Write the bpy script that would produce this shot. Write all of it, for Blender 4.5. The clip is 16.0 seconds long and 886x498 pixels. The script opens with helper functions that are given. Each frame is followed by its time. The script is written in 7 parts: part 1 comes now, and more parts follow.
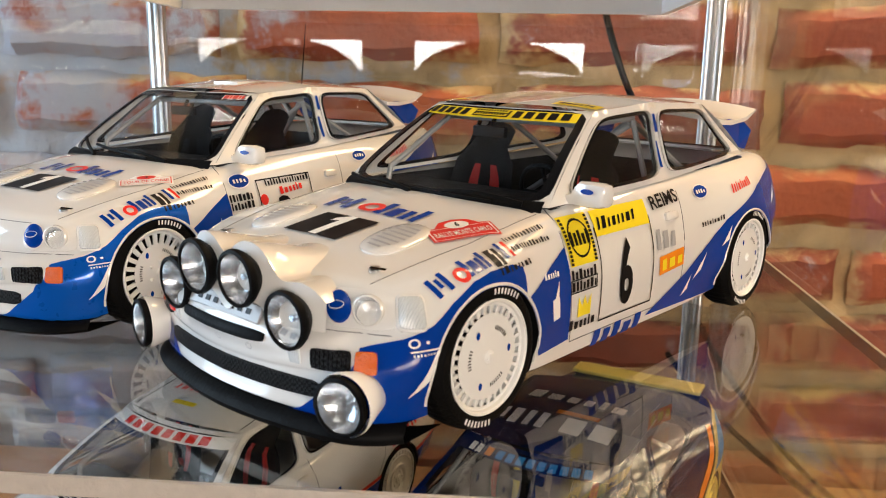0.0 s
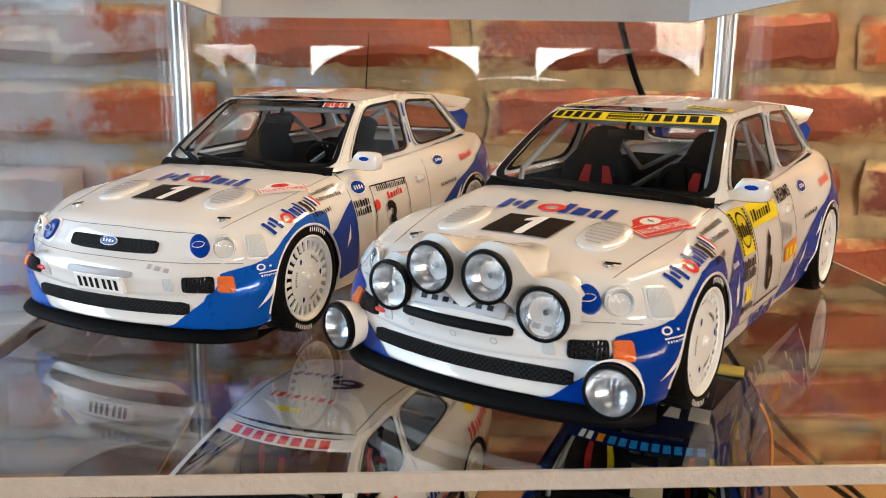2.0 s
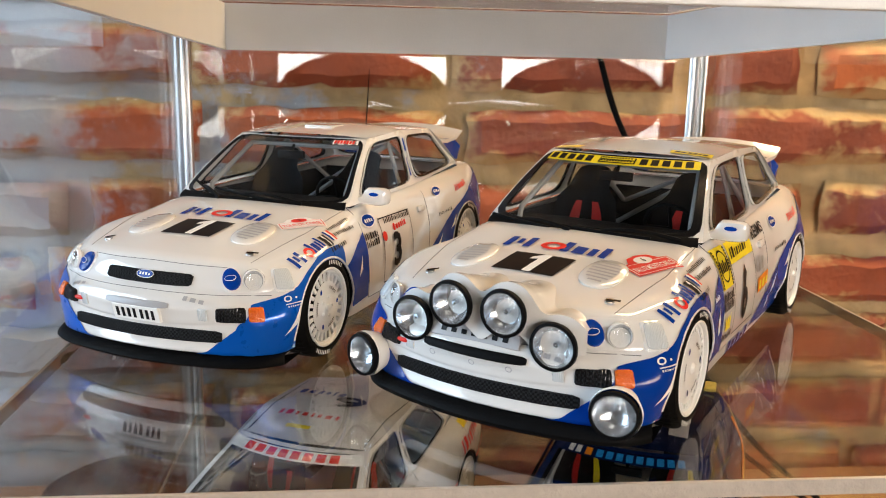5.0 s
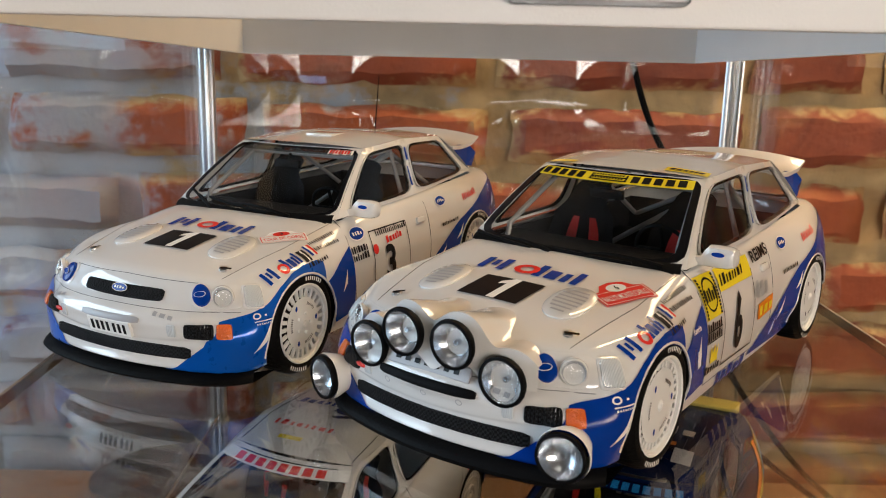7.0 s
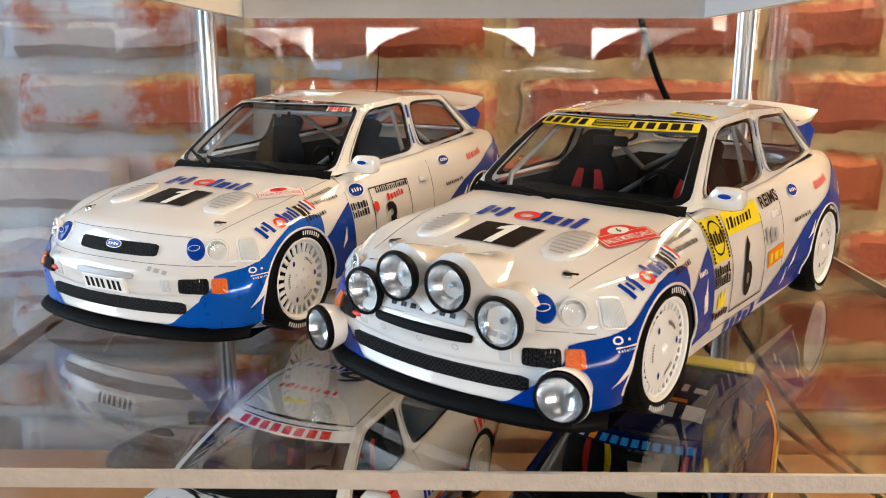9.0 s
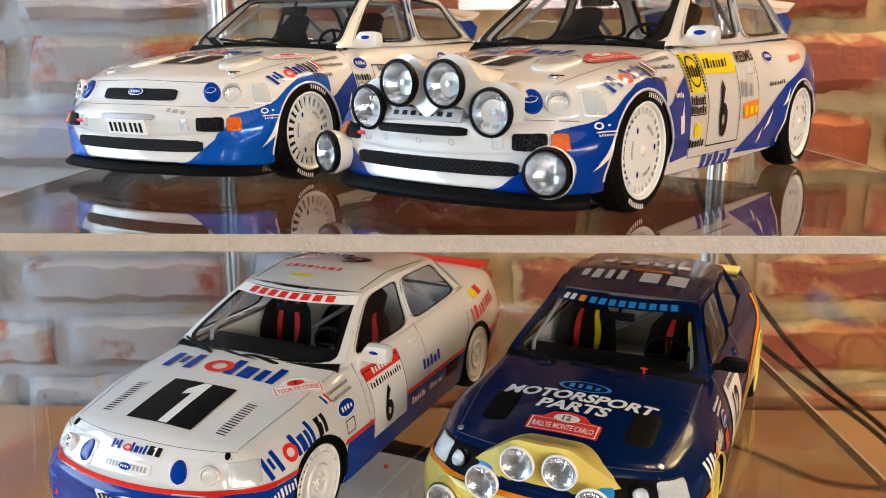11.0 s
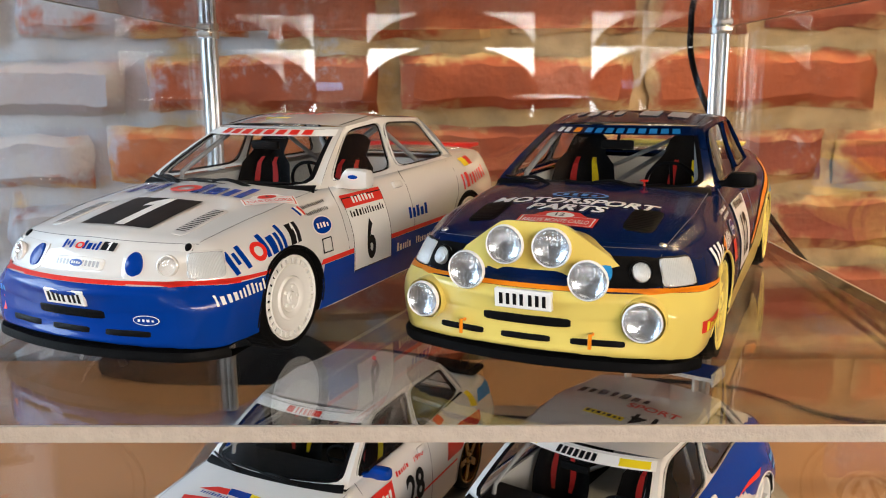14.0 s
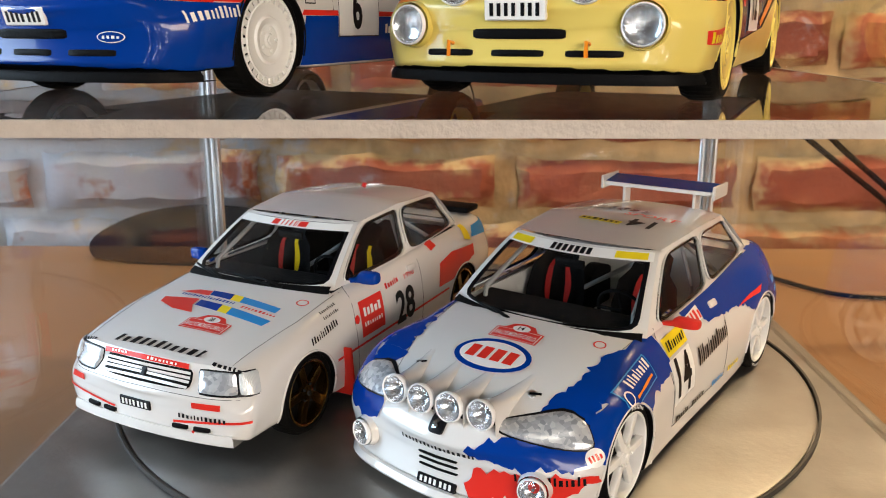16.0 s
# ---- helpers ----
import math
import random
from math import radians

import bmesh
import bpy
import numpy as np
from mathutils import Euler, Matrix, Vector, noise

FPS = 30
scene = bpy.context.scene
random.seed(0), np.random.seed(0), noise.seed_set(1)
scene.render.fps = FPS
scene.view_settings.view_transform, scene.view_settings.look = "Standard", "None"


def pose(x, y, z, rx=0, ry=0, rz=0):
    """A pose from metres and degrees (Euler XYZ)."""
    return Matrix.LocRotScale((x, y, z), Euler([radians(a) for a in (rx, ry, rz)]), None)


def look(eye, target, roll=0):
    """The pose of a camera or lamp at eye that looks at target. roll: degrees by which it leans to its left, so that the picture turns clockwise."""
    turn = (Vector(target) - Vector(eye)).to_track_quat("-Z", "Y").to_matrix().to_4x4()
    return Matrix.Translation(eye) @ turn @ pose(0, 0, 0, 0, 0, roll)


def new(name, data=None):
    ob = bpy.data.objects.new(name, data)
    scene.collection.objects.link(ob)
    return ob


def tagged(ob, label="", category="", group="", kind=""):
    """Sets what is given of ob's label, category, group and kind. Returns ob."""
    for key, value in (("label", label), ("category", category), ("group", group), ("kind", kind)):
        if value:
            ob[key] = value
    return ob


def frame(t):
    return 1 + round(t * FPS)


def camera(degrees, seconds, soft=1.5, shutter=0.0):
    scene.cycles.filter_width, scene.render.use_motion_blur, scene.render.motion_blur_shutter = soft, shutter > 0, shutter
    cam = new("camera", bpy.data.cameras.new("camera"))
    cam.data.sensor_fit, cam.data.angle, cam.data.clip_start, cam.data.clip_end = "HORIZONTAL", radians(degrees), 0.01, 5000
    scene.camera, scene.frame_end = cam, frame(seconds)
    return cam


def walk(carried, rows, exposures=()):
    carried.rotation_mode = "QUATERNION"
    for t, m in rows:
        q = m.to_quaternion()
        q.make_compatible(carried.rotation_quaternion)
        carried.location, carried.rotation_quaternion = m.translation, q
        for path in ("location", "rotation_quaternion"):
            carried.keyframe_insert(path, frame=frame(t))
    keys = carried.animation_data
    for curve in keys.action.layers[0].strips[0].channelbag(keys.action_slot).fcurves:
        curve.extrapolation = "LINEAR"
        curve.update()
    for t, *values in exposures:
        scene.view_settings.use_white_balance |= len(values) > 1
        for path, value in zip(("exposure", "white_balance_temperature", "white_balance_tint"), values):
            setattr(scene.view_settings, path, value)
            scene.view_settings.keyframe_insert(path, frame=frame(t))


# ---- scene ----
cam = camera(54.99, 16.0, 1.0)
cam.data.dof.use_dof, cam.data.dof.focus_distance, cam.data.dof.aperture_fstop = True, 0.285, 39.0
PATH = [
    (0, 0.0141, -0.0010, 0.4022, 77.207, -0.917, 4.419),
    (0.5, -0.0049, -0.0047, 0.4012, 77.316, -1.088, 0.321),
    (1, -0.0304, -0.0089, 0.4027, 77.373, -0.887, -1.856),
    (1.5, -0.0503, -0.0111, 0.4030, 77.511, -0.515, -2.660),
    (2, -0.0646, -0.0140, 0.4025, 77.545, -0.565, -2.993),
    (2.5, -0.0837, -0.0135, 0.4017, 77.739, -0.787, -4.332),
    (3, -0.1053, -0.0070, 0.3969, 77.813, -1.391, -8.966),
    (3.5, -0.1181, -0.0027, 0.3934, 78.406, -1.906, -11.709),
    (4, -0.1168, -0.0065, 0.3961, 78.489, -1.812, -12.233),
    (4.5, -0.1082, -0.0161, 0.3971, 78.552, -1.732, -11.585),
    (5, -0.0808, -0.0357, 0.4160, 78.042, -1.229, -5.279),
    (5.2, -0.0708, -0.0462, 0.4250, 77.953, -1.128, -2.956),
    (7.3, -0.0473, -0.0152, 0.4236, 76.868, -0.835, 0.174),
    (7.5, -0.0458, -0.0042, 0.4224, 76.080, -0.271, 0.259),
    (8, -0.0408, -0.0003, 0.4222, 75.714, -0.003, 0.543),
    (8.2, -0.0409, -0.0014, 0.4202, 75.802, 0.040, 0.694),
    (10.3, -0.0448, -0.0567, 0.3874, 76.741, -0.093, 0.776),
    (10.5, -0.0437, -0.0561, 0.3800, 76.788, -0.089, 0.709),
    (11, -0.0412, -0.0557, 0.3608, 77.308, -0.043, 0.799),
    (11.5, -0.0394, -0.0629, 0.3497, 78.017, 0.177, 0.671),
    (12, -0.0379, -0.0635, 0.3328, 78.751, 0.493, 0.546),
    (12.5, -0.0373, -0.0609, 0.3178, 79.317, 0.595, 0.537),
    (13, -0.0359, -0.0551, 0.3027, 79.543, 0.652, 0.663),
    (13.5, -0.0350, -0.0508, 0.2937, 79.301, 0.589, 0.746),
    (14, -0.0350, -0.0481, 0.2850, 78.605, 0.448, 0.889),
    (14.5, -0.0337, -0.0468, 0.2722, 78.072, 0.323, 1.014),
    (15, -0.0320, -0.0435, 0.2533, 77.283, 0.226, 0.952),
    (15.5, -0.0310, -0.0417, 0.2340, 76.338, 0.230, 0.947),
    (16, -0.0314, -0.0471, 0.2215, 75.167, 0.050, 1.013),
]
walk(cam, [(t, pose(x, y, z, rx, ry, rz)) for t, x, y, z, rx, ry, rz in PATH],
     ((0, -0.26), (5, -0.27), (7.3, -0.77), (7.5, -0.75), (8.0, -0.40), (8.4, -0.24), (11, -0.15), (13.5, 0.0), (16, -0.12)))

# ---- light ----
world = bpy.data.worlds.new("world")
scene.world = world
world.use_nodes = True
wn = world.node_tree.nodes
sky = wn.new("ShaderNodeTexSky")
sky.sky_type, sky.sun_disc = "NISHITA", False
sky.sun_elevation, sky.sun_rotation = radians(35), radians(120)
wn["Background"].inputs["Strength"].default_value = 0.10
world.node_tree.links.new(sky.outputs[0], wn["Background"].inputs[0])


def area_lamp(name, eye, target, sx, sy, watts, colour):
    d = bpy.data.lights.new(name, "AREA")
    d.shape, d.size, d.size_y, d.energy, d.color = "RECTANGLE", sx, sy, watts, colour
    ob = new(name, d)
    ob.matrix_world = look(eye, target)
    return ob


# daylight through the window to one side, warm ceiling lamps on the other
area_lamp("window_daylight", (-1.95, 0.15, 0.75), (0.0, 0.6, 0.25), 1.1, 1.4, 56, (0.62, 0.81, 1.0))
area_lamp("warm_lamp", (1.20, -1.90, 0.70), (0.0, 0.3, 0.22), 0.8, 0.5, 31, (1.0, 0.80, 0.60))
area_lamp("white_lamp", (0.55, -2.5, 0.80), (-0.05, 0.3, 0.22), 1.2, 0.5, 36, (1.0, 0.93, 0.88))
area_lamp("wall_lamp", (0.62, 0.64, 1.30), (0.56, 0.80, 0.42), 0.95, 0.08, 28, (1.0, 0.74, 0.43))
area_lamp("ceiling_lamp", (-0.3, -0.95, 2.3), (-0.05, 0.35, 0.2), 0.9, 0.5, 3.5, (1.0, 0.90, 0.76))
area_lamp("wall_spot", (0.42, 0.70, 0.82), (0.02, 0.25, 0.25), 0.24, 0.12, 2.6, (1.0, 0.78, 0.48))


# ---- materials ----
def mat(name, colour, rough=0.5, metal=0.0, coat=0.0, vary=0.06, scale=60.0, bump=0.0, bscale=200.0, spec=0.5):
    """A principled surface whose colour and gloss vary at two scales, with a fine relief."""
    m = bpy.data.materials.new(name)
    m.use_nodes = True
    nt = m.node_tree
    p = nt.nodes["Principled BSDF"]
    p.inputs["Metallic"].default_value = metal
    p.inputs["Coat Weight"].default_value = coat
    p.inputs["Coat Roughness"].default_value = 0.03
    p.inputs["Specular IOR Level"].default_value = spec
    tc = nt.nodes.new("ShaderNodeTexCoord")
    n1 = nt.nodes.new("ShaderNodeTexNoise")
    n1.inputs["Scale"].default_value, n1.inputs["Detail"].default_value = scale, 6
    nt.links.new(tc.outputs["Object"], n1.inputs["Vector"])
    mix = nt.nodes.new("ShaderNodeMixRGB")
    mix.inputs[1].default_value = (*[c * (1 - vary) for c in colour], 1)
    mix.inputs[2].default_value = (*[min(1, c * (1 + vary)) for c in colour], 1)
    nt.links.new(n1.outputs["Fac"], mix.inputs[0])
    nt.links.new(mix.outputs[0], p.inputs["Base Color"])
    mr = nt.nodes.new("ShaderNodeMapRange")
    mr.inputs["To Min"].default_value, mr.inputs["To Max"].default_value = rough * 0.8, min(1, rough * 1.25)
    nt.links.new(n1.outputs["Fac"], mr.inputs["Value"])
    nt.links.new(mr.outputs[0], p.inputs["Roughness"])
    if bump:
        n2 = nt.nodes.new("ShaderNodeTexNoise")
        n2.inputs["Scale"].default_value, n2.inputs["Detail"].default_value = bscale, 4
        nt.links.new(tc.outputs["Object"], n2.inputs["Vector"])
        b = nt.nodes.new("ShaderNodeBump")
        b.inputs["Strength"].default_value, b.inputs["Distance"].default_value = bump, 0.002
        nt.links.new(n2.outputs["Fac"], b.inputs["Height"])
        nt.links.new(b.outputs[0], p.inputs["Normal"])
    return m


def pane(name, tint, ior=1.49, rough=0.01, extra=0.0):
    """A thin clear pane: what lies behind shows through, and the surface mirrors by Fresnel."""
    m = bpy.data.materials.new(name)
    m.use_nodes = True
    nt = m.node_tree
    nt.nodes.remove(nt.nodes["Principled BSDF"])
    out = nt.nodes["Material Output"]
    t, g, mx = nt.nodes.new("ShaderNodeBsdfTransparent"), nt.nodes.new("ShaderNodeBsdfGlossy"), nt.nodes.new("ShaderNodeMixShader")
    lw = nt.nodes.new("ShaderNodeLayerWeight")
    lw.inputs["Blend"].default_value = 0.5
    pw, ma = nt.nodes.new("ShaderNodeMath"), nt.nodes.new("ShaderNodeMath")
    pw.operation, ma.operation, ma.use_clamp = "POWER", "MULTIPLY_ADD", True
    pw.inputs[1].default_value = 5.0
    f0 = ((ior - 1) / (ior + 1)) ** 2
    ma.inputs[1].default_value, ma.inputs[2].default_value = 1 - f0, f0 + extra
    nt.links.new(lw.outputs["Facing"], pw.inputs[0])
    nt.links.new(pw.outputs[0], ma.inputs[0])
    nt.links.new(ma.outputs[0], mx.inputs[0])
    t.inputs["Color"].default_value = (*tint, 1)
    g.inputs["Roughness"].default_value = rough
    nt.links.new(t.outputs[0], mx.inputs[1])
    nt.links.new(g.outputs[0], mx.inputs[2])
    nt.links.new(mx.outputs[0], out.inputs["Surface"])
    return m


WHITE = mat("white_paint", (0.72, 0.71, 0.69), 0.22, 0, 1.0, 0.015, 40, spec=0.12)
WHITE.node_tree.nodes["Principled BSDF"].inputs["Coat IOR"].default_value = 1.75
BLUE = mat("blue_metallic_paint", (0.001, 0.090, 0.46), 0.28, 0.25, 0.7, 0.04, 300, spec=0.12)
DBLUE = mat("blue_paint", (0.0006, 0.036, 0.27), 0.24, 0, 0.35, 0.04, 200, spec=0.12)
NAVY = mat("navy_paint", (0.0013, 0.010, 0.055), 0.18, 0, 0.35, 0.05, 100, spec=0.12)
YELLOW = mat("pale_yellow_paint", (0.72, 0.58, 0.145), 0.3, 0, 0.7, 0.02, 60, spec=0.12)
LEMON = mat("lemon_decal", (0.85, 0.66, 0.02), 0.35, 0, 0.3, 0.02, 60, spec=0.12)
RED = mat("red_decal", (0.70, 0.03, 0.02), 0.35, 0, 0.4, 0.03, 60, spec=0.12)
ORANGE = mat("orange_decal", (0.85, 0.25, 0.01), 0.35, 0, 0.4, 0.03, 60, spec=0.12)
SKYBLUE = mat("sky_blue_decal", (0.02, 0.25, 0.62), 0.35, 0, 0.4, 0.03, 60, spec=0.12)
INK = mat("black_decal", (0.005, 0.005, 0.006), 0.4, 0, 0.1, 0.05, 80, spec=0.1)
PAPER = mat("white_decal", (0.82, 0.82, 0.80), 0.35, 0, 0.4, 0.015, 60, spec=0.12)
GREY = mat("grey_decal", (0.35, 0.35, 0.36), 0.4, 0, 0.2, 0.04, 60)
SEAM = mat("panel_gap", (0.10, 0.10, 0.105), 0.6, 0, 0, 0.1, 60)
BLACK = mat("black_plastic", (0.004, 0.004, 0.0043), 0.5, 0, 0, 0.15, 120, 0.12, 900, spec=0.06)
GLOSSBLACK = mat("gloss_black_trim", (0.005, 0.005, 0.006), 0.15, 0, 0.15, 0.1, 80, spec=0.3)
DARK = mat("dark_cabin_plastic", (0.006, 0.006, 0.0066), 0.7, 0, 0, 0.2, 150, 0.2, 800, spec=0.2)
RUBBER = mat("tyre_rubber", (0.0042, 0.0041, 0.004), 0.55, 0, 0, 0.2, 200, 0.2, 1400, spec=0.06)
RIMWHITE = mat("white_rim_paint", (0.78, 0.78, 0.76), 0.35, 0, 0.3, 0.02, 80)
RIMGOLD = mat("bronze_rim", (0.24, 0.135, 0.035), 0.24, 1.0, 0.2, 0.05, 80)
STEEL = mat("brushed_aluminium", (0.62, 0.63, 0.64), 0.3, 1.0, 0, 0.06, 80, 0.08, 700)
CHROME = mat("chrome", (0.82, 0.83, 0.85), 0.08, 1.0, 0, 0.02, 200)
SEATFAB = mat("black_seat_fabric", (0.009, 0.009, 0.010), 0.85, 0, 0, 0.25, 300, 0.3, 2000, spec=0.15)
GLASS = pane("car_window_glass", (0.86, 0.88, 0.88), 1.45)
AMBER = mat("amber_lens", (0.66, 0.11, 0.003), 0.15, 0, 0.6, 0.12, 500, 0.4, 1500)
SHELFPANE = pane("shelf_acrylic", (0.84, 0.84, 0.83), 1.49, 0.006, 0.05)
LIDPANE = pane("lid_acrylic", (0.78, 0.77, 0.76), 1.49, 0.01, 0.02)
ACRYLIC = pane("clear_acrylic", (0.96, 0.97, 0.965), 1.49, 0.006, 0.0)
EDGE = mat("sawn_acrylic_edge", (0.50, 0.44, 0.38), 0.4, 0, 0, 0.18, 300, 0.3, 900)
EDGESIDE = mat("darker_acrylic_edge", (0.20, 0.155, 0.115), 0.5, 0, 0, 0.2, 200, 0.15, 600)
SILVER = mat("silver_painted_metal", (0.88, 0.88, 0.88), 0.38, 0.0, 0, 0.04, 50, 0.1, 1500)


# ---- mesh helpers ----
def link(name, bm, material, parent=None, label="", smooth=True, kind="", k=1.0):
    """Links a bmesh as one mesh object under a thing or a part. material may be a list of slots."""
    if k != 1.0:
        bmesh.ops.scale(bm, vec=(k, k, k), verts=bm.verts)
    me = bpy.data.meshes.new(name)
    bm.to_mesh(me)
    bm.free()
    for m in material if isinstance(material, list) else [material]:
        me.materials.append(m)
    if smooth:
        me.polygons.foreach_set("use_smooth", [True] * len(me.polygons))
        me.set_sharp_from_angle(angle=radians(38))
    ob = new(name, me)
    ob.parent = parent
    if label:
        ob["label"] = label
    if kind:
        ob["kind"] = kind
    return ob


def box(bm, x0, y0, z0, x1, y1, z1, bevel=0.0, seg=2):
    before = set(bm.verts)
    vs = bmesh.ops.create_cube(bm, size=1.0)["verts"]
    bmesh.ops.scale(bm, vec=(x1 - x0, y1 - y0, z1 - z0), verts=vs)
    bmesh.ops.translate(bm, vec=((x0 + x1) / 2, (y0 + y1) / 2, (z0 + z1) / 2), verts=vs)
    if bevel:
        es = list({e for v in vs for e in v.link_edges})
        bmesh.ops.bevel(bm, geom=es, offset=bevel, segments=seg, affect="EDGES", profile=0.6)
        vs = [v for v in bm.verts if v not in before]
    return vs


def lathe(bm, profile, n=32, m=None, close=False):
    """Turns (radius, height) points round the z axis."""
    rings, made = [], []
    for r, z in profile:
        rings.append([bm.verts.new((r * math.cos(2 * math.pi * i / n), r * math.sin(2 * math.pi * i / n), z)) for i in range(n)])
        made += rings[-1]
    for a, b in zip(rings, rings[1:] + ([rings[0]] if close else [])):
        for i in range(n):
            j = (i + 1) % n
            bm.faces.new((a[i], a[j], b[j], b[i]))
    if m is not None:
        bmesh.ops.transform(bm, matrix=m, verts=made)
    return rings


def tube(bm, pts, r, n=8, r2=None):
    """A round bar along points."""
    pts = [Vector(p) for p in pts]
    rings = []
    for i, p in enumerate(pts):
        d = (pts[min(i + 1, len(pts) - 1)] - pts[max(i - 1, 0)]).normalized()
        s = d.orthogonal().normalized() if abs(d.z) > 0.99 else d.cross(Vector((0, 0, 1))).normalized()
        u = s.cross(d)
        rr = r if r2 is None else r + (r2 - r) * i / (len(pts) - 1)
        rings.append([bm.verts.new(p + rr * (math.cos(2 * math.pi * k / n) * s + math.sin(2 * math.pi * k / n) * u)) for k in range(n)])
    for a, b in zip(rings, rings[1:]):
        for k in range(n):
            bm.faces.new((a[k], a[(k + 1) % n], b[(k + 1) % n], b[k]))
    bm.faces.new(rings[0][::-1])
    bm.faces.new(rings[-1])
    return rings


def baked(ob):
    """The mesh of an object with its modifiers applied, as a bmesh; the object is removed."""
    dg = bpy.context.evaluated_depsgraph_get()
    me = bpy.data.meshes.new_from_object(ob.evaluated_get(dg))
    bm = bmesh.new()
    bm.from_mesh(me)
    old = ob.data
    bpy.data.objects.remove(ob)
    bpy.data.meshes.remove(old)
    bpy.data.meshes.remove(me)
    return bm


# ---- the place ----
SHELF_A, SHELF_B, BASE, TABLE, WALL = 0.3176, 0.1998, 0.071, 0.009, 0.80
X0, X1, Y0, Y1 = -0.1865, 0.130, 0.1506, 0.487


def slab(name, x0, y0, z0, x1, y1, z1, material, label, category="", kind="", bevel=0.0, parent=None):
    bm = bmesh.new()
    box(bm, x0, y0, z0, x1, y1, z1, bevel)
    ob = link(name, bm, material, parent, label, smooth=False, kind=kind)
    return tagged(ob, category=category) if category else ob


def brick_material():
    m = mat("old_red_brick", (0.30, 0.068, 0.027), 0.85, 0, 0, 0.65, 34, 0.9, 140)
    nt = m.node_tree
    p = nt.nodes["Principled BSDF"]
    src = p.inputs["Base Color"].links[0].from_socket
    oi = nt.nodes.new("ShaderNodeObjectInfo")
    ramp = nt.nodes.new("ShaderNodeValToRGB")
    e = ramp.color_ramp.elements
    e[0].color, e[1].color = (0.11, 0.034, 0.026, 1), (0.42, 0.20, 0.075, 1)
    for at, col in ((0.25, (0.20, 0.050, 0.028, 1)), (0.55, (0.30, 0.066, 0.022, 1)), (0.80, (0.38, 0.098, 0.024, 1)), (0.92, (0.40, 0.13, 0.038, 1))):
        e.new(at).color = col
    nt.links.new(oi.outputs["Random"], ramp.inputs[0])
    mx = nt.nodes.new("ShaderNodeMixRGB")
    mx.inputs[0].default_value = 0.62
    nt.links.new(src, mx.inputs[1])
    nt.links.new(ramp.outputs[0], mx.inputs[2])
    # mortar smeared over the ragged edges of each brick
    tc = nt.nodes.new("ShaderNodeTexCoord")
    sp = nt.nodes.new("ShaderNodeSeparateXYZ")
    nt.links.new(tc.outputs["Object"], sp.inputs[0])
    no = nt.nodes.new("ShaderNodeTexNoise")
    no.inputs["Scale"].default_value, no.inputs["Detail"].default_value, no.inputs["Roughness"].default_value = 55.0, 8, 0.68
    geo = nt.nodes.new("ShaderNodeNewGeometry")
    nt.links.new(geo.outputs["Position"], no.inputs["Vector"])

    def calc(op, a, b):
        n = nt.nodes.new("ShaderNodeMath")
        n.operation = op
        for s, v in ((0, a), (1, b)):
            if isinstance(v, float):
                n.inputs[s].default_value = v
            else:
                nt.links.new(v, n.inputs[s])
        return n.outputs[0]
    d = calc("MINIMUM", calc("MINIMUM", sp.outputs[2], calc("SUBTRACT", 0.0545, sp.outputs[2])), sp.outputs[0])
    d = calc("ADD", d, calc("MULTIPLY", calc("SUBTRACT", no.outputs["Fac"], 0.52), 0.055))
    broad = nt.nodes.new("ShaderNodeTexNoise")
    broad.inputs["Scale"].default_value, broad.inputs["Detail"].default_value = 8.0, 5
    nt.links.new(geo.outputs["Position"], broad.inputs["Vector"])
    d = calc("ADD", d, calc("MULTIPLY", calc("SUBTRACT", 0.53, broad.outputs["Fac"]), 0.06))
    sm = nt.nodes.new("ShaderNodeMapRange")
    sm.inputs["From Min"].default_value, sm.inputs["From Max"].default_value = 0.0085, -0.0035
    nt.links.new(d, sm.inputs["Value"])
    mo = nt.nodes.new("ShaderNodeMixRGB")
    mo.inputs[2].default_value = (0.46, 0.30, 0.135, 1)
    nt.links.new(sm.outputs[0], mo.inputs[0])
    nt.links.new(mx.outputs[0], mo.inputs[1])
    wash_haze(nt, p, mo.outputs[0], (0.33, 0.34, 0.38), -0.15)
    return m


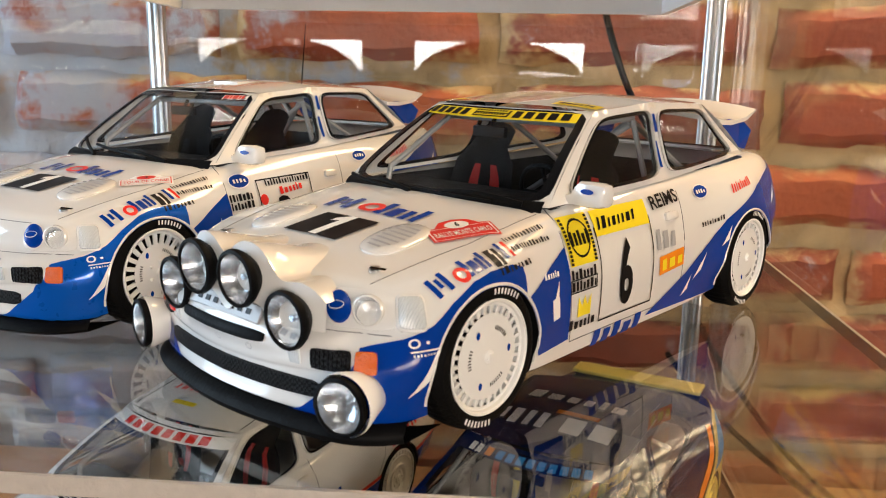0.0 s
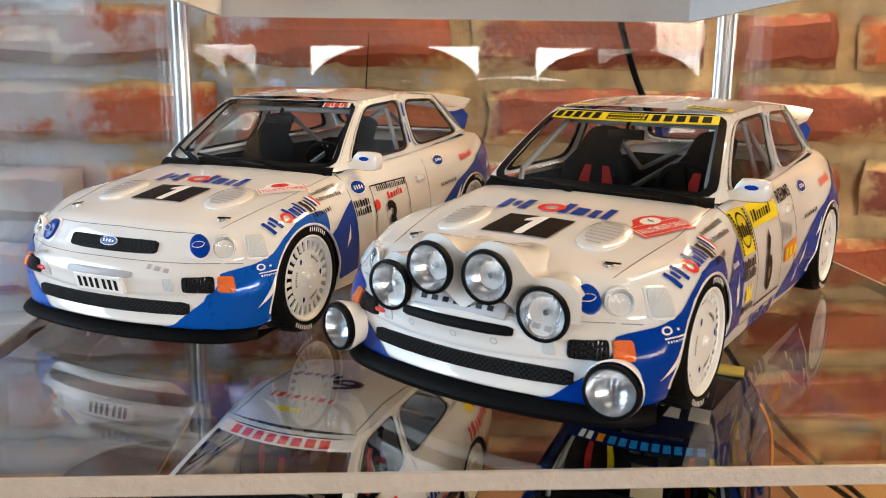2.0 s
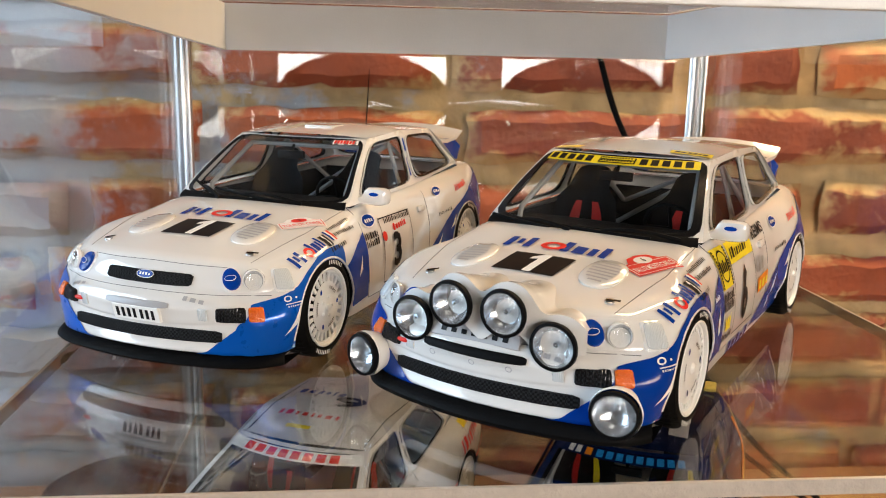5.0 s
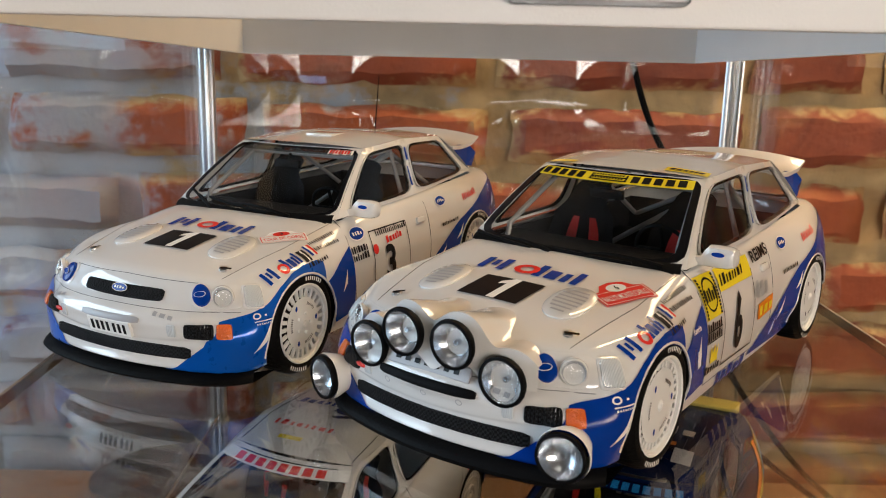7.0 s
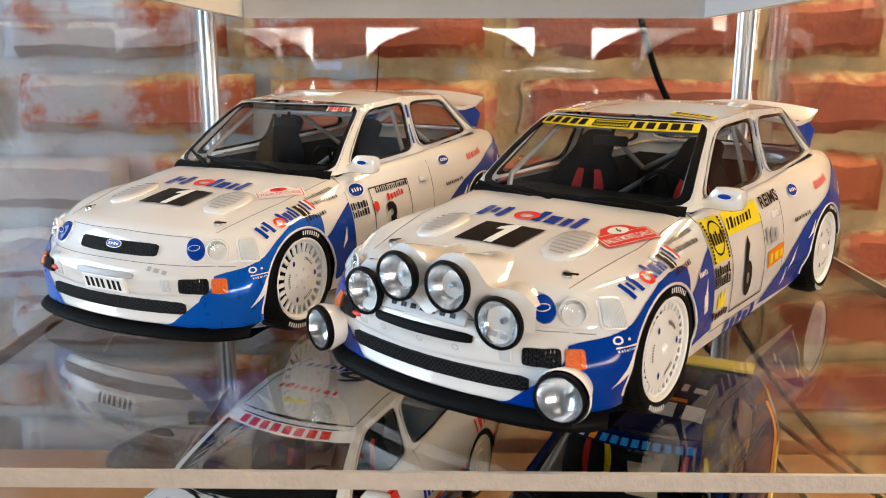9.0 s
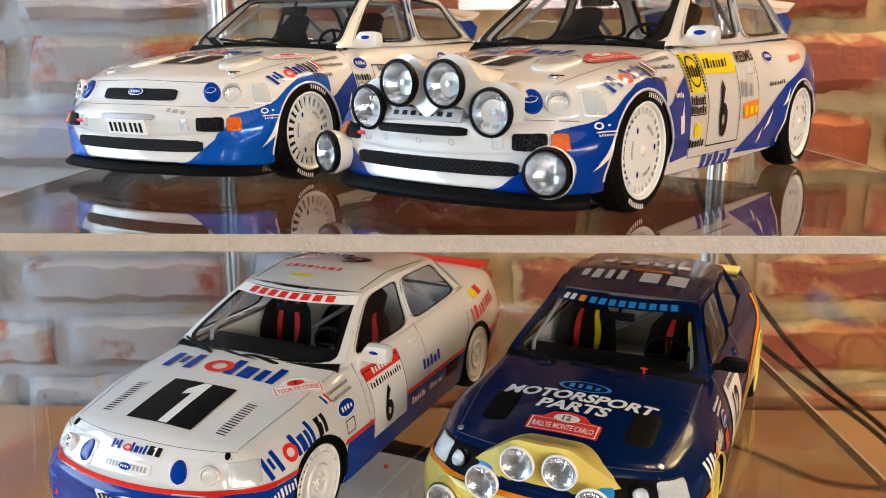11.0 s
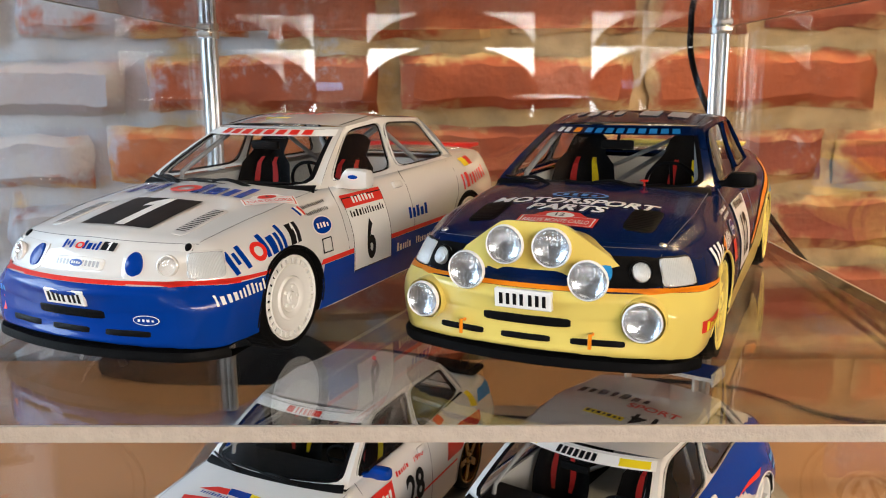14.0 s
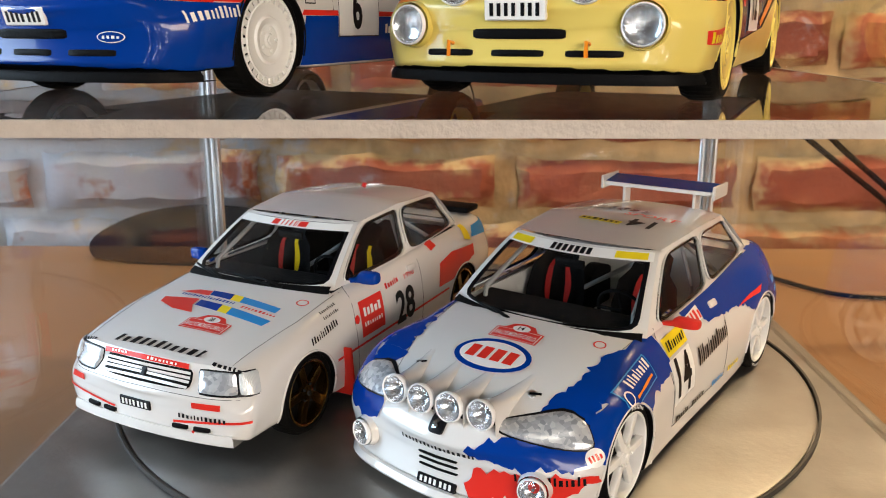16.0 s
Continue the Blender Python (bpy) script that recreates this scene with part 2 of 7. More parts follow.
def wash_haze(nt, p, colour, lime, each=0.0):
    """Old limewash and mortar smears in patches; more on the window side, where it also paints in reflected window
    haze.
    """
    geo = nt.nodes.new("ShaderNodeNewGeometry")
    sep = nt.nodes.new("ShaderNodeSeparateXYZ")
    nt.links.new(geo.outputs["Position"], sep.inputs[0])
    n = nt.nodes.new("ShaderNodeTexNoise")
    n.inputs["Scale"].default_value, n.inputs["Detail"].default_value, n.inputs["Roughness"].default_value = 15.0, 10, 0.68
    nt.links.new(geo.outputs["Position"], n.inputs["Vector"])
    # rises to the left: more limewash, plus daylight haze put into the colour
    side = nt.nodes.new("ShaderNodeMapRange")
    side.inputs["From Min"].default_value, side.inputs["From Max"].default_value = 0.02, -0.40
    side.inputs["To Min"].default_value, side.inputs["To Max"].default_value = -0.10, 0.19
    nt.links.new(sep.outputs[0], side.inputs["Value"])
    ad = nt.nodes.new("ShaderNodeMath")
    nt.links.new(n.outputs["Fac"], ad.inputs[0])
    nt.links.new(side.outputs[0], ad.inputs[1])
    if each:
        oi, mu = nt.nodes.new("ShaderNodeObjectInfo"), nt.nodes.new("ShaderNodeMath")
        mu.operation = "MULTIPLY_ADD"
        mu.inputs[1].default_value = each
        nt.links.new(oi.outputs["Random"], mu.inputs[0])
        nt.links.new(ad.outputs[0], mu.inputs[2])
        ad = mu
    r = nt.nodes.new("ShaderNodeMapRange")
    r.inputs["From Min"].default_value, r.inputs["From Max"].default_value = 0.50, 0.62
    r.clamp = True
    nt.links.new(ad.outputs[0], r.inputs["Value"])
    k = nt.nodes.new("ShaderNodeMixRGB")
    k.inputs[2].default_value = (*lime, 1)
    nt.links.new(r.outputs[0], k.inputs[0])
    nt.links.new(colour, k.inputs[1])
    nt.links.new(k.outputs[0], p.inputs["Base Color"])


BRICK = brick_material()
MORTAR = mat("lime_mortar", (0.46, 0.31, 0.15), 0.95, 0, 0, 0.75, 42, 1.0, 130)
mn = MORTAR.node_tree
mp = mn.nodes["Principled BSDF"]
wash_haze(mn, mp, mp.inputs["Base Color"].links[0].from_socket, (0.40, 0.43, 0.48))
WOOD = mat("oak_table_top", (0.26, 0.135, 0.06), 0.35, 0, 0.1, 0.3, 9, 0.1, 120)
PLASTER = mat("painted_plaster", (0.13, 0.115, 0.10), 0.9, 0, 0, 0.06, 5, 0.3, 60)
FLOORM = mat("floor_boards", (0.09, 0.055, 0.035), 0.5, 0, 0, 0.3, 6, 0.2, 60)


def mortar_wall():
    bm = bmesh.new()
    nx, nz = 260, 150
    grid = [[bm.verts.new((-1.7 + 3.4 * i / nx, WALL + 0.003 + 0.007 * noise.noise(Vector((i * 0.33, j * 0.4, 0))) + 0.004 * noise.noise(Vector((i, j, 5))), -0.75 + 1.85 * j / nz)) for i in range(nx + 1)] for j in range(nz + 1)]
    for j in range(nz):
        for i in range(nx):
            bm.faces.new((grid[j][i], grid[j][i + 1], grid[j + 1][i + 1], grid[j + 1][i]))
    wall = link("wall_north", bm, MORTAR, None, "old red brick wall with thick pale lime mortar", kind="structure")
    return wall


def bricks(wall):
    rng = random.Random(4)
    L, H, G, PITCH = 0.2245, 0.0545, 0.0175, 0.0712
    first = {13: -0.103, 12: 0.108, 11: -0.05, 14: 0.015, 15: -0.12}
    for row in range(24):
        z = 0.2537 + (row - 13) * PITCH
        x = first.get(row, rng.uniform(-0.12, 0.12)) + G / 2 - 5 * (L + G) + rng.uniform(-0.01, 0.01)
        while x < 1.3:
            l = L + rng.uniform(-0.012, 0.006)
            if rng.random() < (0.04 if row in (12, 13) else 0.2):
                l *= 0.5
            h = H + rng.uniform(-0.006, 0.003)
            sd = rng.uniform(0, 99)
            nx, nz = max(6, int(l / 0.013)), 5
            bm = bmesh.new()
            grid = []
            for j in range(nz + 1):
                r = []
                for i in range(nx + 1):
                    q = Vector((l * i / nx, 0, h * j / nz))
                    d = 0.008 * noise.noise_vector(q * 30 + Vector((sd, 0, 0))) + 0.004 * noise.noise_vector(q * 95 + Vector((0, sd, 0)))
                    edge = i in (0, nx) or j in (0, nz)
                    r.append(bm.verts.new((q.x + d.x * 0.7, (-0.002 if edge else -0.014) + d.y * 0.5, q.z + d.z * 0.6)))
                grid.append(r)
            for j in range(nz):
                for i in range(nx):
                    bm.faces.new((grid[j][i], grid[j][i + 1], grid[j + 1][i + 1], grid[j + 1][i]))
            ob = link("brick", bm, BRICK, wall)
            ob.matrix_basis = pose(x, WALL - rng.uniform(-0.002, 0.003), z + rng.uniform(-0.004, 0.004), 0, rng.uniform(-0.9, 0.9), rng.uniform(-0.8, 0.8))
            x += l + G + rng.uniform(-0.003, 0.005)


wall = mortar_wall()

# the room behind and around
slab("floor", -2.6, -6.6, -0.80, 2.6, WALL + 0.1, -0.75, FLOORM, "brown boarded floor of the room", kind="structure")
slab("ceiling", -2.6, -6.6, 2.45, 2.6, WALL + 0.1, 2.55, PLASTER, "plain plastered ceiling", kind="structure")
slab("wall_south", -2.6, -6.7, -0.75, 2.6, -6.6, 2.45, PLASTER, "plain plastered wall behind", kind="structure")
slab("wall_east", 2.6, -6.7, -0.75, 2.7, WALL + 0.1, 2.45, PLASTER, "plain plastered side wall", kind="structure")
slab("wall_west", -2.7, -6.7, -0.75, -2.6, WALL + 0.1, 2.45, PLASTER, "plain plastered side wall by the window", kind="structure")
slab("wall_north_upper", -2.6, WALL + 0.02, 1.1, 2.6, WALL + 0.12, 2.45, MORTAR, "upper part of the mortared wall", kind="structure")
slab("wall_north_lower", -2.6, WALL + 0.03, -0.75, 2.6, WALL + 0.12, 1.1, MORTAR, "core of the brick wall", kind="structure")

table = slab("table", -1.2, 0.02, TABLE - 0.04, 1.25, WALL - 0.035, TABLE, WOOD, "oak table with a smooth brown top", "table", bevel=0.004)
for lx in (-1.1, 1.1):
    for ly in (0.1, WALL - 0.12):
        bm = bmesh.new()
        box(bm, lx - 0.03, ly - 0.03, -0.75, lx + 0.03, ly + 0.03, TABLE - 0.04)
        link("leg", bm, WOOD, table)



def glow(name, colour, power):
    m = bpy.data.materials.new(name)
    m.use_nodes = True
    p = m.node_tree.nodes["Principled BSDF"]
    p.inputs["Base Color"].default_value = (0.8, 0.8, 0.8, 1)
    p.inputs["Emission Color"].default_value = (*colour, 1)
    p.inputs["Emission Strength"].default_value = power
    return m


BLUE_STRIPS = ((-1.50, 0.22, 0.15), (-1.13, 0.22, 0.17))
PANELLIGHT = glow("light_panel_glow", (1.0, 0.96, 0.90), 24.0)
BLUEGLOW = glow("blue_strip_glow", (0.25, 0.5, 1.0), 5.0)


def light_panel(x):
    """A bright panel on the far wall behind a dark oval screen, so that its corners shine."""
    lamp = tagged(new("screened_lamp"), "bright rectangular lamp behind a dark oval screen", "lamp", "light panels in the room")
    lamp.location = (x, -5.9, 0.18)
    bm = bmesh.new()
    box(bm, -0.66, -0.03, -0.33, 0.66, 0.0, 0.33, 0.004)
    link("panel", bm, PANELLIGHT, lamp, "glowing white panel", smooth=False)
    bm = bmesh.new()
    ra, rb = [[bm.verts.new((0.682 * math.cos(2 * math.pi * i / 64), y, 0.349 * math.sin(2 * math.pi * i / 64))) for i in range(64)] for y in (0.03, 0.06)]
    bm.faces.new(ra)
    bm.faces.new(rb[::-1])
    for i in range(64):
        bm.faces.new((ra[i], rb[i], rb[(i + 1) % 64], ra[(i + 1) % 64]))
    bmesh.ops.recalc_face_normals(bm, faces=bm.faces)
    link("screen", bm, DARKSCREEN, lamp, "dark oval screen", smooth=False)
    bm = bmesh.new()
    box(bm, -0.03, -0.68, -0.93, 0.03, -0.03, -0.30)
    link("stand", bm, DARKSCREEN, lamp, "dark stand", smooth=False)


DARKSCREEN = mat("dark_screen_cloth", (0.03, 0.028, 0.026), 0.9, 0, 0, 0.1, 20)
for rx in (-1.83, -0.08, 1.70):
    light_panel(rx)
for bx, bz, bw in BLUE_STRIPS:
    bm = bmesh.new()
    box(bm, bx - bw, -6.0, bz - 0.03, bx + bw, -5.97, bz + 0.03, 0.004)
    tagged(link("light_strip", bm, BLUEGLOW, smooth=False), "thin pale blue strip light in the depth of the room", "lamp", "strip lights in the room")

# black power cables that hang behind the case
for pts in ([(0.060, 0.497, 0.447), (0.068, 0.498, 0.422), (0.078, 0.500, 0.387), (0.104, 0.500, 0.350), (0.116, 0.500, 0.332), (0.108, 0.500, 0.310), (0.116, 0.500, 0.278), (0.138, 0.500, 0.236), (0.165, 0.500, 0.197), (0.205, 0.500, 0.149), (0.245, 0.502, 0.121), (0.285, 0.506, 0.085), (0.34, 0.515, 0.035), (0.42, 0.53, TABLE + 0.003), (0.8, 0.54, TABLE + 0.003)],
            [(0.116, 0.505, 0.226), (0.140, 0.504, 0.196), (0.165, 0.503, 0.171), (0.198, 0.503, 0.146), (0.229, 0.505, 0.123), (0.262, 0.509, 0.100), (0.30, 0.515, 0.06), (0.36, 0.53, TABLE + 0.003), (0.8, 0.56, TABLE + 0.003)],
            [(0.10, 0.70, TABLE + 0.003), (0.20, 0.69, TABLE + 0.003), (0.235, 0.660, TABLE + 0.003), (0.258, 0.612, TABLE + 0.003), (0.300, 0.590, TABLE + 0.003), (0.42, 0.60, TABLE + 0.003), (0.85, 0.58, TABLE + 0.003)]):
    cu = bpy.data.curves.new("cable", "CURVE")
    cu.dimensions, cu.bevel_depth, cu.bevel_resolution = "3D", 0.0019, 3
    sp = cu.splines.new("NURBS")
    sp.points.add(len(pts) - 1)
    for q, co in zip(sp.points, pts):
        q.co = (*co, 1)
    sp.use_endpoint_u, sp.order_u = True, 4
    cu.materials.append(BLACK)
    tagged(new("power_cable", cu), "thin black power cable hanging behind the case", "cable", "cables behind the case")

# a dark rounded bag lying on the table against the wall
bm = bmesh.new()
bmesh.ops.create_uvsphere(bm, u_segments=40, v_segments=20, radius=1.0)
for v in bm.verts:
    v.co.z = max(v.co.z, -0.2)
    v.co += 0.06 * noise.noise_vector(v.co * 2.0)
    v.co = (v.co.x * 0.115, v.co.y * 0.032, (v.co.z + 0.2) * 0.041)
bag = tagged(link("bag", bm, mat("dark_cloth", (0.007, 0.009, 0.014), 0.9, 0, 0, 0.3, 80, 0.4, 400, spec=0.1)), "dark soft bag lying on the table", "bag")
bag.matrix_basis = pose(-0.258, 0.722, TABLE)

# ---- the display case ----
case = tagged(new("display_case"), "clear acrylic display case with aluminium posts on a turntable plinth", "display case")
PLINTH = mat("grey_brushed_plinth", (0.31, 0.30, 0.285), 0.42, 0.95, 0, 0.25, 60, 0.06, 400)
bm = bmesh.new()
box(bm, X0 - 0.002, Y0, TABLE, X1 + 0.008, Y1 + 0.006, BASE - 0.002, 0.002)
link("plinth", bm, PLINTH, case, "grey metallic plinth", smooth=False)
RIMGREY = mat("dark_turntable_gap", (0.035, 0.03, 0.026), 0.6, 0, 0, 0.2, 80)
CX, CY, CR = -0.028, 0.32, 0.151
bm = bmesh.new()
lathe(bm, [(0.0001, BASE), (CR - 0.003, BASE), (CR - 0.0015, BASE - 0.0006), (CR - 0.0015, BASE - 0.0018)], 96, Matrix.Translation((CX, CY, 0)))
link("turntable", bm, PLINTH, case, "round turntable top")
bm = bmesh.new()
lathe(bm, [(CR - 0.0005, BASE - 0.0018), (CR - 0.0005, BASE + 0.0003), (CR, BASE + 0.0004), (CR + 0.0006, BASE + 0.0003), (CR + 0.0006, BASE - 0.0018)], 96, Matrix.Translation((CX, CY, 0)))
link("turntable_rim", bm, RIMGREY, case, "dark gap ring round the turntable")
for zt in (SHELF_A, SHELF_B):
    sh = slab("shelf", X0 + 0.003, Y0 + 0.0012, zt - 0.004, X1 - 0.003, Y1 - 0.004, zt, SHELFPANE, "clear glossy acrylic shelf", parent=case)
    bm = bmesh.new()
    box(bm, X0 + 0.003, Y0, zt - 0.0041, X1 - 0.003, Y0 + 0.0011, zt + 0.0001)
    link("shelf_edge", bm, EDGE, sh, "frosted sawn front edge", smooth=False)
    for xe in (X0 + 0.0018, X1 - 0.0029):
        bm = bmesh.new()
        box(bm, xe, Y0, zt - 0.0041, xe + 0.0011, Y1 - 0.004, zt + 0.0001)
        link("shelf_edge", bm, EDGESIDE, sh, "darker sawn side edge", smooth=False)
for nm, a in (("side_panel", (X0 - 0.003, Y0, BASE - 0.002, X0, Y1, 0.446)), ("side_panel", (X1, Y0, BASE - 0.002, X1 + 0.003, Y1, 0.446)), ("back_panel", (X0, Y1 - 0.002, BASE - 0.002, X1, Y1 + 0.001, 0.446))):
    pn = slab(nm, *a, ACRYLIC, "clear acrylic panel", parent=case)
    pn.visible_shadow = False
for px, py in ((-0.1915 + 0.006, 0.4816), (0.1181 + 0.004, 0.4755)):
    bm = bmesh.new()
    prof = []
    for i in range(48):
        a = 2 * math.pi * i / 48
        r = 0.0052 * (1 - 0.30 * (0.5 + 0.5 * math.cos(8 * a)) ** 4)
        prof.append((r * math.cos(a), r * math.sin(a)))
    ra = [bm.verts.new((px + x, py + y, BASE)) for x, y in prof]
    rb = [bm.verts.new((px + x, py + y, 0.446)) for x, y in prof]
    for i in range(48):
        bm.faces.new((ra[i], ra[(i + 1) % 48], rb[(i + 1) % 48], rb[i]))
    link("post", bm, STEEL, case, "fluted aluminium corner post")
for px, py in ((-0.1915 + 0.006, 0.4816), (0.1181 + 0.004, 0.4755)):
    for zt, cm in ((SHELF_A, STEEL), (SHELF_B, PAPER)):
        bm = bmesh.new()
        lathe(bm, [(0.0050, zt - 0.0085), (0.0062, zt - 0.0085), (0.0064, zt - 0.0080), (0.0064, zt - 0.0052), (0.0062, zt - 0.0047), (0.0050, zt - 0.0047)], 24, Matrix.Translation((px, py, 0)))
        box(bm, px - 0.004, py - 0.0105, zt - 0.0075, px + 0.004, py - 0.005, zt - 0.0044, 0.0006, 1)
        link("shelf_clip", bm, cm, case, "small clip that carries the shelf")
# the lid: a shallow metal box, open below
RX0, RX1, RY1 = -0.153, 0.087, 0.437
bm = bmesh.new()
box(bm, X0 - 0.004, Y0 + 0.0005, 0.448, X1 + 0.004, Y1 + 0.004, 0.452)
link("lid", bm, LIDPANE, case, "clear acrylic lid", smooth=False)
bm = bmesh.new()
box(bm, RX0, RY1, 0.4235, RX1, RY1 + 0.004, 0.4475)
link("lid_rim", bm, SILVER, case, "silver metal rim under the lid", smooth=False)
for xa, xb in ((RX0 - 0.003, RX0), (RX1, RX1 + 0.003)):
    bm = bmesh.new()
    vs = box(bm, xa, Y0 + 0.0005, 0.4235, xb, RY1 + 0.004, 0.4475)
    for v in vs:
        if v.co.z < 0.43 and v.co.y < 0.2:
            v.co.z = 0.4305
    link("lid_rim", bm, SILVER, case, "silver metal rim under the lid", smooth=False)
bm = bmesh.new()
box(bm, X0 - 0.002, Y0 - 0.004, 0.4305, X1 + 0.002, Y0, 0.449, 0.0006)
link("lid_front", bm, SILVER, case, "silver metal front of the lid", smooth=False)
bm = bmesh.new()
box(bm, -0.036, Y0 - 0.0058, 0.4345, 0.0, Y0 - 0.0035, 0.4475, 0.002, 3)
link("latch", bm, STEEL, case, "rounded metal catch", smooth=False)

# ---- model cars, drawn at full size in metres and scaled to 1:18 ----
from mathutils.bvhtree import BVHTree

K = 1 / 18


def text_shape(txt, bold=0.0):
    """Letters as a flat mesh, centred, one unit high."""
    c = bpy.data.curves.new("letters", "FONT")
    c.body, c.offset, c.resolution_u = txt, bold, 3
    ob = new("letters", c)
    bm = baked_curve(ob)
    xs, ys = [v.co.x for v in bm.verts], [v.co.y for v in bm.verts]
    w, h = max(xs) - min(xs), max(ys) - min(ys)
    for v in bm.verts:
        v.co = ((v.co.x - min(xs)) / w - 0.5, (v.co.y - min(ys)) / h - 0.5, 0)
    return bm


def baked_curve(ob):
    dg = bpy.context.evaluated_depsgraph_get()
    me = bpy.data.meshes.new_from_object(ob.evaluated_get(dg))
    bm = bmesh.new()
    bm.from_mesh(me)
    bpy.data.curves.remove(ob.data)
    bpy.data.meshes.remove(me)
    return bm


def poly(*pts):
    bm = bmesh.new()
    bm.faces.new([bm.verts.new((x, y, 0)) for x, y in pts])
    return bm


def rect():
    return poly((-0.5, -0.5), (0.5, -0.5), (0.5, 0.5), (-0.5, 0.5))


def oval(n=28):
    return poly(*[(0.5 * math.cos(2 * math.pi * i / n), 0.5 * math.sin(2 * math.pi * i / n)) for i in range(n)])


def ring(inner=0.7, n=28):
    bm = bmesh.new()
    a = [bm.verts.new((0.5 * math.cos(2 * math.pi * i / n), 0.5 * math.sin(2 * math.pi * i / n), 0)) for i in range(n)]
    b = [bm.verts.new((v.co.x * inner, v.co.y * inner, 0)) for v in a]
    for i in range(n):
        bm.faces.new((a[i], a[(i + 1) % n], b[(i + 1) % n], b[i]))
    return bm


def outline(t=0.06, s=0.06):
    bm = bmesh.new()
    for x0, y0, x1, y1 in ((-0.5, -0.5, 0.5, -0.5 + t), (-0.5, 0.5 - t, 0.5, 0.5), (-0.5, -0.5 + t, -0.5 + s, 0.5 - t), (0.5 - s, -0.5 + t, 0.5, 0.5 - t)):
        bm.faces.new([bm.verts.new(p) for p in ((x0, y0, 0), (x1, y0, 0), (x1, y1, 0), (x0, y1, 0))])
    return bm


def bars(widths, gap=0.35, slant=0.0):
    """A row of plain bars, as wide as the letters that they stand for."""
    bm = bmesh.new()
    total = sum(abs(w) for w in widths) + gap * (len(widths) - 1)
    x = 0.0
    for w in widths:
        if w > 0:
            pts = [(x, 0), (x + w, 0), (x + w, 1), (x, 1)]
            bm.faces.new([bm.verts.new((px / total - 0.5 + slant * (py - 0.5), py - 0.5, 0)) for px, py in pts])
        x += abs(w) + gap
    return bm


def striped(n, fill=0.6):
    bm = bmesh.new()
    for i in range(n):
        y0 = -0.5 + i / n
        bm.faces.new([bm.verts.new(p) for p in ((-0.5, y0, 0), (0.5, y0, 0), (0.5, y0 + fill / n, 0), (-0.5, y0 + fill / n, 0))])
    return bm


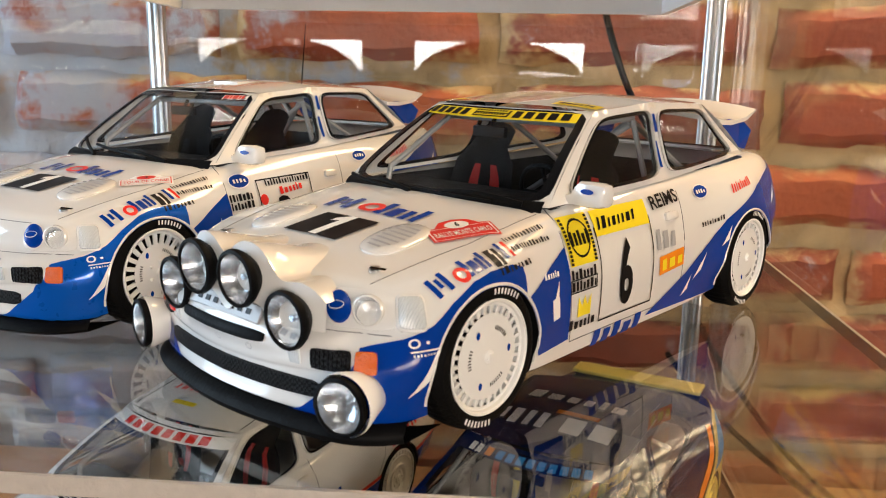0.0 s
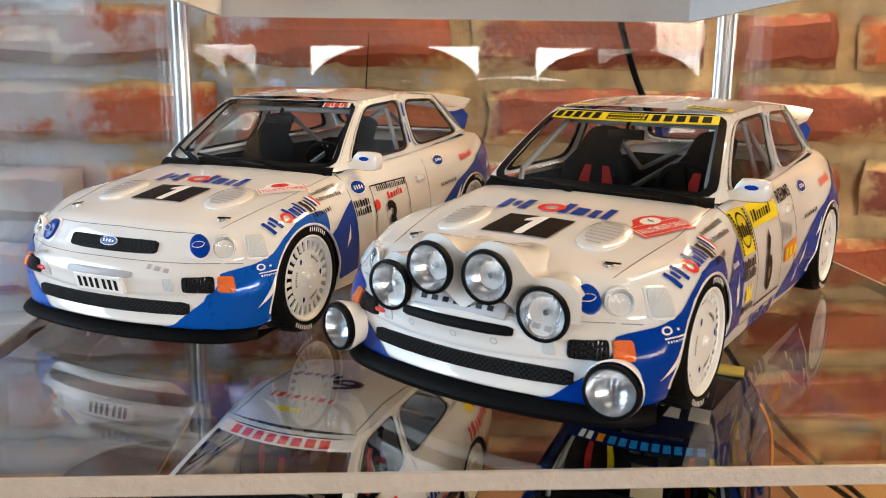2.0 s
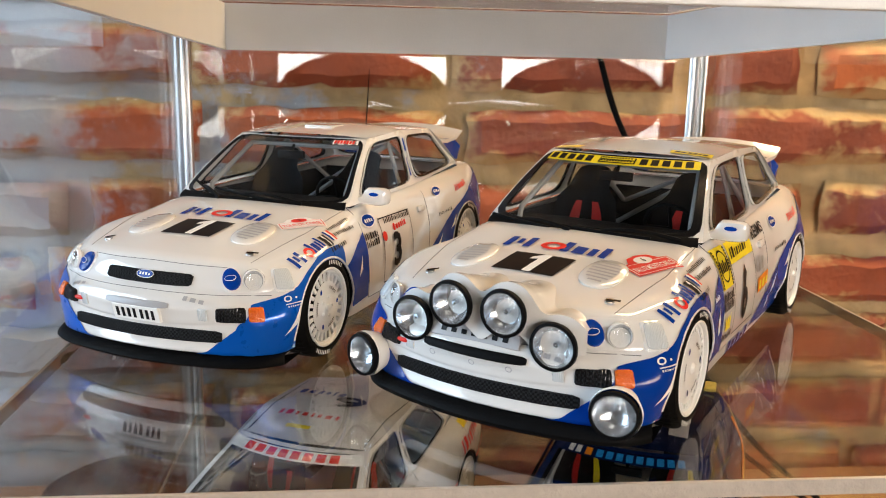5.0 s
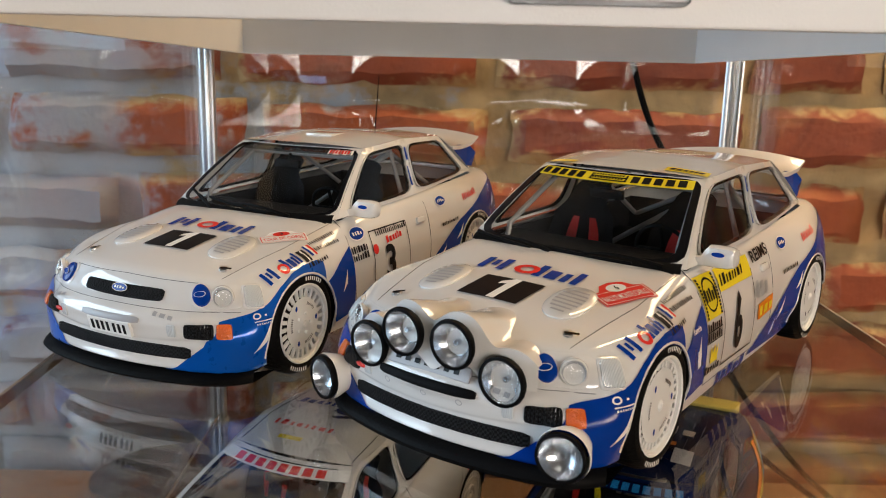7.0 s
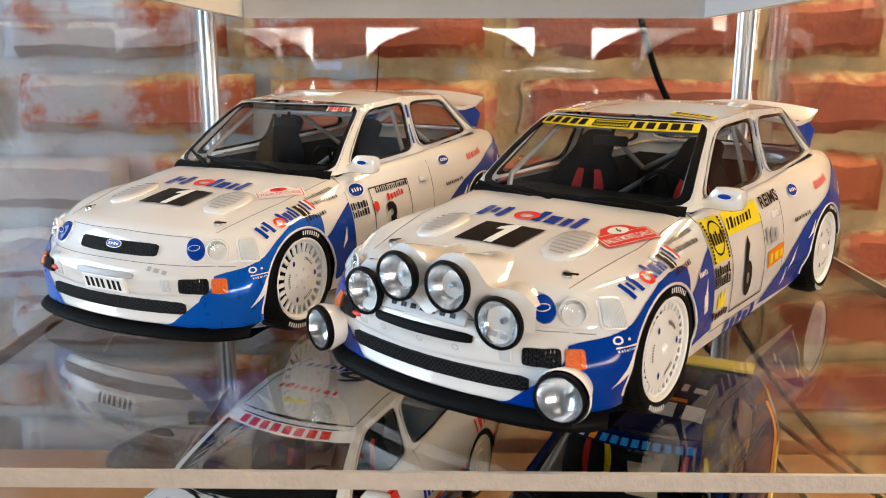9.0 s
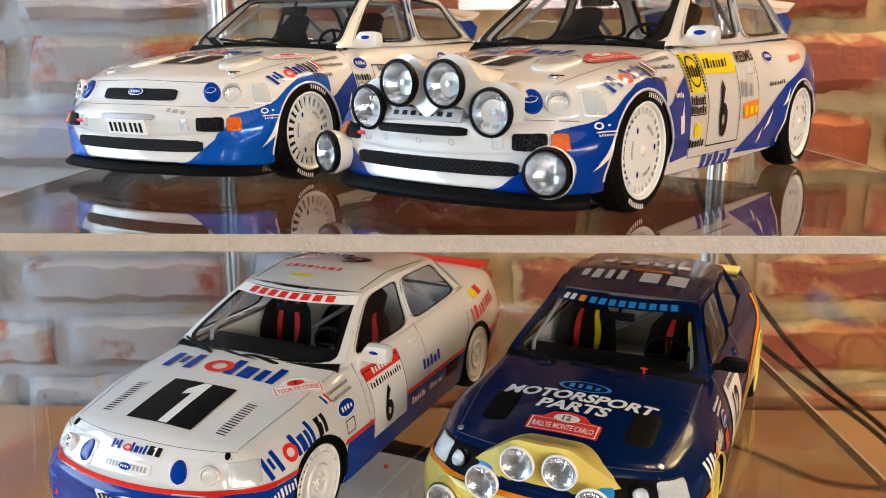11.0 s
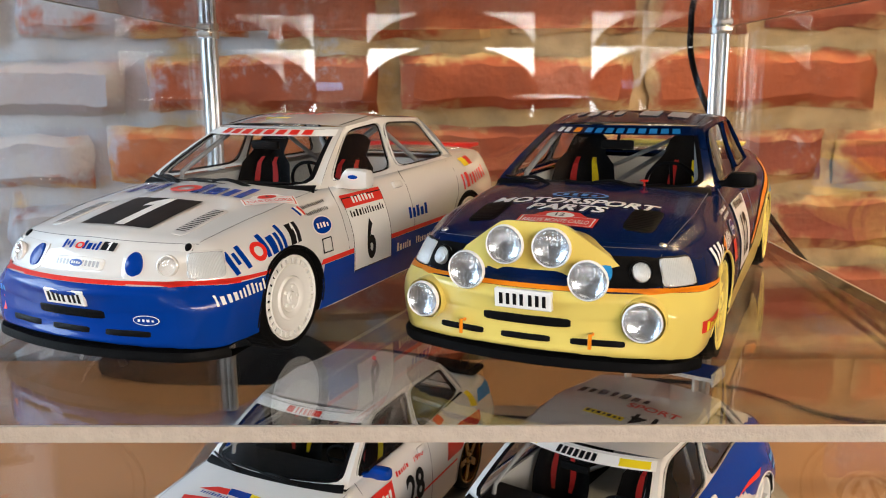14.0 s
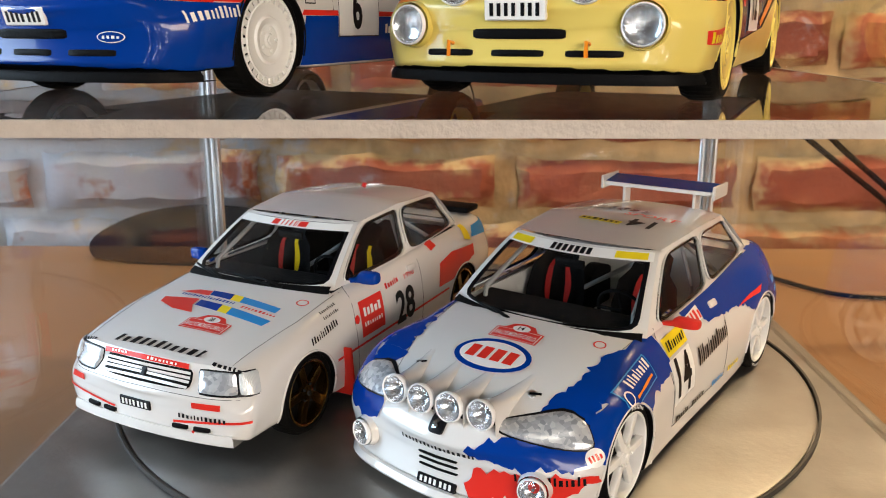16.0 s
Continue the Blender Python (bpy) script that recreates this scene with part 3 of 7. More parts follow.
class Car:
    def __init__(self, name, label, at, z, yaw, group=""):
        self.ob = tagged(new(name), label, "model car", group)
        self.ob.matrix_basis = pose(at[0], at[1], z, 0, 0, yaw)
        self.tree = None
        self.facing = {}

    def part(self, name, bm, material, label="", parent=None, smooth=True, kind=""):
        return link(name, bm, material, parent or self.ob, label, smooth, kind, K)

    # -- the shell
    def body(self, stations, bow, paint, axles, wheel_r, cabin, tail_bow=0.12, arch=1.058, label="", drop=0.025, flare=0.4, creases=(), lip_y=0.0):
        self.axles, self.r, self.arch, self.drop = axles, wheel_r, arch, drop
        nose, tail = stations[0][0], stations[-1][0]
        bm = bmesh.new()
        rings = []
        for x, zb, ws, wm, zm, wt, zt, zc in stations:
            if -1.1 < x < 1.1:
                zb, ws = zb - 0.05, max(ws, wm - 0.025)
            if x > 1.0:
                ws = max(ws, wm - 0.045)
            k = 0.25 + flare * max(math.exp(-((x - ax) / 0.34) ** 2) for ax in axles)
            half = [(0, zb), (ws * 0.96, zb), (ws, zb + 0.02), ((ws + wm) / 2 + 0.01, (zb + zm) / 2), (wm, zm - 0.05), (wm - 0.006, zm + 0.05),
                    (wt + 0.035 + (wm - wt) * k, zt - 0.07 - 0.1 * (zt - zm)), (wt + 0.01, zt - 0.012), (wt - 0.07, zt + 0.006), (wt * 0.5, zc - (zc - zt) * 0.28), (0, zc)]
            pts = half + [(-y, z) for y, z in half[-2:0:-1]]
            row = []
            for y, z in pts:
                f = max(0, (x - axles[0] + 0.1) / (nose - axles[0] + 0.1)) ** 1.2
                r = max(0, (axles[1] - x) / (axles[1] - tail)) ** 2
                low = min(1, max(0, (0.53 - z) / 0.08))
                row.append(bm.verts.new((x - f * (bow[0] * y * y + bow[1] * (1 - 0.65 * low) * y ** 4) + r * tail_bow * y * y * 2, y, z)))
            rings.append(row)
        n = len(rings[0])
        for a, b in zip(rings, rings[1:]):
            for i in range(n):
                bm.faces.new((a[i], b[i], b[(i + 1) % n], a[(i + 1) % n]))
        for row, x in ((rings[0], nose), (rings[-1], tail)):
            lo, hi = row[0].co.z, row[10].co.z
            mid = [row[0]] + [bm.verts.new((x, 0, lo + (hi - lo) * (0.03 + 0.94 * i / 10))) for i in range(1, 10)] + [row[10]]
            for i in range(10):
                for a, b in ((row[i], row[i + 1]), (row[-i if i else 0], row[-i - 1])):
                    vs = [a, b, mid[i + 1], mid[i]]
                    bm.faces.new([v for j, v in enumerate(vs) if v not in vs[:j]])
        bmesh.ops.recalc_face_normals(bm, faces=bm.faces)
        # crisp edges: bumper top, bonnet front, shoulders and sills
        cl = bm.edges.layers.float.get("crease_edge") or bm.edges.layers.float.new("crease_edge")

        def crease(a, b, k):
            e = bm.edges.get((a, b))
            if e:
                e[cl] = k
        for ri, k in creases:
            row = rings[ri]
            for i in list(range(6, 10)) + list(range(10, 14)):
                crease(row[i], row[i + 1], k)
        for ri in range(len(rings) - 1):
            for i in (8, 12):
                crease(rings[ri][i], rings[ri + 1][i], 0.35 if rings[ri][0].co.x > 0.6 else 0.2)
            for i in (2, 18):
                crease(rings[ri][i], rings[ri + 1][i], 0.6)
        me = bpy.data.meshes.new("shell")
        bm.to_mesh(me)
        bm.free()
        ob = new("shell", me)
        sub = ob.modifiers.new("smooth", "SUBSURF")
        sub.levels = sub.render_levels = 2
        cutters = []
        for ax in axles:
            for s in (1, -1):
                cb = bmesh.new()
                rr = wheel_r * arch
                bmesh.ops.create_cone(cb, cap_ends=True, segments=48, radius1=rr, radius2=rr, depth=0.5, matrix=pose(ax, s * 0.78, wheel_r - drop, 90))
                cm = bpy.data.meshes.new("cutter")
                cb.to_mesh(cm)
                cb.free()
                co = new("cutter", cm)
                mod = ob.modifiers.new("arch", "BOOLEAN")
                mod.operation, mod.object, mod.solver = "DIFFERENCE", co, "EXACT"
                cutters.append(co)
        sh = baked(ob)
        for co in cutters:
            m = co.data
            bpy.data.objects.remove(co)
            bpy.data.meshes.remove(m)
        # arches swell out over the tyres
        for v in sh.verts:
            for ax in axles:
                d = math.hypot(v.co.x - ax, v.co.z - wheel_r + drop) - wheel_r * arch
                if abs(v.co.y) > 0.62 and d > -0.02 and v.co.z > wheel_r * 0.75:
                    up = min(1, (v.co.z - wheel_r * 0.75) / 0.12)
                    v.co.y += math.copysign(max(0.0, lip_y - abs(v.co.y)) * up * math.exp(-(max(0, d) / 0.12) ** 2), v.co.y)
        self.shell_tree = BVHTree.FromBMesh(sh)
        gone = []
        for f in sh.faces:
            c = f.calc_center_median()
            for ax in axles:
                d = math.hypot(c.x - ax, c.z - wheel_r + drop)
                if d < wheel_r * arch + 0.004 and abs(c.y) > 0.5 and abs(c.y) < 0.99 and (abs(f.normal.y) < 0.5 or abs(c.y) < 0.56):
                    f.material_index = 1
            xf = cabin[0] + 0.10 * (1 - (c.y / 0.7) ** 2)
            if cabin[1] < c.x < xf and f.normal.z > 0.7 and c.z > cabin[2] and abs(c.y) < cabin[3]:
                gone.append(f)
            if f.normal.z < -0.8 and c.z < 0.3:
                f.material_index = 1
        bmesh.ops.delete(sh, geom=gone, context="FACES")
        self.acc = sh.copy()
        self.skin = sh.copy()
        self.skin.normal_update()
        self.body_ob = self.part("body", sh, [paint, BLACK], label)

    def patch(self, corners, bulge=(0, 0, 0), swell=0.0):
        """A curved four-cornered patch: corners bottom start, bottom end, top end, top start."""
        a, b, c, d = [Vector(p) for p in corners]
        bl = Vector(bulge)
        nrm = (b - a).cross(d - a).normalized()

        def at(u, v, off=0.0):
            p = a.lerp(b, u).lerp(d.lerp(c, u), v)
            return p + bl * (4 * u * (1 - u)) * (1 - 0.4 * v) + nrm * (swell * 4 * v * (1 - v) + off)
        return at

    def cell(self, at, inset, paint_bm, glass_name="window", power=9, seal=0.022, seal_mat=None, thick=0.02):
        """One window of the greenhouse: a painted surround, a black seal and the pane."""
        l, b, r, t = inset
        per = []
        m = 12
        for i in range(m): per.append((-1 + 2 * i / m, -1))
        for i in range(m): per.append((1, -1 + 2 * i / m))
        for i in range(m): per.append((1 - 2 * i / m, 1))
        for i in range(m): per.append((-1, 1 - 2 * i / m))
        cx, cy, hx, hy = (l + 1 - r) / 2, (b + 1 - t) / 2, (1 - l - r) / 2, (1 - b - t) / 2

        def inner(p, k=1.0):
            q = (abs(p[0]) ** power + abs(p[1]) ** power) ** (1 / power)
            return cx + hx * k * p[0] / q, cy + hy * k * p[1] / q
        N = len(per)
        o = [paint_bm.verts.new(at((p[0] + 1) / 2, (p[1] + 1) / 2)) for p in per]
        h = [paint_bm.verts.new(at(*inner(p))) for p in per]
        hb = [paint_bm.verts.new(at(*inner(p), -thick)) for p in per]
        for i in range(N):
            j = (i + 1) % N
            paint_bm.faces.new((o[i], o[j], h[j], h[i]))
            paint_bm.faces.new((h[i], h[j], hb[j], hb[i]))
        g = bmesh.new()
        prev = [g.verts.new(at(*inner(p), -0.006)) for p in per]
        for k in (0.75, 0.5, 0.25):
            cur = [g.verts.new(at(*inner(p, k), -0.006)) for p in per]
            for i in range(N):
                j = (i + 1) % N
                g.faces.new((prev[i], prev[j], cur[j], cur[i]))
            prev = cur
        mid = g.verts.new(at(cx, cy, -0.006))
        for i in range(N):
            g.faces.new((prev[i], prev[(i + 1) % N], mid))
        pane_ob = self.part(glass_name, g, GLASS)
        pane_ob.visible_shadow = False
        sb = bmesh.new()
        ra = [sb.verts.new(at(*inner(p, 1.0), 0.003)) for p in per]
        rb = [sb.verts.new(at(*inner(p, 1 - seal), 0.001)) for p in per]
        rc = [sb.verts.new(at(*inner(p, 1 - seal), -0.008)) for p in per]
        rd = [sb.verts.new(at(*inner(p, 1.0), -0.008)) for p in per]
        for i in range(N):
            j = (i + 1) % N
            for q, w in ((ra, rb), (rb, rc), (rd, ra)):
                sb.faces.new((q[i], q[j], w[j], w[i]))
        self.part("seal", sb, seal_mat or GLOSSBLACK, "black window seal", pane_ob)
        return at, inner

    def greenhouse(self, pillars, bows, insets, paint, roof_crown=0.035, front_seal=0.05, side_seal=0.06):
        """pillars: (bottom, top) from the windscreen's corner back to the rear screen's, on the left side."""
        shell = bmesh.new()
        flip = lambda p: (p[0], -p[1], p[2])
        A, Z = pillars[0], pillars[-1]
        at = self.patch((flip(A[0]), A[0], A[1], flip(A[1])), (bows[0], 0, 0), 0.02)
        self.screen = self.cell(at, insets[0], shell, "windscreen", seal=front_seal, power=11)
        self.side_cells = []
        for s in (1, -1):
            for i, (p, q) in enumerate(zip(pillars, pillars[1:])):
                c = (p[0], q[0], q[1], p[1]) if s < 0 else (q[0], p[0], p[1], q[1])
                c = [flip(v) for v in c] if s < 0 else c
                il = insets[1 + i]
                il = il if s < 0 else (il[2], il[1], il[0], il[3])
                at = self.patch(c, (0, 0.008 * s, 0), 0.012)
                self.cell(at, il, shell, "side_window", seal=side_seal, power=7)
        at = self.patch((Z[0], flip(Z[0]), flip(Z[1]), Z[1]), (-bows[2], 0, 0), 0.02)
        self.cell(at, insets[-1], shell, "rear_window", seal=0.05)
        # the roof skin, rounded at its edges
        n, m = 14, 16
        tops = [p[1] for p in pillars]
        grid = []
        for i in range(n + 1):
            u = i / n
            xx = tops[0][0] + (tops[-1][0] - tops[0][0]) * u
            k = 0
            while k < len(tops) - 2 and xx < tops[k + 1][0]:
                k += 1
            f = (xx - tops[k][0]) / (tops[k + 1][0] - tops[k][0])
            yy = tops[k][1] + (tops[k + 1][1] - tops[k][1]) * f
            zz = tops[k][2] + (tops[k + 1][2] - tops[k][2]) * f
            row = []
            for j in range(m + 1):
                v = -1 + 2 * j / m
                v = math.copysign(abs(v) ** 0.8, v)
                fx = bows[0] * 0.6 * (1 - v * v) * max(0, 1 - u * 3) - bows[2] * 0.6 * (1 - v * v) * max(0, u * 3 - 2)
                row.append(shell.verts.new((xx + fx, yy * v, zz + roof_crown * (1 - abs(v) ** 2.6) * (0.55 + 0.45 * math.sin(math.pi * min(1, max(0, u * 0.9 + 0.08)))))))
            grid.append(row)
        for i in range(n):
            for j in range(m):
                shell.faces.new((grid[i][j], grid[i][j + 1], grid[i + 1][j + 1], grid[i + 1][j]))
        bmesh.ops.remove_doubles(shell, verts=shell.verts, dist=0.004)
        bmesh.ops.recalc_face_normals(shell, faces=shell.faces)
        tmp = bpy.data.meshes.new("tmp")
        shell.to_mesh(tmp)
        self.acc.from_mesh(tmp)
        bpy.data.meshes.remove(tmp)
        self.part("roof", shell, paint, "painted roof and window pillars")
        self.tree = BVHTree.FromBMesh(self.acc)
        self.acc.free()

    # -- things laid on the shell
    RAYS = {"L": ((-1, 0), (0, 1)), "R": ((1, 0), (0, 1)), "T": ((0, 1), (-1, 0)), "F": ((1, 0), (0, 1))}

    def surface(self, side, a, b, off=0.0):
        """The place on the shell: L, R: (x, z) from the sides; T: (x, y) from above; F: (y, z) from the front;
        W: (bearing in degrees, z) round the nose."""
        ca, sa = math.cos(radians(a)), math.sin(radians(a))
        o, d = {"W": ((1.1 + 3 * ca, 3 * sa, b), (-ca, -sa, 0)), "L": ((a, 3, b), (0, -1, 0)), "R": ((a, -3, b), (0, 1, 0)), "T": ((a, b, 3), (0, 0, -1)), "F": ((5, a, b), (-1, 0, 0))}[side]
        hit, nrm, _, _ = (self.tree or self.shell_tree).ray_cast(Vector(o), Vector(d))
        if hit is None:
            return None, None
        if nrm.dot(Vector(d)) > 0:
            nrm = -nrm
        return hit + nrm * off, nrm

    def decal(self, name, shape, side, at, size, material, turn=0.0, off=0.004, shear=0.0, label="", parent=None, step=0.05, kind=""):
        """Lays a flat shape on the shell. at: its middle; size: as read by a viewer of that side."""
        w, h = size
        c, s = math.cos(radians(turn)), math.sin(radians(turn))
        for v in shape.verts:
            x, y = v.co.x * w + shear * v.co.y * h, v.co.y * h
            v.co = (x * c - y * s, x * s + y * c, 0)
        big = max(w, h)
        if big > step:
            for ax in (0, 1):
                ext = [v.co[ax] for v in shape.verts]
                k = math.floor(min(ext) / step) + 1
                while k * step < max(ext):
                    nv = (1, 0, 0) if ax == 0 else (0, 1, 0)
                    bmesh.ops.bisect_plane(shape, geom=shape.verts[:] + shape.edges[:] + shape.faces[:], plane_co=tuple(q * k * step for q in nv), plane_no=nv)
                    k += 1
        anchor, nrm = self.surface(side, *at)
        if anchor is None:
            shape.free()
            return None
        nrm = nrm.copy()
        k = 57 if side == "W" else 1
        for da, db in ((0.03 * k, 0), (-0.03 * k, 0), (0, 0.03), (0, -0.03)):
            p, n2 = self.surface(side, at[0] + da, at[1] + db)
            if p is not None and (p - anchor).length < 0.08:
                nrm += n2
        nrm.normalize()
        bearing = radians(at[0])
        right = Vector({"L": (-1, 0, 0), "R": (1, 0, 0), "W": (-math.sin(bearing), math.cos(bearing), 0)}.get(side, (0, 1, 0)))
        right = (right - nrm * right.dot(nrm)).normalized()
        up = nrm.cross(right)
        bad = []
        for v in shape.verts:
            q = anchor + right * v.co.x + up * v.co.y
            p, n2, _, _ = (self.tree or self.shell_tree).ray_cast(q + nrm * 0.30, -nrm)
            if p is not None and n2.dot(nrm) < 0:
                n2 = -n2
            if p is None or (p - q).length > 0.22 or n2.dot(nrm) < 0.15 or (side in "LR" and abs(p.y) < 0.58 and p.z < 0.75) or (side in "FW" and p.x < 1.2):
                bad.append(v)
            else:
                v.co = p + n2 * off
        if bad:
            bmesh.ops.delete(shape, geom=bad, context="VERTS")
        for f in list(shape.faces):
            if max(e.calc_length() for e in f.edges) > 0.25:
                shape.faces.remove(f)
        if not shape.faces:
            shape.free()
            return None
        bmesh.ops.triangulate(shape, faces=shape.faces)
        return self.part(name, shape, material, label, parent, True, kind)

    def area(self, name, side, pts, material, step=0.03, off=0.005, label="", wrap=False):
        """A painted area cut out of the shell's own skin: (x, z) at the sides, (x, y) above, (y, z) in front."""
        pick = {"L": lambda q: (q.x, q.z), "R": lambda q: (q.x, q.z), "T": lambda q: (q.x, q.y), "F": lambda q: (q.y, q.z)}[side]
        lift = {"L": lambda a, b: Vector((a, 0, b)), "R": lambda a, b: Vector((a, 0, b)), "T": lambda a, b: Vector((a, b, 0)), "F": lambda a, b: Vector((0, a, b))}[side]
        aim = {"L": Vector((0, 1, 0)), "R": Vector((0, -1, 0)), "T": Vector((0, 0, 1)), "F": Vector((1, 0, 0))}[side]
        flat = poly(*pts)
        bmesh.ops.triangulate(flat, faces=flat.faces)
        tris = [[(v.co.x, v.co.y) for v in f.verts] for f in flat.faces]
        flat.free()
        key = (side, wrap)
        if key not in self.facing:
            least = 0.03 if wrap else 0.3 if side == "T" else 0.2
            self.facing[key] = [(f, [pick(v.co) for v in f.verts]) for f in self.skin.faces if f.normal.dot(aim) > least and f.material_index == 0]
        out = bmesh.new()
        for tri in tris:
            if sum(tri[i][0] * tri[(i + 1) % 3][1] - tri[(i + 1) % 3][0] * tri[i][1] for i in range(3)) < 0:
                tri = tri[::-1]
            x0, x1, y0, y1 = min(t[0] for t in tri), max(t[0] for t in tri), min(t[1] for t in tri), max(t[1] for t in tri)
            made = bmesh.new()
            know = {}
            for f, uv in self.facing[key]:
                if max(u for u, _ in uv) < x0 or min(u for u, _ in uv) > x1 or max(v for _, v in uv) < y0 or min(v for _, v in uv) > y1:
                    continue
                vs = []
                for v in f.verts:
                    if v not in know:
                        know[v] = made.verts.new(v.co + v.normal * off)
                    vs.append(know[v])
                made.faces.new(vs)
            for i in range(3):
                a, b = lift(*tri[i]), lift(*tri[(i + 1) % 3])
                d = b - a
                if d.length < 1e-6:
                    continue
                c2 = lift(*tri[(i + 2) % 3])
                nrm = d.cross(aim)
                if nrm.dot(c2 - a) > 0:
                    nrm = -nrm
                bmesh.ops.bisect_plane(made, geom=made.verts[:] + made.edges[:] + made.faces[:], plane_co=a, plane_no=nrm, clear_outer=True)
            tmp = bpy.data.meshes.new("tmp")
            made.to_mesh(tmp)
            made.free()
            out.from_mesh(tmp)
            bpy.data.meshes.remove(tmp)
        if not out.faces:
            out.free()
            return None
        bmesh.ops.remove_doubles(out, verts=out.verts, dist=0.0005)
        return self.part(name, out, material, label)

    def both(self, name, pts, material, step=0.03, off=0.005, label="", wrap=False):
        self.area(name, "L", pts, material, step, off, label, wrap)
        self.area(name, "R", pts, material, step, off, label, wrap)

    def seam(self, side, pts, r=0.004, name="panel_gap"):
        """A dark gap between panels, along points on the shell."""
        out = []
        for (a, b), (c, d) in zip(pts, pts[1:]):
            n = max(2, int(math.hypot(c - a, d - b) / 0.06))
            for i in range(n):
                p, _ = self.surface(side, a + (c - a) * i / n, b + (d - b) * i / n, 0.0)
                if p is not None:
                    out.append(p)
        p, _ = self.surface(side, *pts[-1])
        if p is not None:
            out.append(p)
        r *= 0.62
        if len(out) > 1:
            bm = bmesh.new()
            tube(bm, out, r, 5)
            return self.part(name, bm, SEAM if r < 0.003 else INK)

    # -- wheels
    def wheels(self, face, width, rim_mat, kind, rim_r, steer=0.0):
        for ax in self.axles:
            for s in (1, -1):
                self.wheel(ax, s, face, width, rim_mat, kind, rim_r, steer if ax > 0 else 0)

    def wheel(self, ax, s, face, width, rim_mat, kind, rim_r, steer):
        R, w = self.r, width
        hub = tagged(new("wheel"), "rally wheel with black tyre")
        hub.parent = self.ob
        hub.matrix_basis = pose(ax * K, s * face * K, R * K, -90 if s > 0 else 90, 0, 0) if not steer else pose(ax * K, s * face * K, R * K, 0, 0, steer) @ pose(0, 0, 0, -90 if s > 0 else 90)
        # z points outward from the face; y runs down or up
        bm = bmesh.new()
        e, N = R - rim_r, 132
        lathe(bm, [(rim_r - 0.012, -0.03), (rim_r, -0.004), (rim_r + 0.01, 0.012), (rim_r + e * 0.35, 0.014), (rim_r + e * 0.62, 0.008), (R - 0.018, -0.010), (R - 0.006, -0.022), (R, -0.042),
                   (R, -w + 0.05), (R - 0.02, -w + 0.01), (rim_r + 0.02, -w), (rim_r - 0.012, -w + 0.03)], N)
        bm.verts.ensure_lookup_table()
        for k in (7, 8):
            for i in range(N):
                if i % 3 == 0:
                    v = bm.verts[k * N + i]
                    v.co.x *= 1 - 0.022
                    v.co.y *= 1 - 0.022
        link("tyre", bm, RUBBER, hub, "black rubber tyre", k=K)
        bm = bmesh.new()
        lathe(bm, [(rim_r + 0.004, 0.010), (rim_r - 0.004, 0.014), (rim_r - 0.012, 0.008), (rim_r - 0.016, -0.02), (rim_r - 0.03, -0.10), (rim_r - 0.03, -w + 0.02)], 48)
        q = rim_r - 0.014
        if kind == "slots":
            lathe(bm, [(0.0005, 0.006), (0.03, 0.006), (0.045, 0.001), (q * 0.52, -0.004), (q * 0.70, -0.006)], 48)
            lathe(bm, [(q * 0.93, -0.012), (q, -0.008)], 48)
            n = 24
            for i in range(n):
                a = 2 * math.pi * i / n
                vs = box(bm, q * 0.69, -0.012, -0.022, q * 0.94, 0.012, -0.007, 0.002, 1)
                bmesh.ops.rotate(bm, verts=vs, cent=(0, 0, 0), matrix=Matrix.Rotation(a, 3, "Z"))
        elif kind == "fan":
            lathe(bm, [(0.0005, 0.010), (0.022, 0.010), (0.03, 0.001), (q * 0.40, 0.0), (q * 0.62, -0.003), (q * 0.80, -0.009)], 48)
            lathe(bm, [(q * 0.94, -0.012), (q, -0.008)], 48)
            lathe(bm, [(q * 0.76, -0.036), (q * 0.97, -0.036)], 48)
            n = 30
            for i in range(n):
                a = 2 * math.pi * i / n
                vs = box(bm, q * 0.79, -0.0085, -0.024, q * 0.95, 0.0085, -0.010, 0.002, 1)
                bmesh.ops.rotate(bm, verts=vs, cent=(0, 0, 0), matrix=Matrix.Rotation(a, 3, "Z"))
        elif kind == "turbo":
            lathe(bm, [(0.0005, 0.012), (0.03, 0.012), (0.04, 0.002), (q * 0.36, 0.0), (q * 0.42, 0.012), (q * 0.52, 0.014), (q * 0.56, 0.002), (q * 0.80, 0.004), (q * 0.85, 0.010), (q * 0.87, 0.0)], 48)
            n = 28
            for i in range(n):
                a = 2 * math.pi * i / n
                vs = box(bm, q * 0.84, -0.016, -0.01, q * 1.01, 0.016, 0.003, 0.002, 1)
                bmesh.ops.rotate(bm, verts=vs, cent=(0, 0, 0), matrix=Matrix.Rotation(a, 3, "Z"))
        else:
            n = 5 if kind == "five" else 6
            lathe(bm, [(0.0005, 0.004), (0.035, 0.004), (0.05, -0.004), (0.075, -0.006), (0.078, -0.03)], 32)
            for i in range(n):
                a = 2 * math.pi * i / n
                vs = box(bm, 0.05, -0.034 if n == 5 else -0.026, -0.045, q + 0.005, 0.034 if n == 5 else 0.026, -0.004, 0.008, 2)
                bmesh.ops.rotate(bm, verts=vs, cent=(0, 0, 0), matrix=Matrix.Rotation(a, 3, "Z"))
        link("rim", bm, rim_mat, hub, "white painted rim" if rim_mat is RIMWHITE else "", k=K)
        bm = bmesh.new()
        lathe(bm, [(0.0005, -0.07), (q * 0.98, -0.07), (q * 0.98, -0.09)], 32)
        link("brake_disc", bm, BLACK, hub, k=K)
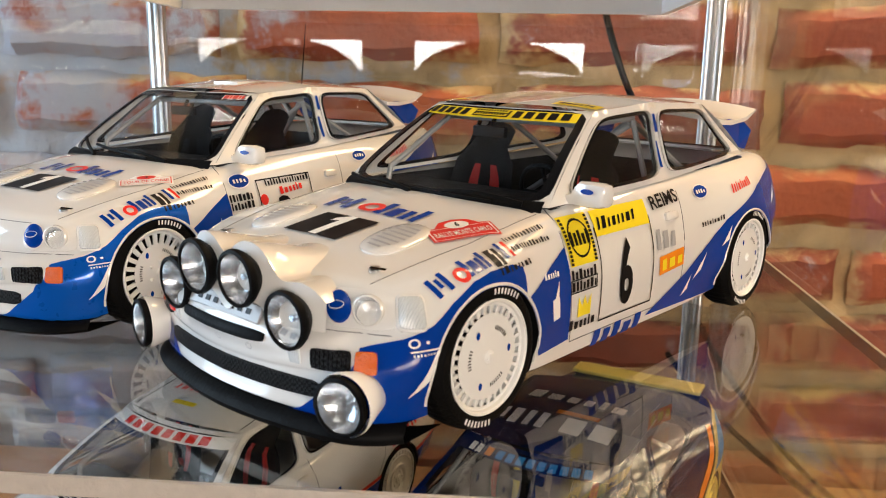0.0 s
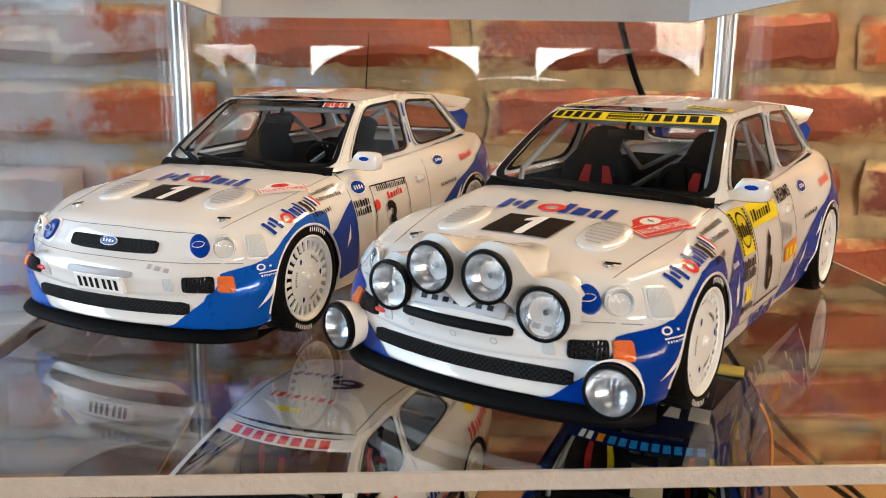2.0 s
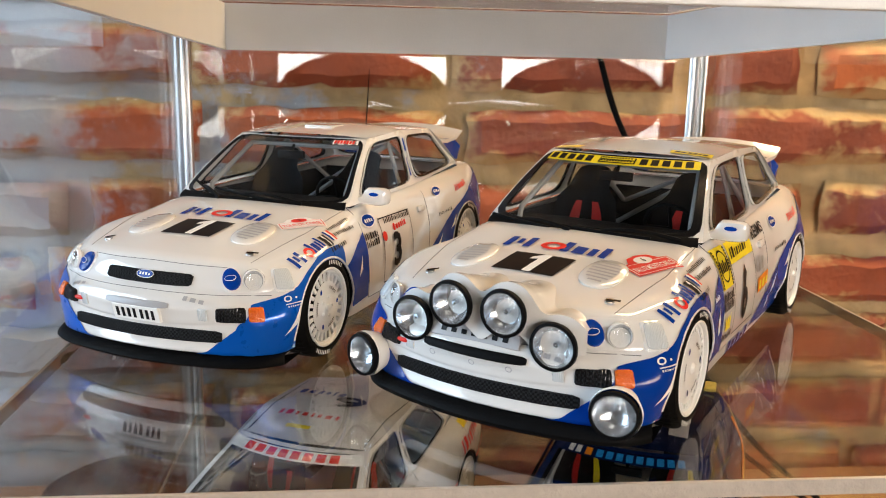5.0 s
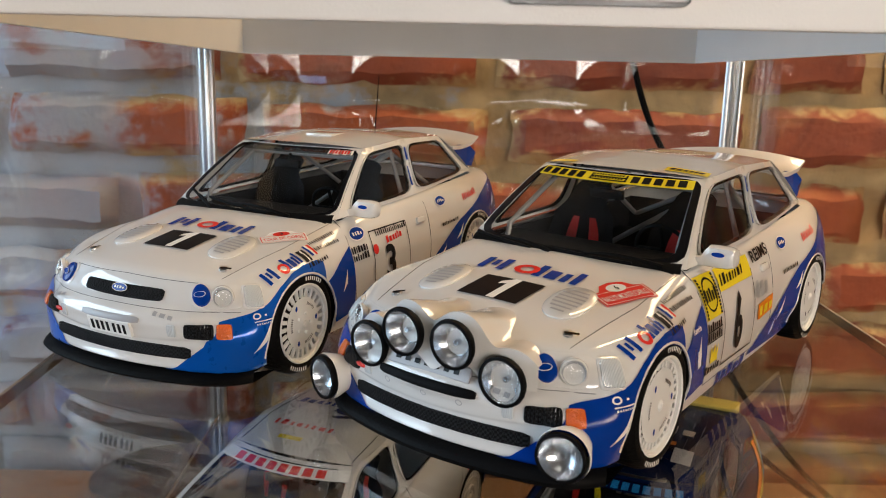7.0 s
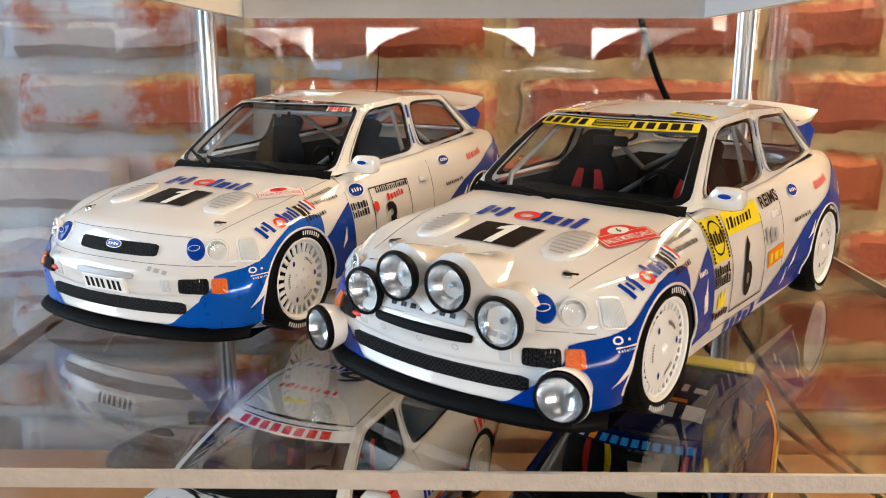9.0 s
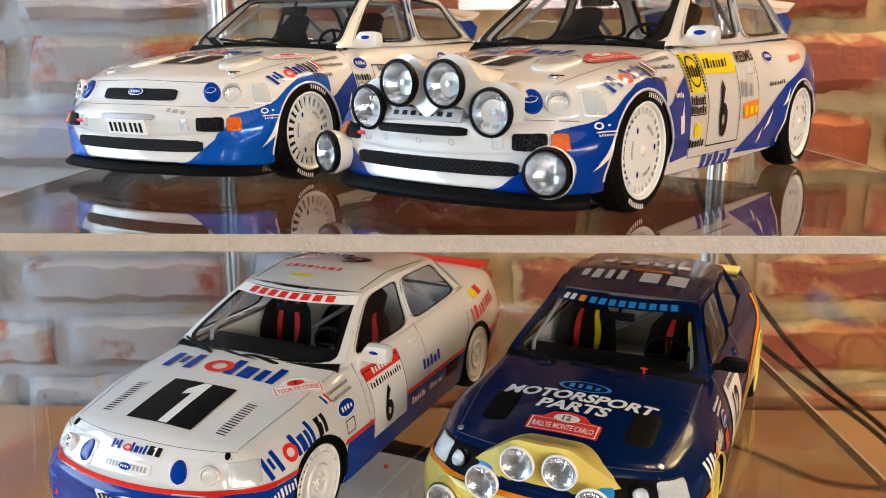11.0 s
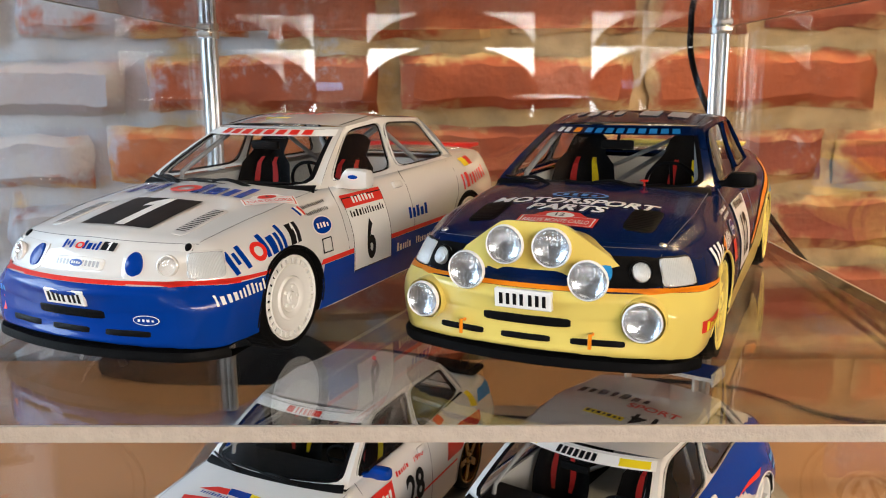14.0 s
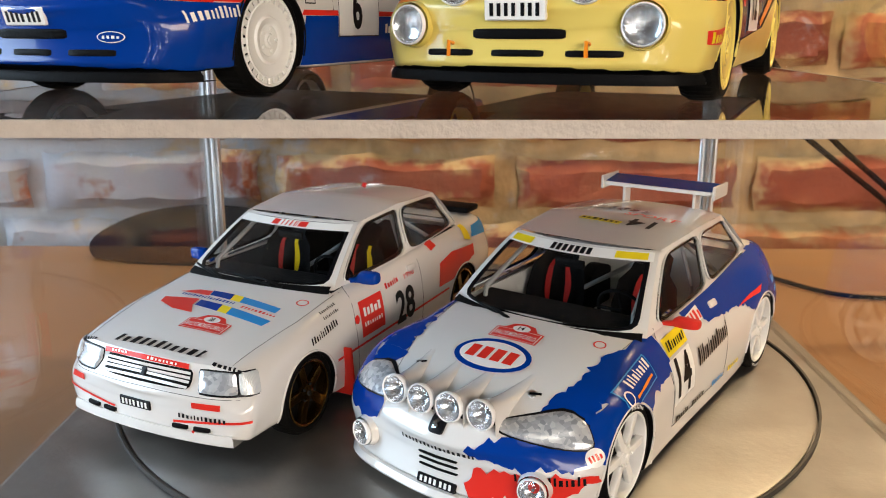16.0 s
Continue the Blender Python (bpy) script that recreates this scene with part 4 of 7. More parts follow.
        for i in range(5 if kind != "fan" else 0):
            a = 2 * math.pi * (i + 0.5) / 5
            bm = bmesh.new()
            bmesh.ops.create_cone(bm, cap_ends=True, segments=6, radius1=0.011, radius2=0.009, depth=0.012, matrix=Matrix.Translation((0.062 * math.cos(a), 0.062 * math.sin(a), 0.006)))
            link("wheel_nut", bm, DARK if kind == "five" else rim_mat, hub, k=K)
        bm = bmesh.new()
        bmesh.ops.create_cone(bm, cap_ends=True, segments=16, radius1=0.02, radius2=0.016, depth=0.012, matrix=Matrix.Translation((0, 0, 0.010)))
        link("hub_cap", bm, DARK if kind == "five" else rim_mat, hub, k=K)
        if kind in ("slots", "fan", "six"):
            bm = bmesh.new()
            for a0 in (55, 235):
                for i in range(8):
                    arc_bar(bm, rim_r + e * 0.32, rim_r + e * 0.66, a0 + i * 4.6, 2.2, 0.0165)
            link("tyre_marking", bm, PAPER, hub, "small white bars on the tyre wall", k=K, kind="stuff")
        if kind in ("slots", "fan"):
            bm = bmesh.new()
            for a0 in (95, 215, 335):
                for i in range(7):
                    arc_bar(bm, q * 0.50, q * 0.58, a0 + i * 6, 2.6, 0.001)
            link("rim_marking", bm, INK, hub, "dark bars on the rim", k=K, kind="stuff")
            for a0 in (65, 185, 305):
                bm = bmesh.new()
                a = radians(a0)
                bm.faces.new([bm.verts.new((q * 0.56 * math.cos(a) + 0.011 * math.cos(2 * math.pi * i / 16), q * 0.56 * math.sin(a) + 0.017 * math.sin(2 * math.pi * i / 16), 0.002)) for i in range(16)])
                link("rim_badge", bm, DBLUE, hub, "small blue oval badge", k=K)

    def lamp(self, at, r, depth=0.10, aim=(1, 0, 0), ring_mat=None, parent=None, name="spot_lamp", rim=1.17):
        """A round driving lamp: black bowl, bright reflector, ribbed clear lens."""
        z = Vector(aim).normalized()
        m = Matrix.Translation(at) @ z.to_track_quat("Z", "Y").to_matrix().to_4x4()
        bm = bmesh.new()
        lathe(bm, [(0.0005, -depth), (r * 0.55, -depth * 0.96), (r * 0.92, -depth * 0.55), (r * (rim - 0.07), -depth * 0.30), (r * rim, -0.012), (r * (rim - 0.03), 0.006), (r * 1.015, 0.010), (r * 0.985, 0.0)], 36, m)
        ob = self.part(name, bm, ring_mat or BLACK, "round driving lamp", parent)
        bm = bmesh.new()
        lathe(bm, [(0.0005, -depth * 0.35), (r * 0.13, -depth * 0.35), (r * 0.15, -depth * 0.80), (r * 0.45, -depth * 0.72), (r * 0.75, -depth * 0.48), (r * 0.92, -depth * 0.22), (r * 0.99, 0.0)], 36, m)
        self.part("reflector", bm, REFLECT, "bright lamp reflector", ob)
        bm = bmesh.new()
        lathe(bm, [(0.0005, 0.022), (r * 0.5, 0.018), (r * 0.85, 0.009), (r * 1.0, 0.0)], 36, m)
        p = self.part("lens", bm, RIBLENS, "clear ribbed lens", ob)
        p.visible_shadow = False
        return ob

    def bezel(self, side, at, size, name, material, depth=0.01, power=5, label="", parent=None, taper=0.0):
        """A raised or flush rounded piece that follows the shell: lamps, grilles, covers."""
        n = 32
        bm = bmesh.new()
        rings = []
        reach = 1.0
        if side == "W":
            p, _ = self.surface(side, *at)
            reach = math.hypot(p.x - 1.1, p.y)
        for k, off in ((1.0, 0.0), (1.0, depth * 0.6), (0.94, depth), (0.6, depth * 1.25), (0.25, depth * 1.35)):
            row = []
            for i in range(n):
                a = 2 * math.pi * i / n
                c, s = math.cos(a), math.sin(a)
                q = (abs(c) ** power + abs(s) ** power) ** (1 / power)
                u, t = 0.5 * size[0] * k * c / q, 0.5 * size[1] * k * s / q
                t *= 1 + taper * u / (0.5 * size[0])
                x, y = {"L": (at[0] - u, at[1] + t), "R": (at[0] + u, at[1] + t), "T": (at[0] - t, at[1] + u), "F": (at[0] + u, at[1] + t), "W": (at[0] + math.degrees(u / reach), at[1] + t)}[side]
                p, _ = self.surface(side, x, y, off)
                if p is None:
                    p = Vector((0, 0, 0))
                row.append(bm.verts.new(p))
            rings.append(row)
        for a, b in zip(rings, rings[1:]):
            for i in range(n):
                bm.faces.new((a[i], a[(i + 1) % n], b[(i + 1) % n], b[i]))
        bm.faces.new(rings[-1])
        bmesh.ops.recalc_face_normals(bm, faces=bm.faces)
        return self.part(name, bm, material, label, parent)


def arc_bar(bm, r0, r1, a, da, z):
    pts = []
    for r, t in ((r0, a), (r1, a), (r1, a + da), (r0, a + da)):
        pts.append(bm.verts.new((r * math.cos(radians(t)), r * math.sin(radians(t)), z)))
    bm.faces.new(pts[::-1])


def reflector_material():
    m = mat("lamp_reflector", (0.62, 0.65, 0.69), 0.24, 0.9, 0, 0.12, 500, 0.12, 320)
    return m


def ribbed_lens():
    m = pane("ribbed_lens", (0.97, 0.98, 0.98), 1.5, 0.06, 0.05)
    nt = m.node_tree
    tc = nt.nodes.new("ShaderNodeTexCoord")
    w = nt.nodes.new("ShaderNodeTexWave")
    w.bands_direction = "Y"
    w.inputs["Scale"].default_value, w.inputs["Distortion"].default_value = 260, 0.4
    b = nt.nodes.new("ShaderNodeBump")
    b.inputs["Strength"].default_value, b.inputs["Distance"].default_value = 0.6, 0.0006
    nt.links.new(tc.outputs["Object"], w.inputs["Vector"])
    nt.links.new(w.outputs["Fac"], b.inputs["Height"])
    for nd in nt.nodes:
        if nd.type == "BSDF_GLOSSY":
            nt.links.new(b.outputs[0], nd.inputs["Normal"])
    return m


REFLECT, RIBLENS = reflector_material(), ribbed_lens()

BOW_ROUND, BOW_BOXY = (0.245, 0.42), (0.12, 0.25)
RALLY_HATCH = [(2.00, .155, .55, .62, .30, .50, .40, .42), (1.97, .135, .60, .75, .33, .58, .45, .47), (1.90, .13, .66, .81, .36, .62, .50, .53), (1.86, .13, .68, .83, .38, .66, .58, .61), (1.80, .13, .70, .845, .39, .67, .64, .665),
          (1.55, .13, .74, .86, .43, .69, .69, .735), (1.28, .17, .76, .855, .50, .70, .735, .785), (.95, .18, .78, .845, .52, .70, .79, .835), (.70, .18, .78, .83, .52, .70, .83, .88), (.0, .18, .78, .825, .52, .70, .87, .89),
          (-.9, .18, .78, .825, .52, .70, .89, .91), (-1.28, .20, .78, .85, .52, .70, .90, .92), (-1.7, .22, .74, .83, .54, .68, .92, .94), (-2.0, .26, .70, .78, .56, .64, .92, .94), (-2.10, .30, .64, .72, .56, .58, .86, .88)]
SALOON = [(2.16, .20, .60, .66, .34, .56, .46, .47), (2.12, .17, .64, .74, .36, .62, .50, .51), (2.06, .16, .68, .80, .38, .66, .53, .545), (2.03, .16, .69, .82, .40, .68, .60, .62), (1.92, .16, .72, .84, .42, .68, .69, .715),
          (1.6, .16, .76, .845, .46, .69, .745, .785), (1.30, .17, .78, .845, .50, .69, .79, .84), (.95, .18, .78, .84, .52, .70, .835, .885), (.75, .18, .78, .835, .52, .70, .855, .905), (0, .18, .78, .82, .52, .70, .86, .88),
          (-.9, .18, .78, .82, .52, .70, .87, .89), (-1.3, .20, .78, .835, .52, .69, .88, .91), (-1.75, .22, .76, .82, .54, .66, .90, .93), (-2.15, .26, .70, .76, .56, .60, .90, .92), (-2.3, .30, .64, .70, .56, .56, .84, .86)]
BOXY = [(1.98, .24, .60, .68, .34, .58, .46, .47), (1.94, .2, .68, .77, .36, .66, .50, .51), (1.90, .19, .7, .79, .4, .68, .55, .56), (1.87, .19, .7, .79, .42, .68, .65, .665), (1.7, .19, .72, .80, .45, .70, .695, .72),
         (1.235, .19, .74, .80, .5, .71, .765, .805), (.9, .19, .75, .80, .52, .70, .81, .855), (.72, .19, .75, .80, .52, .70, .84, .885), (0, .19, .75, .80, .52, .69, .87, .89), (-.9, .19, .75, .80, .52, .69, .89, .91),
         (-1.235, .2, .75, .805, .52, .69, .90, .92), (-1.7, .22, .72, .80, .54, .66, .91, .93), (-2.0, .26, .68, .77, .56, .62, .91, .93), (-2.07, .3, .64, .74, .56, .6, .8, .82)]
WIDE = [(1.97, .14, .6, .68, .3, .56, .44, .46), (1.94, .11, .68, .78, .32, .64, .5, .52), (1.86, .1, .74, .86, .34, .68, .56, .59), (1.7, .1, .78, .90, .4, .70, .63, .67), (1.29, .12, .82, .915, .48, .72, .73, .79),
        (.95, .13, .83, .9, .5, .72, .79, .855), (.76, .13, .83, .88, .5, .71, .83, .89), (0, .13, .83, .87, .5, .70, .86, .89), (-.9, .13, .83, .88, .5, .70, .89, .91), (-1.29, .15, .83, .915, .5, .70, .91, .93),
        (-1.65, .18, .8, .9, .52, .68, .92, .94), (-1.9, .22, .74, .84, .54, .64, .92, .94), (-1.99, .28, .68, .78, .54, .6, .85, .87)]
RALLY_HATCH = [(x, zb, ws * 1.0, wm * 1.012, zm, wt * 1.0, zt, zc) for x, zb, ws, wm, zm, wt, zt, zc in RALLY_HATCH]
INS = (0.035, 0.05, 0.035, 0.05)


def rally_hatch(name, label, at, yaw, wheel_kind, face, seal):
    c = Car(name, label, at, SHELF_A, yaw, "rally cars in the case")
    c.body(RALLY_HATCH, BOW_ROUND, WHITE, (1.276, -1.276), 0.318, (0.66, -1.6, 0.74, 0.66), drop=0.045, flare=0.5, arch=1.09, creases=((1, 0.7), (2, 0.8), (4, 0.45)), lip_y=face + 0.006)
    c.greenhouse([((.66, .69, .842), (.08, .54, 1.255)), ((-.42, .70, .87), (-.45, .565, 1.29)), ((-1.60, .63, .93), (-1.15, .53, 1.26))], (.14, 0, .10),
                 ((0.008, 0.03, 0.008, 0.018), (0.10, 0.06, 0.04, 0.09), (0.05, 0.06, 0.12, 0.10), INS), WHITE, front_seal=seal, side_seal=0.10)
    c.wheels(face, 0.20, RIMWHITE, wheel_kind, 0.244)
    return c


SALOON = [(x, zb, ws * 1.02, wm * 1.02, zm, wt, zt, zc) for x, zb, ws, wm, zm, wt, zt, zc in SALOON]


def saloon(name, label, at, yaw, paint, rim):
    c = Car(name, label, at, SHELF_B, yaw, "rally cars in the case")
    c.body(SALOON, BOW_ROUND, paint, (1.304, -1.304), 0.305, (0.76, -1.4, 0.74, 0.66), arch=1.03, creases=((1, 0.8), (2, 0.9), (4, 0.5)), lip_y=0.838)
    c.greenhouse([((.76, .70, .855), (.14, .515, 1.205)), ((-.25, .70, .862), (-.28, .555, 1.252)), ((-1.40, .64, .875), (-1.0, .52, 1.218))], (.16, 0, .10),
                 (INS, (0.09, 0.06, 0.04, 0.08), (0.04, 0.06, 0.11, 0.09), INS), paint)
    c.wheels(0.828, 0.20, rim, "turbo", 0.243)
    return c


car_a = rally_hatch("model_car", "white and blue rally hatchback model with small bonnet vents", (-0.1037, 0.3328), -116.4, "slots", 0.852, 0.045)
car_b = rally_hatch("model_car", "white and blue rally hatchback model with a bonnet lamp pod", (0.0174, 0.2688), -127.9, "fan", 0.858, 0.075)
car_c = saloon("model_car", "white rally saloon model with blue lower sides", (-0.1013, 0.2986), -113.6, WHITE, RIMWHITE)
car_d = saloon("model_car", "navy and pale yellow rally saloon model with lamp pod", (0.0325, 0.2879), -114.4, NAVY, YELLOW)
car_e = Car("model_car", "white rally hatchback model with red stripes and bronze wheels", (-0.0971, 0.328), BASE, -115.2, "rally cars in the case")
car_e.body(BOXY, BOW_BOXY, WHITE, (1.235, -1.235), 0.295, (0.72, -1.4, 0.74, 0.65), arch=1.05, creases=((1, 0.8), (2, 0.9), (3, 0.8)), lip_y=0.79)
car_e.greenhouse([((.72, .66, .855), (.14, .53, 1.23)), ((-.35, .68, .88), (-.38, .565, 1.275)), ((-1.40, .62, .91), (-1.12, .53, 1.24))], (.12, 0, .08), (INS, (0.07, 0.03, 0.03, 0.06), (0.03, 0.03, 0.08, 0.07), INS), WHITE, side_seal=0.14)
car_e.wheels(0.775, 0.19, RIMGOLD, "five", 0.226)
car_f = Car("model_car", "white and blue wide rally hatchback model with rear wing", (0.0235, 0.2841), BASE, -124.8, "rally cars in the case")
car_f.body(WIDE, BOW_ROUND, WHITE, (1.29, -1.29), 0.322, (0.76, -1.4, 0.74, 0.66), arch=1.03, lip_y=0.885)
car_f.greenhouse([((.72, .72, .828), (.17, .555, 1.245)), ((-.40, .71, .87), (-.42, .585, 1.285)), ((-1.52, .63, .92), (-1.15, .53, 1.25))], (.20, 0, .10), (INS, (0.11, 0.05, 0.03, 0.07), (0.03, 0.05, 0.11, 0.09), INS), WHITE, side_seal=0.11)
car_f.wheels(0.868, 0.21, RIMWHITE, "six", 0.262)


# ---- parts that several cars share ----
def ribbed(name, colour, direction, scale):
    """Bright moulded lamp glass with fine ribs."""
    m = mat(name, colour, 0.24, 0.15, 1.0, 0.05, 120)
    nt = m.node_tree
    tc, w, b = nt.nodes.new("ShaderNodeTexCoord"), nt.nodes.new("ShaderNodeTexWave"), nt.nodes.new("ShaderNodeBump")
    w.bands_direction = direction
    w.inputs["Scale"].default_value, w.inputs["Distortion"].default_value = scale, 0.3
    b.inputs["Strength"].default_value, b.inputs["Distance"].default_value = 0.35, 0.0005
    nt.links.new(tc.outputs["Object"], w.inputs["Vector"])
    nt.links.new(w.outputs["Fac"], b.inputs["Height"])
    nt.links.new(b.outputs[0], nt.nodes["Principled BSDF"].inputs["Normal"])
    return m


HEADLAMP = mat("headlamp_glass", (0.66, 0.71, 0.79), 0.20, 0.45, 1.0, 0.6, 260, 0.10, 420)
hn = HEADLAMP.node_tree
hp = hn.nodes["Principled BSDF"]
hc, hv, hr = hn.nodes.new("ShaderNodeTexCoord"), hn.nodes.new("ShaderNodeTexVoronoi"), hn.nodes.new("ShaderNodeValToRGB")
hv.inputs["Scale"].default_value = 620
hr.color_ramp.elements[0].color, hr.color_ramp.elements[1].color = (0.34, 0.38, 0.43, 1), (0.92, 0.95, 0.98, 1)
hn.links.new(hc.outputs["Object"], hv.inputs["Vector"])
hn.links.new(hv.outputs["Color"], hr.inputs[0])
hn.links.new(hr.outputs[0], hp.inputs["Base Color"])
LAMPGREY = ribbed("clear_lamp_glass", (0.66, 0.70, 0.72), "Y", 620)
MESH = mat("black_grille_mesh", (0.004, 0.004, 0.0043), 0.55, 0, 0, 0.2, 300, 0.6, 2600, spec=0.08)
mt = MESH.node_tree
ck, cc = mt.nodes.new("ShaderNodeTexChecker"), mt.nodes.new("ShaderNodeTexCoord")
ck.inputs["Scale"].default_value = 1500
ck.inputs["Color1"].default_value, ck.inputs["Color2"].default_value = (0.003, 0.003, 0.003, 1), (0.020, 0.020, 0.022, 1)
mt.links.new(cc.outputs["Object"], ck.inputs["Vector"])
mt.links.new(ck.outputs["Color"], mt.nodes["Principled BSDF"].inputs["Base Color"])
CAGE = mat("grey_cage_paint", (0.30, 0.31, 0.32), 0.4, 0, 0.2, 0.04, 60)
TUB = mat("pale_cabin_paint", (0.46, 0.46, 0.45), 0.6, 0, 0, 0.12, 60)
BELT = mat("red_webbing", (0.62, 0.02, 0.015), 0.6, 0, 0, 0.1, 300, 0.3, 2000)
BAND = pane("tinted_sun_band", (0.35, 0.38, 0.38), 1.45)


def jag(pts, step=0.06, amp=0.035, seed=1):
    """A ragged outline along the given corners."""
    rng = random.Random(seed)
    out = []
    for (a, b), (c, d) in zip(pts, pts[1:] + pts[:1]):
        n = max(1, int(math.hypot(c - a, d - b) / step))
        for i in range(n):
            t = (i + (rng.uniform(-0.35, 0.35) if i else 0)) / n
            k = amp * rng.uniform(-1, 1) * (1.7 if rng.random() < 0.25 else 0.6) if n > 1 and i else 0
            l = max(1e-6, math.hypot(c - a, d - b))
            out.append((a + (c - a) * t - (d - b) / l * k, b + (d - b) * t + (c - a) / l * k))
    return out


def cabin(c, xf, floor=0.24, zdash=0.84, belt_mat=None, belts2=None, tub=None, strap=(0.62, 0.945, 0.02)):
    """Dark tub, dashboard, wheel, bucket seats with belts, and the roll cage."""
    bm = bmesh.new()
    box(bm, -1.5, -0.66, floor, xf + 0.05, 0.66, floor + 0.02)
    for s in (1, -1):
        box(bm, -1.5, s * 0.665 - 0.01, floor, xf, s * 0.665 + 0.01, 0.83)
    box(bm, -1.5, -0.66, floor, -1.48, 0.66, 0.84)
    c.part("interior", bm, tub or DARK, "pale stripped interior" if tub else "dark stripped interior", smooth=False)
    bm = bmesh.new()
    vs = box(bm, xf - 0.35, -0.64, 0.55, xf + 0.04, 0.64, zdash, 0.04, 3)
    for v in vs:
        if v.co.x > xf - 0.1:
            v.co.z -= 0.03
        v.co.x += 0.10 * (1 - (v.co.y / 0.65) ** 2)
    dash = c.part("dashboard", bm, DARK)
    bm = bmesh.new()
    m = pose(xf - 0.42, 0.36, zdash - 0.02, 0, -68, 0)
    lathe(bm, [(0.17 + 0.012 * math.cos(a), 0.012 * math.sin(a)) for a in [2 * math.pi * i / 8 for i in range(8)]], 28, m, close=True)
    tube(bm, [m @ Vector((-0.16, 0, 0)), m @ Vector((0.16, 0, 0))], 0.012, 6)
    tube(bm, [m @ Vector((0, 0, 0)), m @ Vector((0, -0.16, 0))], 0.012, 6)
    c.part("steering_wheel", bm, BLACK, "black steering wheel")
    for s in (1, -1):
        x, y = -0.18, 0.36 * s
        bm = bmesh.new()
        prof = [(0.0, 0.30, 0.23), (0.02, 0.50, 0.24), (-0.02, 0.72, 0.25), (-0.07, 0.90, 0.22), (-0.10, 0.98, 0.15), (-0.115, 1.08, 0.13), (-0.12, 1.13, 0.10)]
        rows = []
        for dx, z, w in prof:
            row = []
            for t in (-1, -0.8, -0.4, 0, 0.4, 0.8, 1):
                bol = 0.11 * max(0, abs(t) - 0.5) * 2 if z < 1.0 else 0.02 * abs(t)
                row.append(bm.verts.new((x + dx + bol, y + w * t, z - (0.02 * t * t if z > 1.1 else 0))))
            rows.append(row)
        for a, b in zip(rows, rows[1:]):
            for i in range(6):
                bm.faces.new((a[i], a[i + 1], b[i + 1], b[i]))
        ext = bmesh.ops.solidify(bm, geom=bm.faces[:], thickness=0.06)
        box(bm, x, y - 0.23, 0.28, x + 0.50, y + 0.23, 0.46, 0.05, 3)
        seat = c.part("seat", bm, SEATFAB, "black rally bucket seat")
        for d, bmat in ((-0.075, belt_mat or BELT), (0.075, belts2 or belt_mat or BELT)):
            bm = bmesh.new()
            lo, hi, half = strap
            q = []
            for i in range(9):
                f = i / 8
                pz = hi + (lo - hi) * f
                px = x + (-0.035 if pz > 0.93 else 0.02 + 0.11 * (0.80 - pz) if pz > 0.80 else 0.02 + 0.20 * (0.80 - pz)) + 0.014
                py = y + d * (0.80 + 0.35 * math.sin(2.6 * f))
                wd = half * (0.75 + 0.5 * math.sin(math.pi * f))
                q.append((bm.verts.new((px, py - wd, pz)), bm.verts.new((px, py + wd, pz))))
            for a, b in zip(q, q[1:]):
                bm.faces.new((a[0], a[1], b[1], b[0]))
            bmesh.ops.solidify(bm, geom=bm.faces[:], thickness=0.006)
            c.part("seat_belt", bm, bmat, "red harness strap", seat)
    for pts in ([(xf - 0.12, 0.58, 0.62), (xf - 0.16, 0.56, 0.90), (0.05, 0.47, 1.18), (-0.45, 0.46, 1.20)], [(xf - 0.12, -0.58, 0.62), (xf - 0.16, -0.56, 0.90), (0.05, -0.47, 1.18), (-0.45, -0.46, 1.20)],
                [(-0.45, 0.60, 0.30), (-0.45, 0.57, 0.85), (-0.45, 0.46, 1.19), (-0.45, 0, 1.20), (-0.45, -0.46, 1.19), (-0.45, -0.57, 0.85), (-0.45, -0.60, 0.30)],
                [(-0.45, 0.44, 1.18), (-1.25, -0.48, 0.75)], [(-0.45, 0.47, 1.17), (-1.25, 0.50, 0.75)], [(-0.45, -0.47, 1.17), (-1.25, -0.50, 0.75)], [(0.05, 0.47, 1.18), (0.05, -0.47, 1.18)],
                [(-0.45, 0.45, 1.16), (-0.47, -0.56, 0.5)]):
        bm = bmesh.new()
        tube(bm, pts, 0.018, 8)
        c.part("roll_cage_tube", bm, CAGE, "pale roll cage tube")


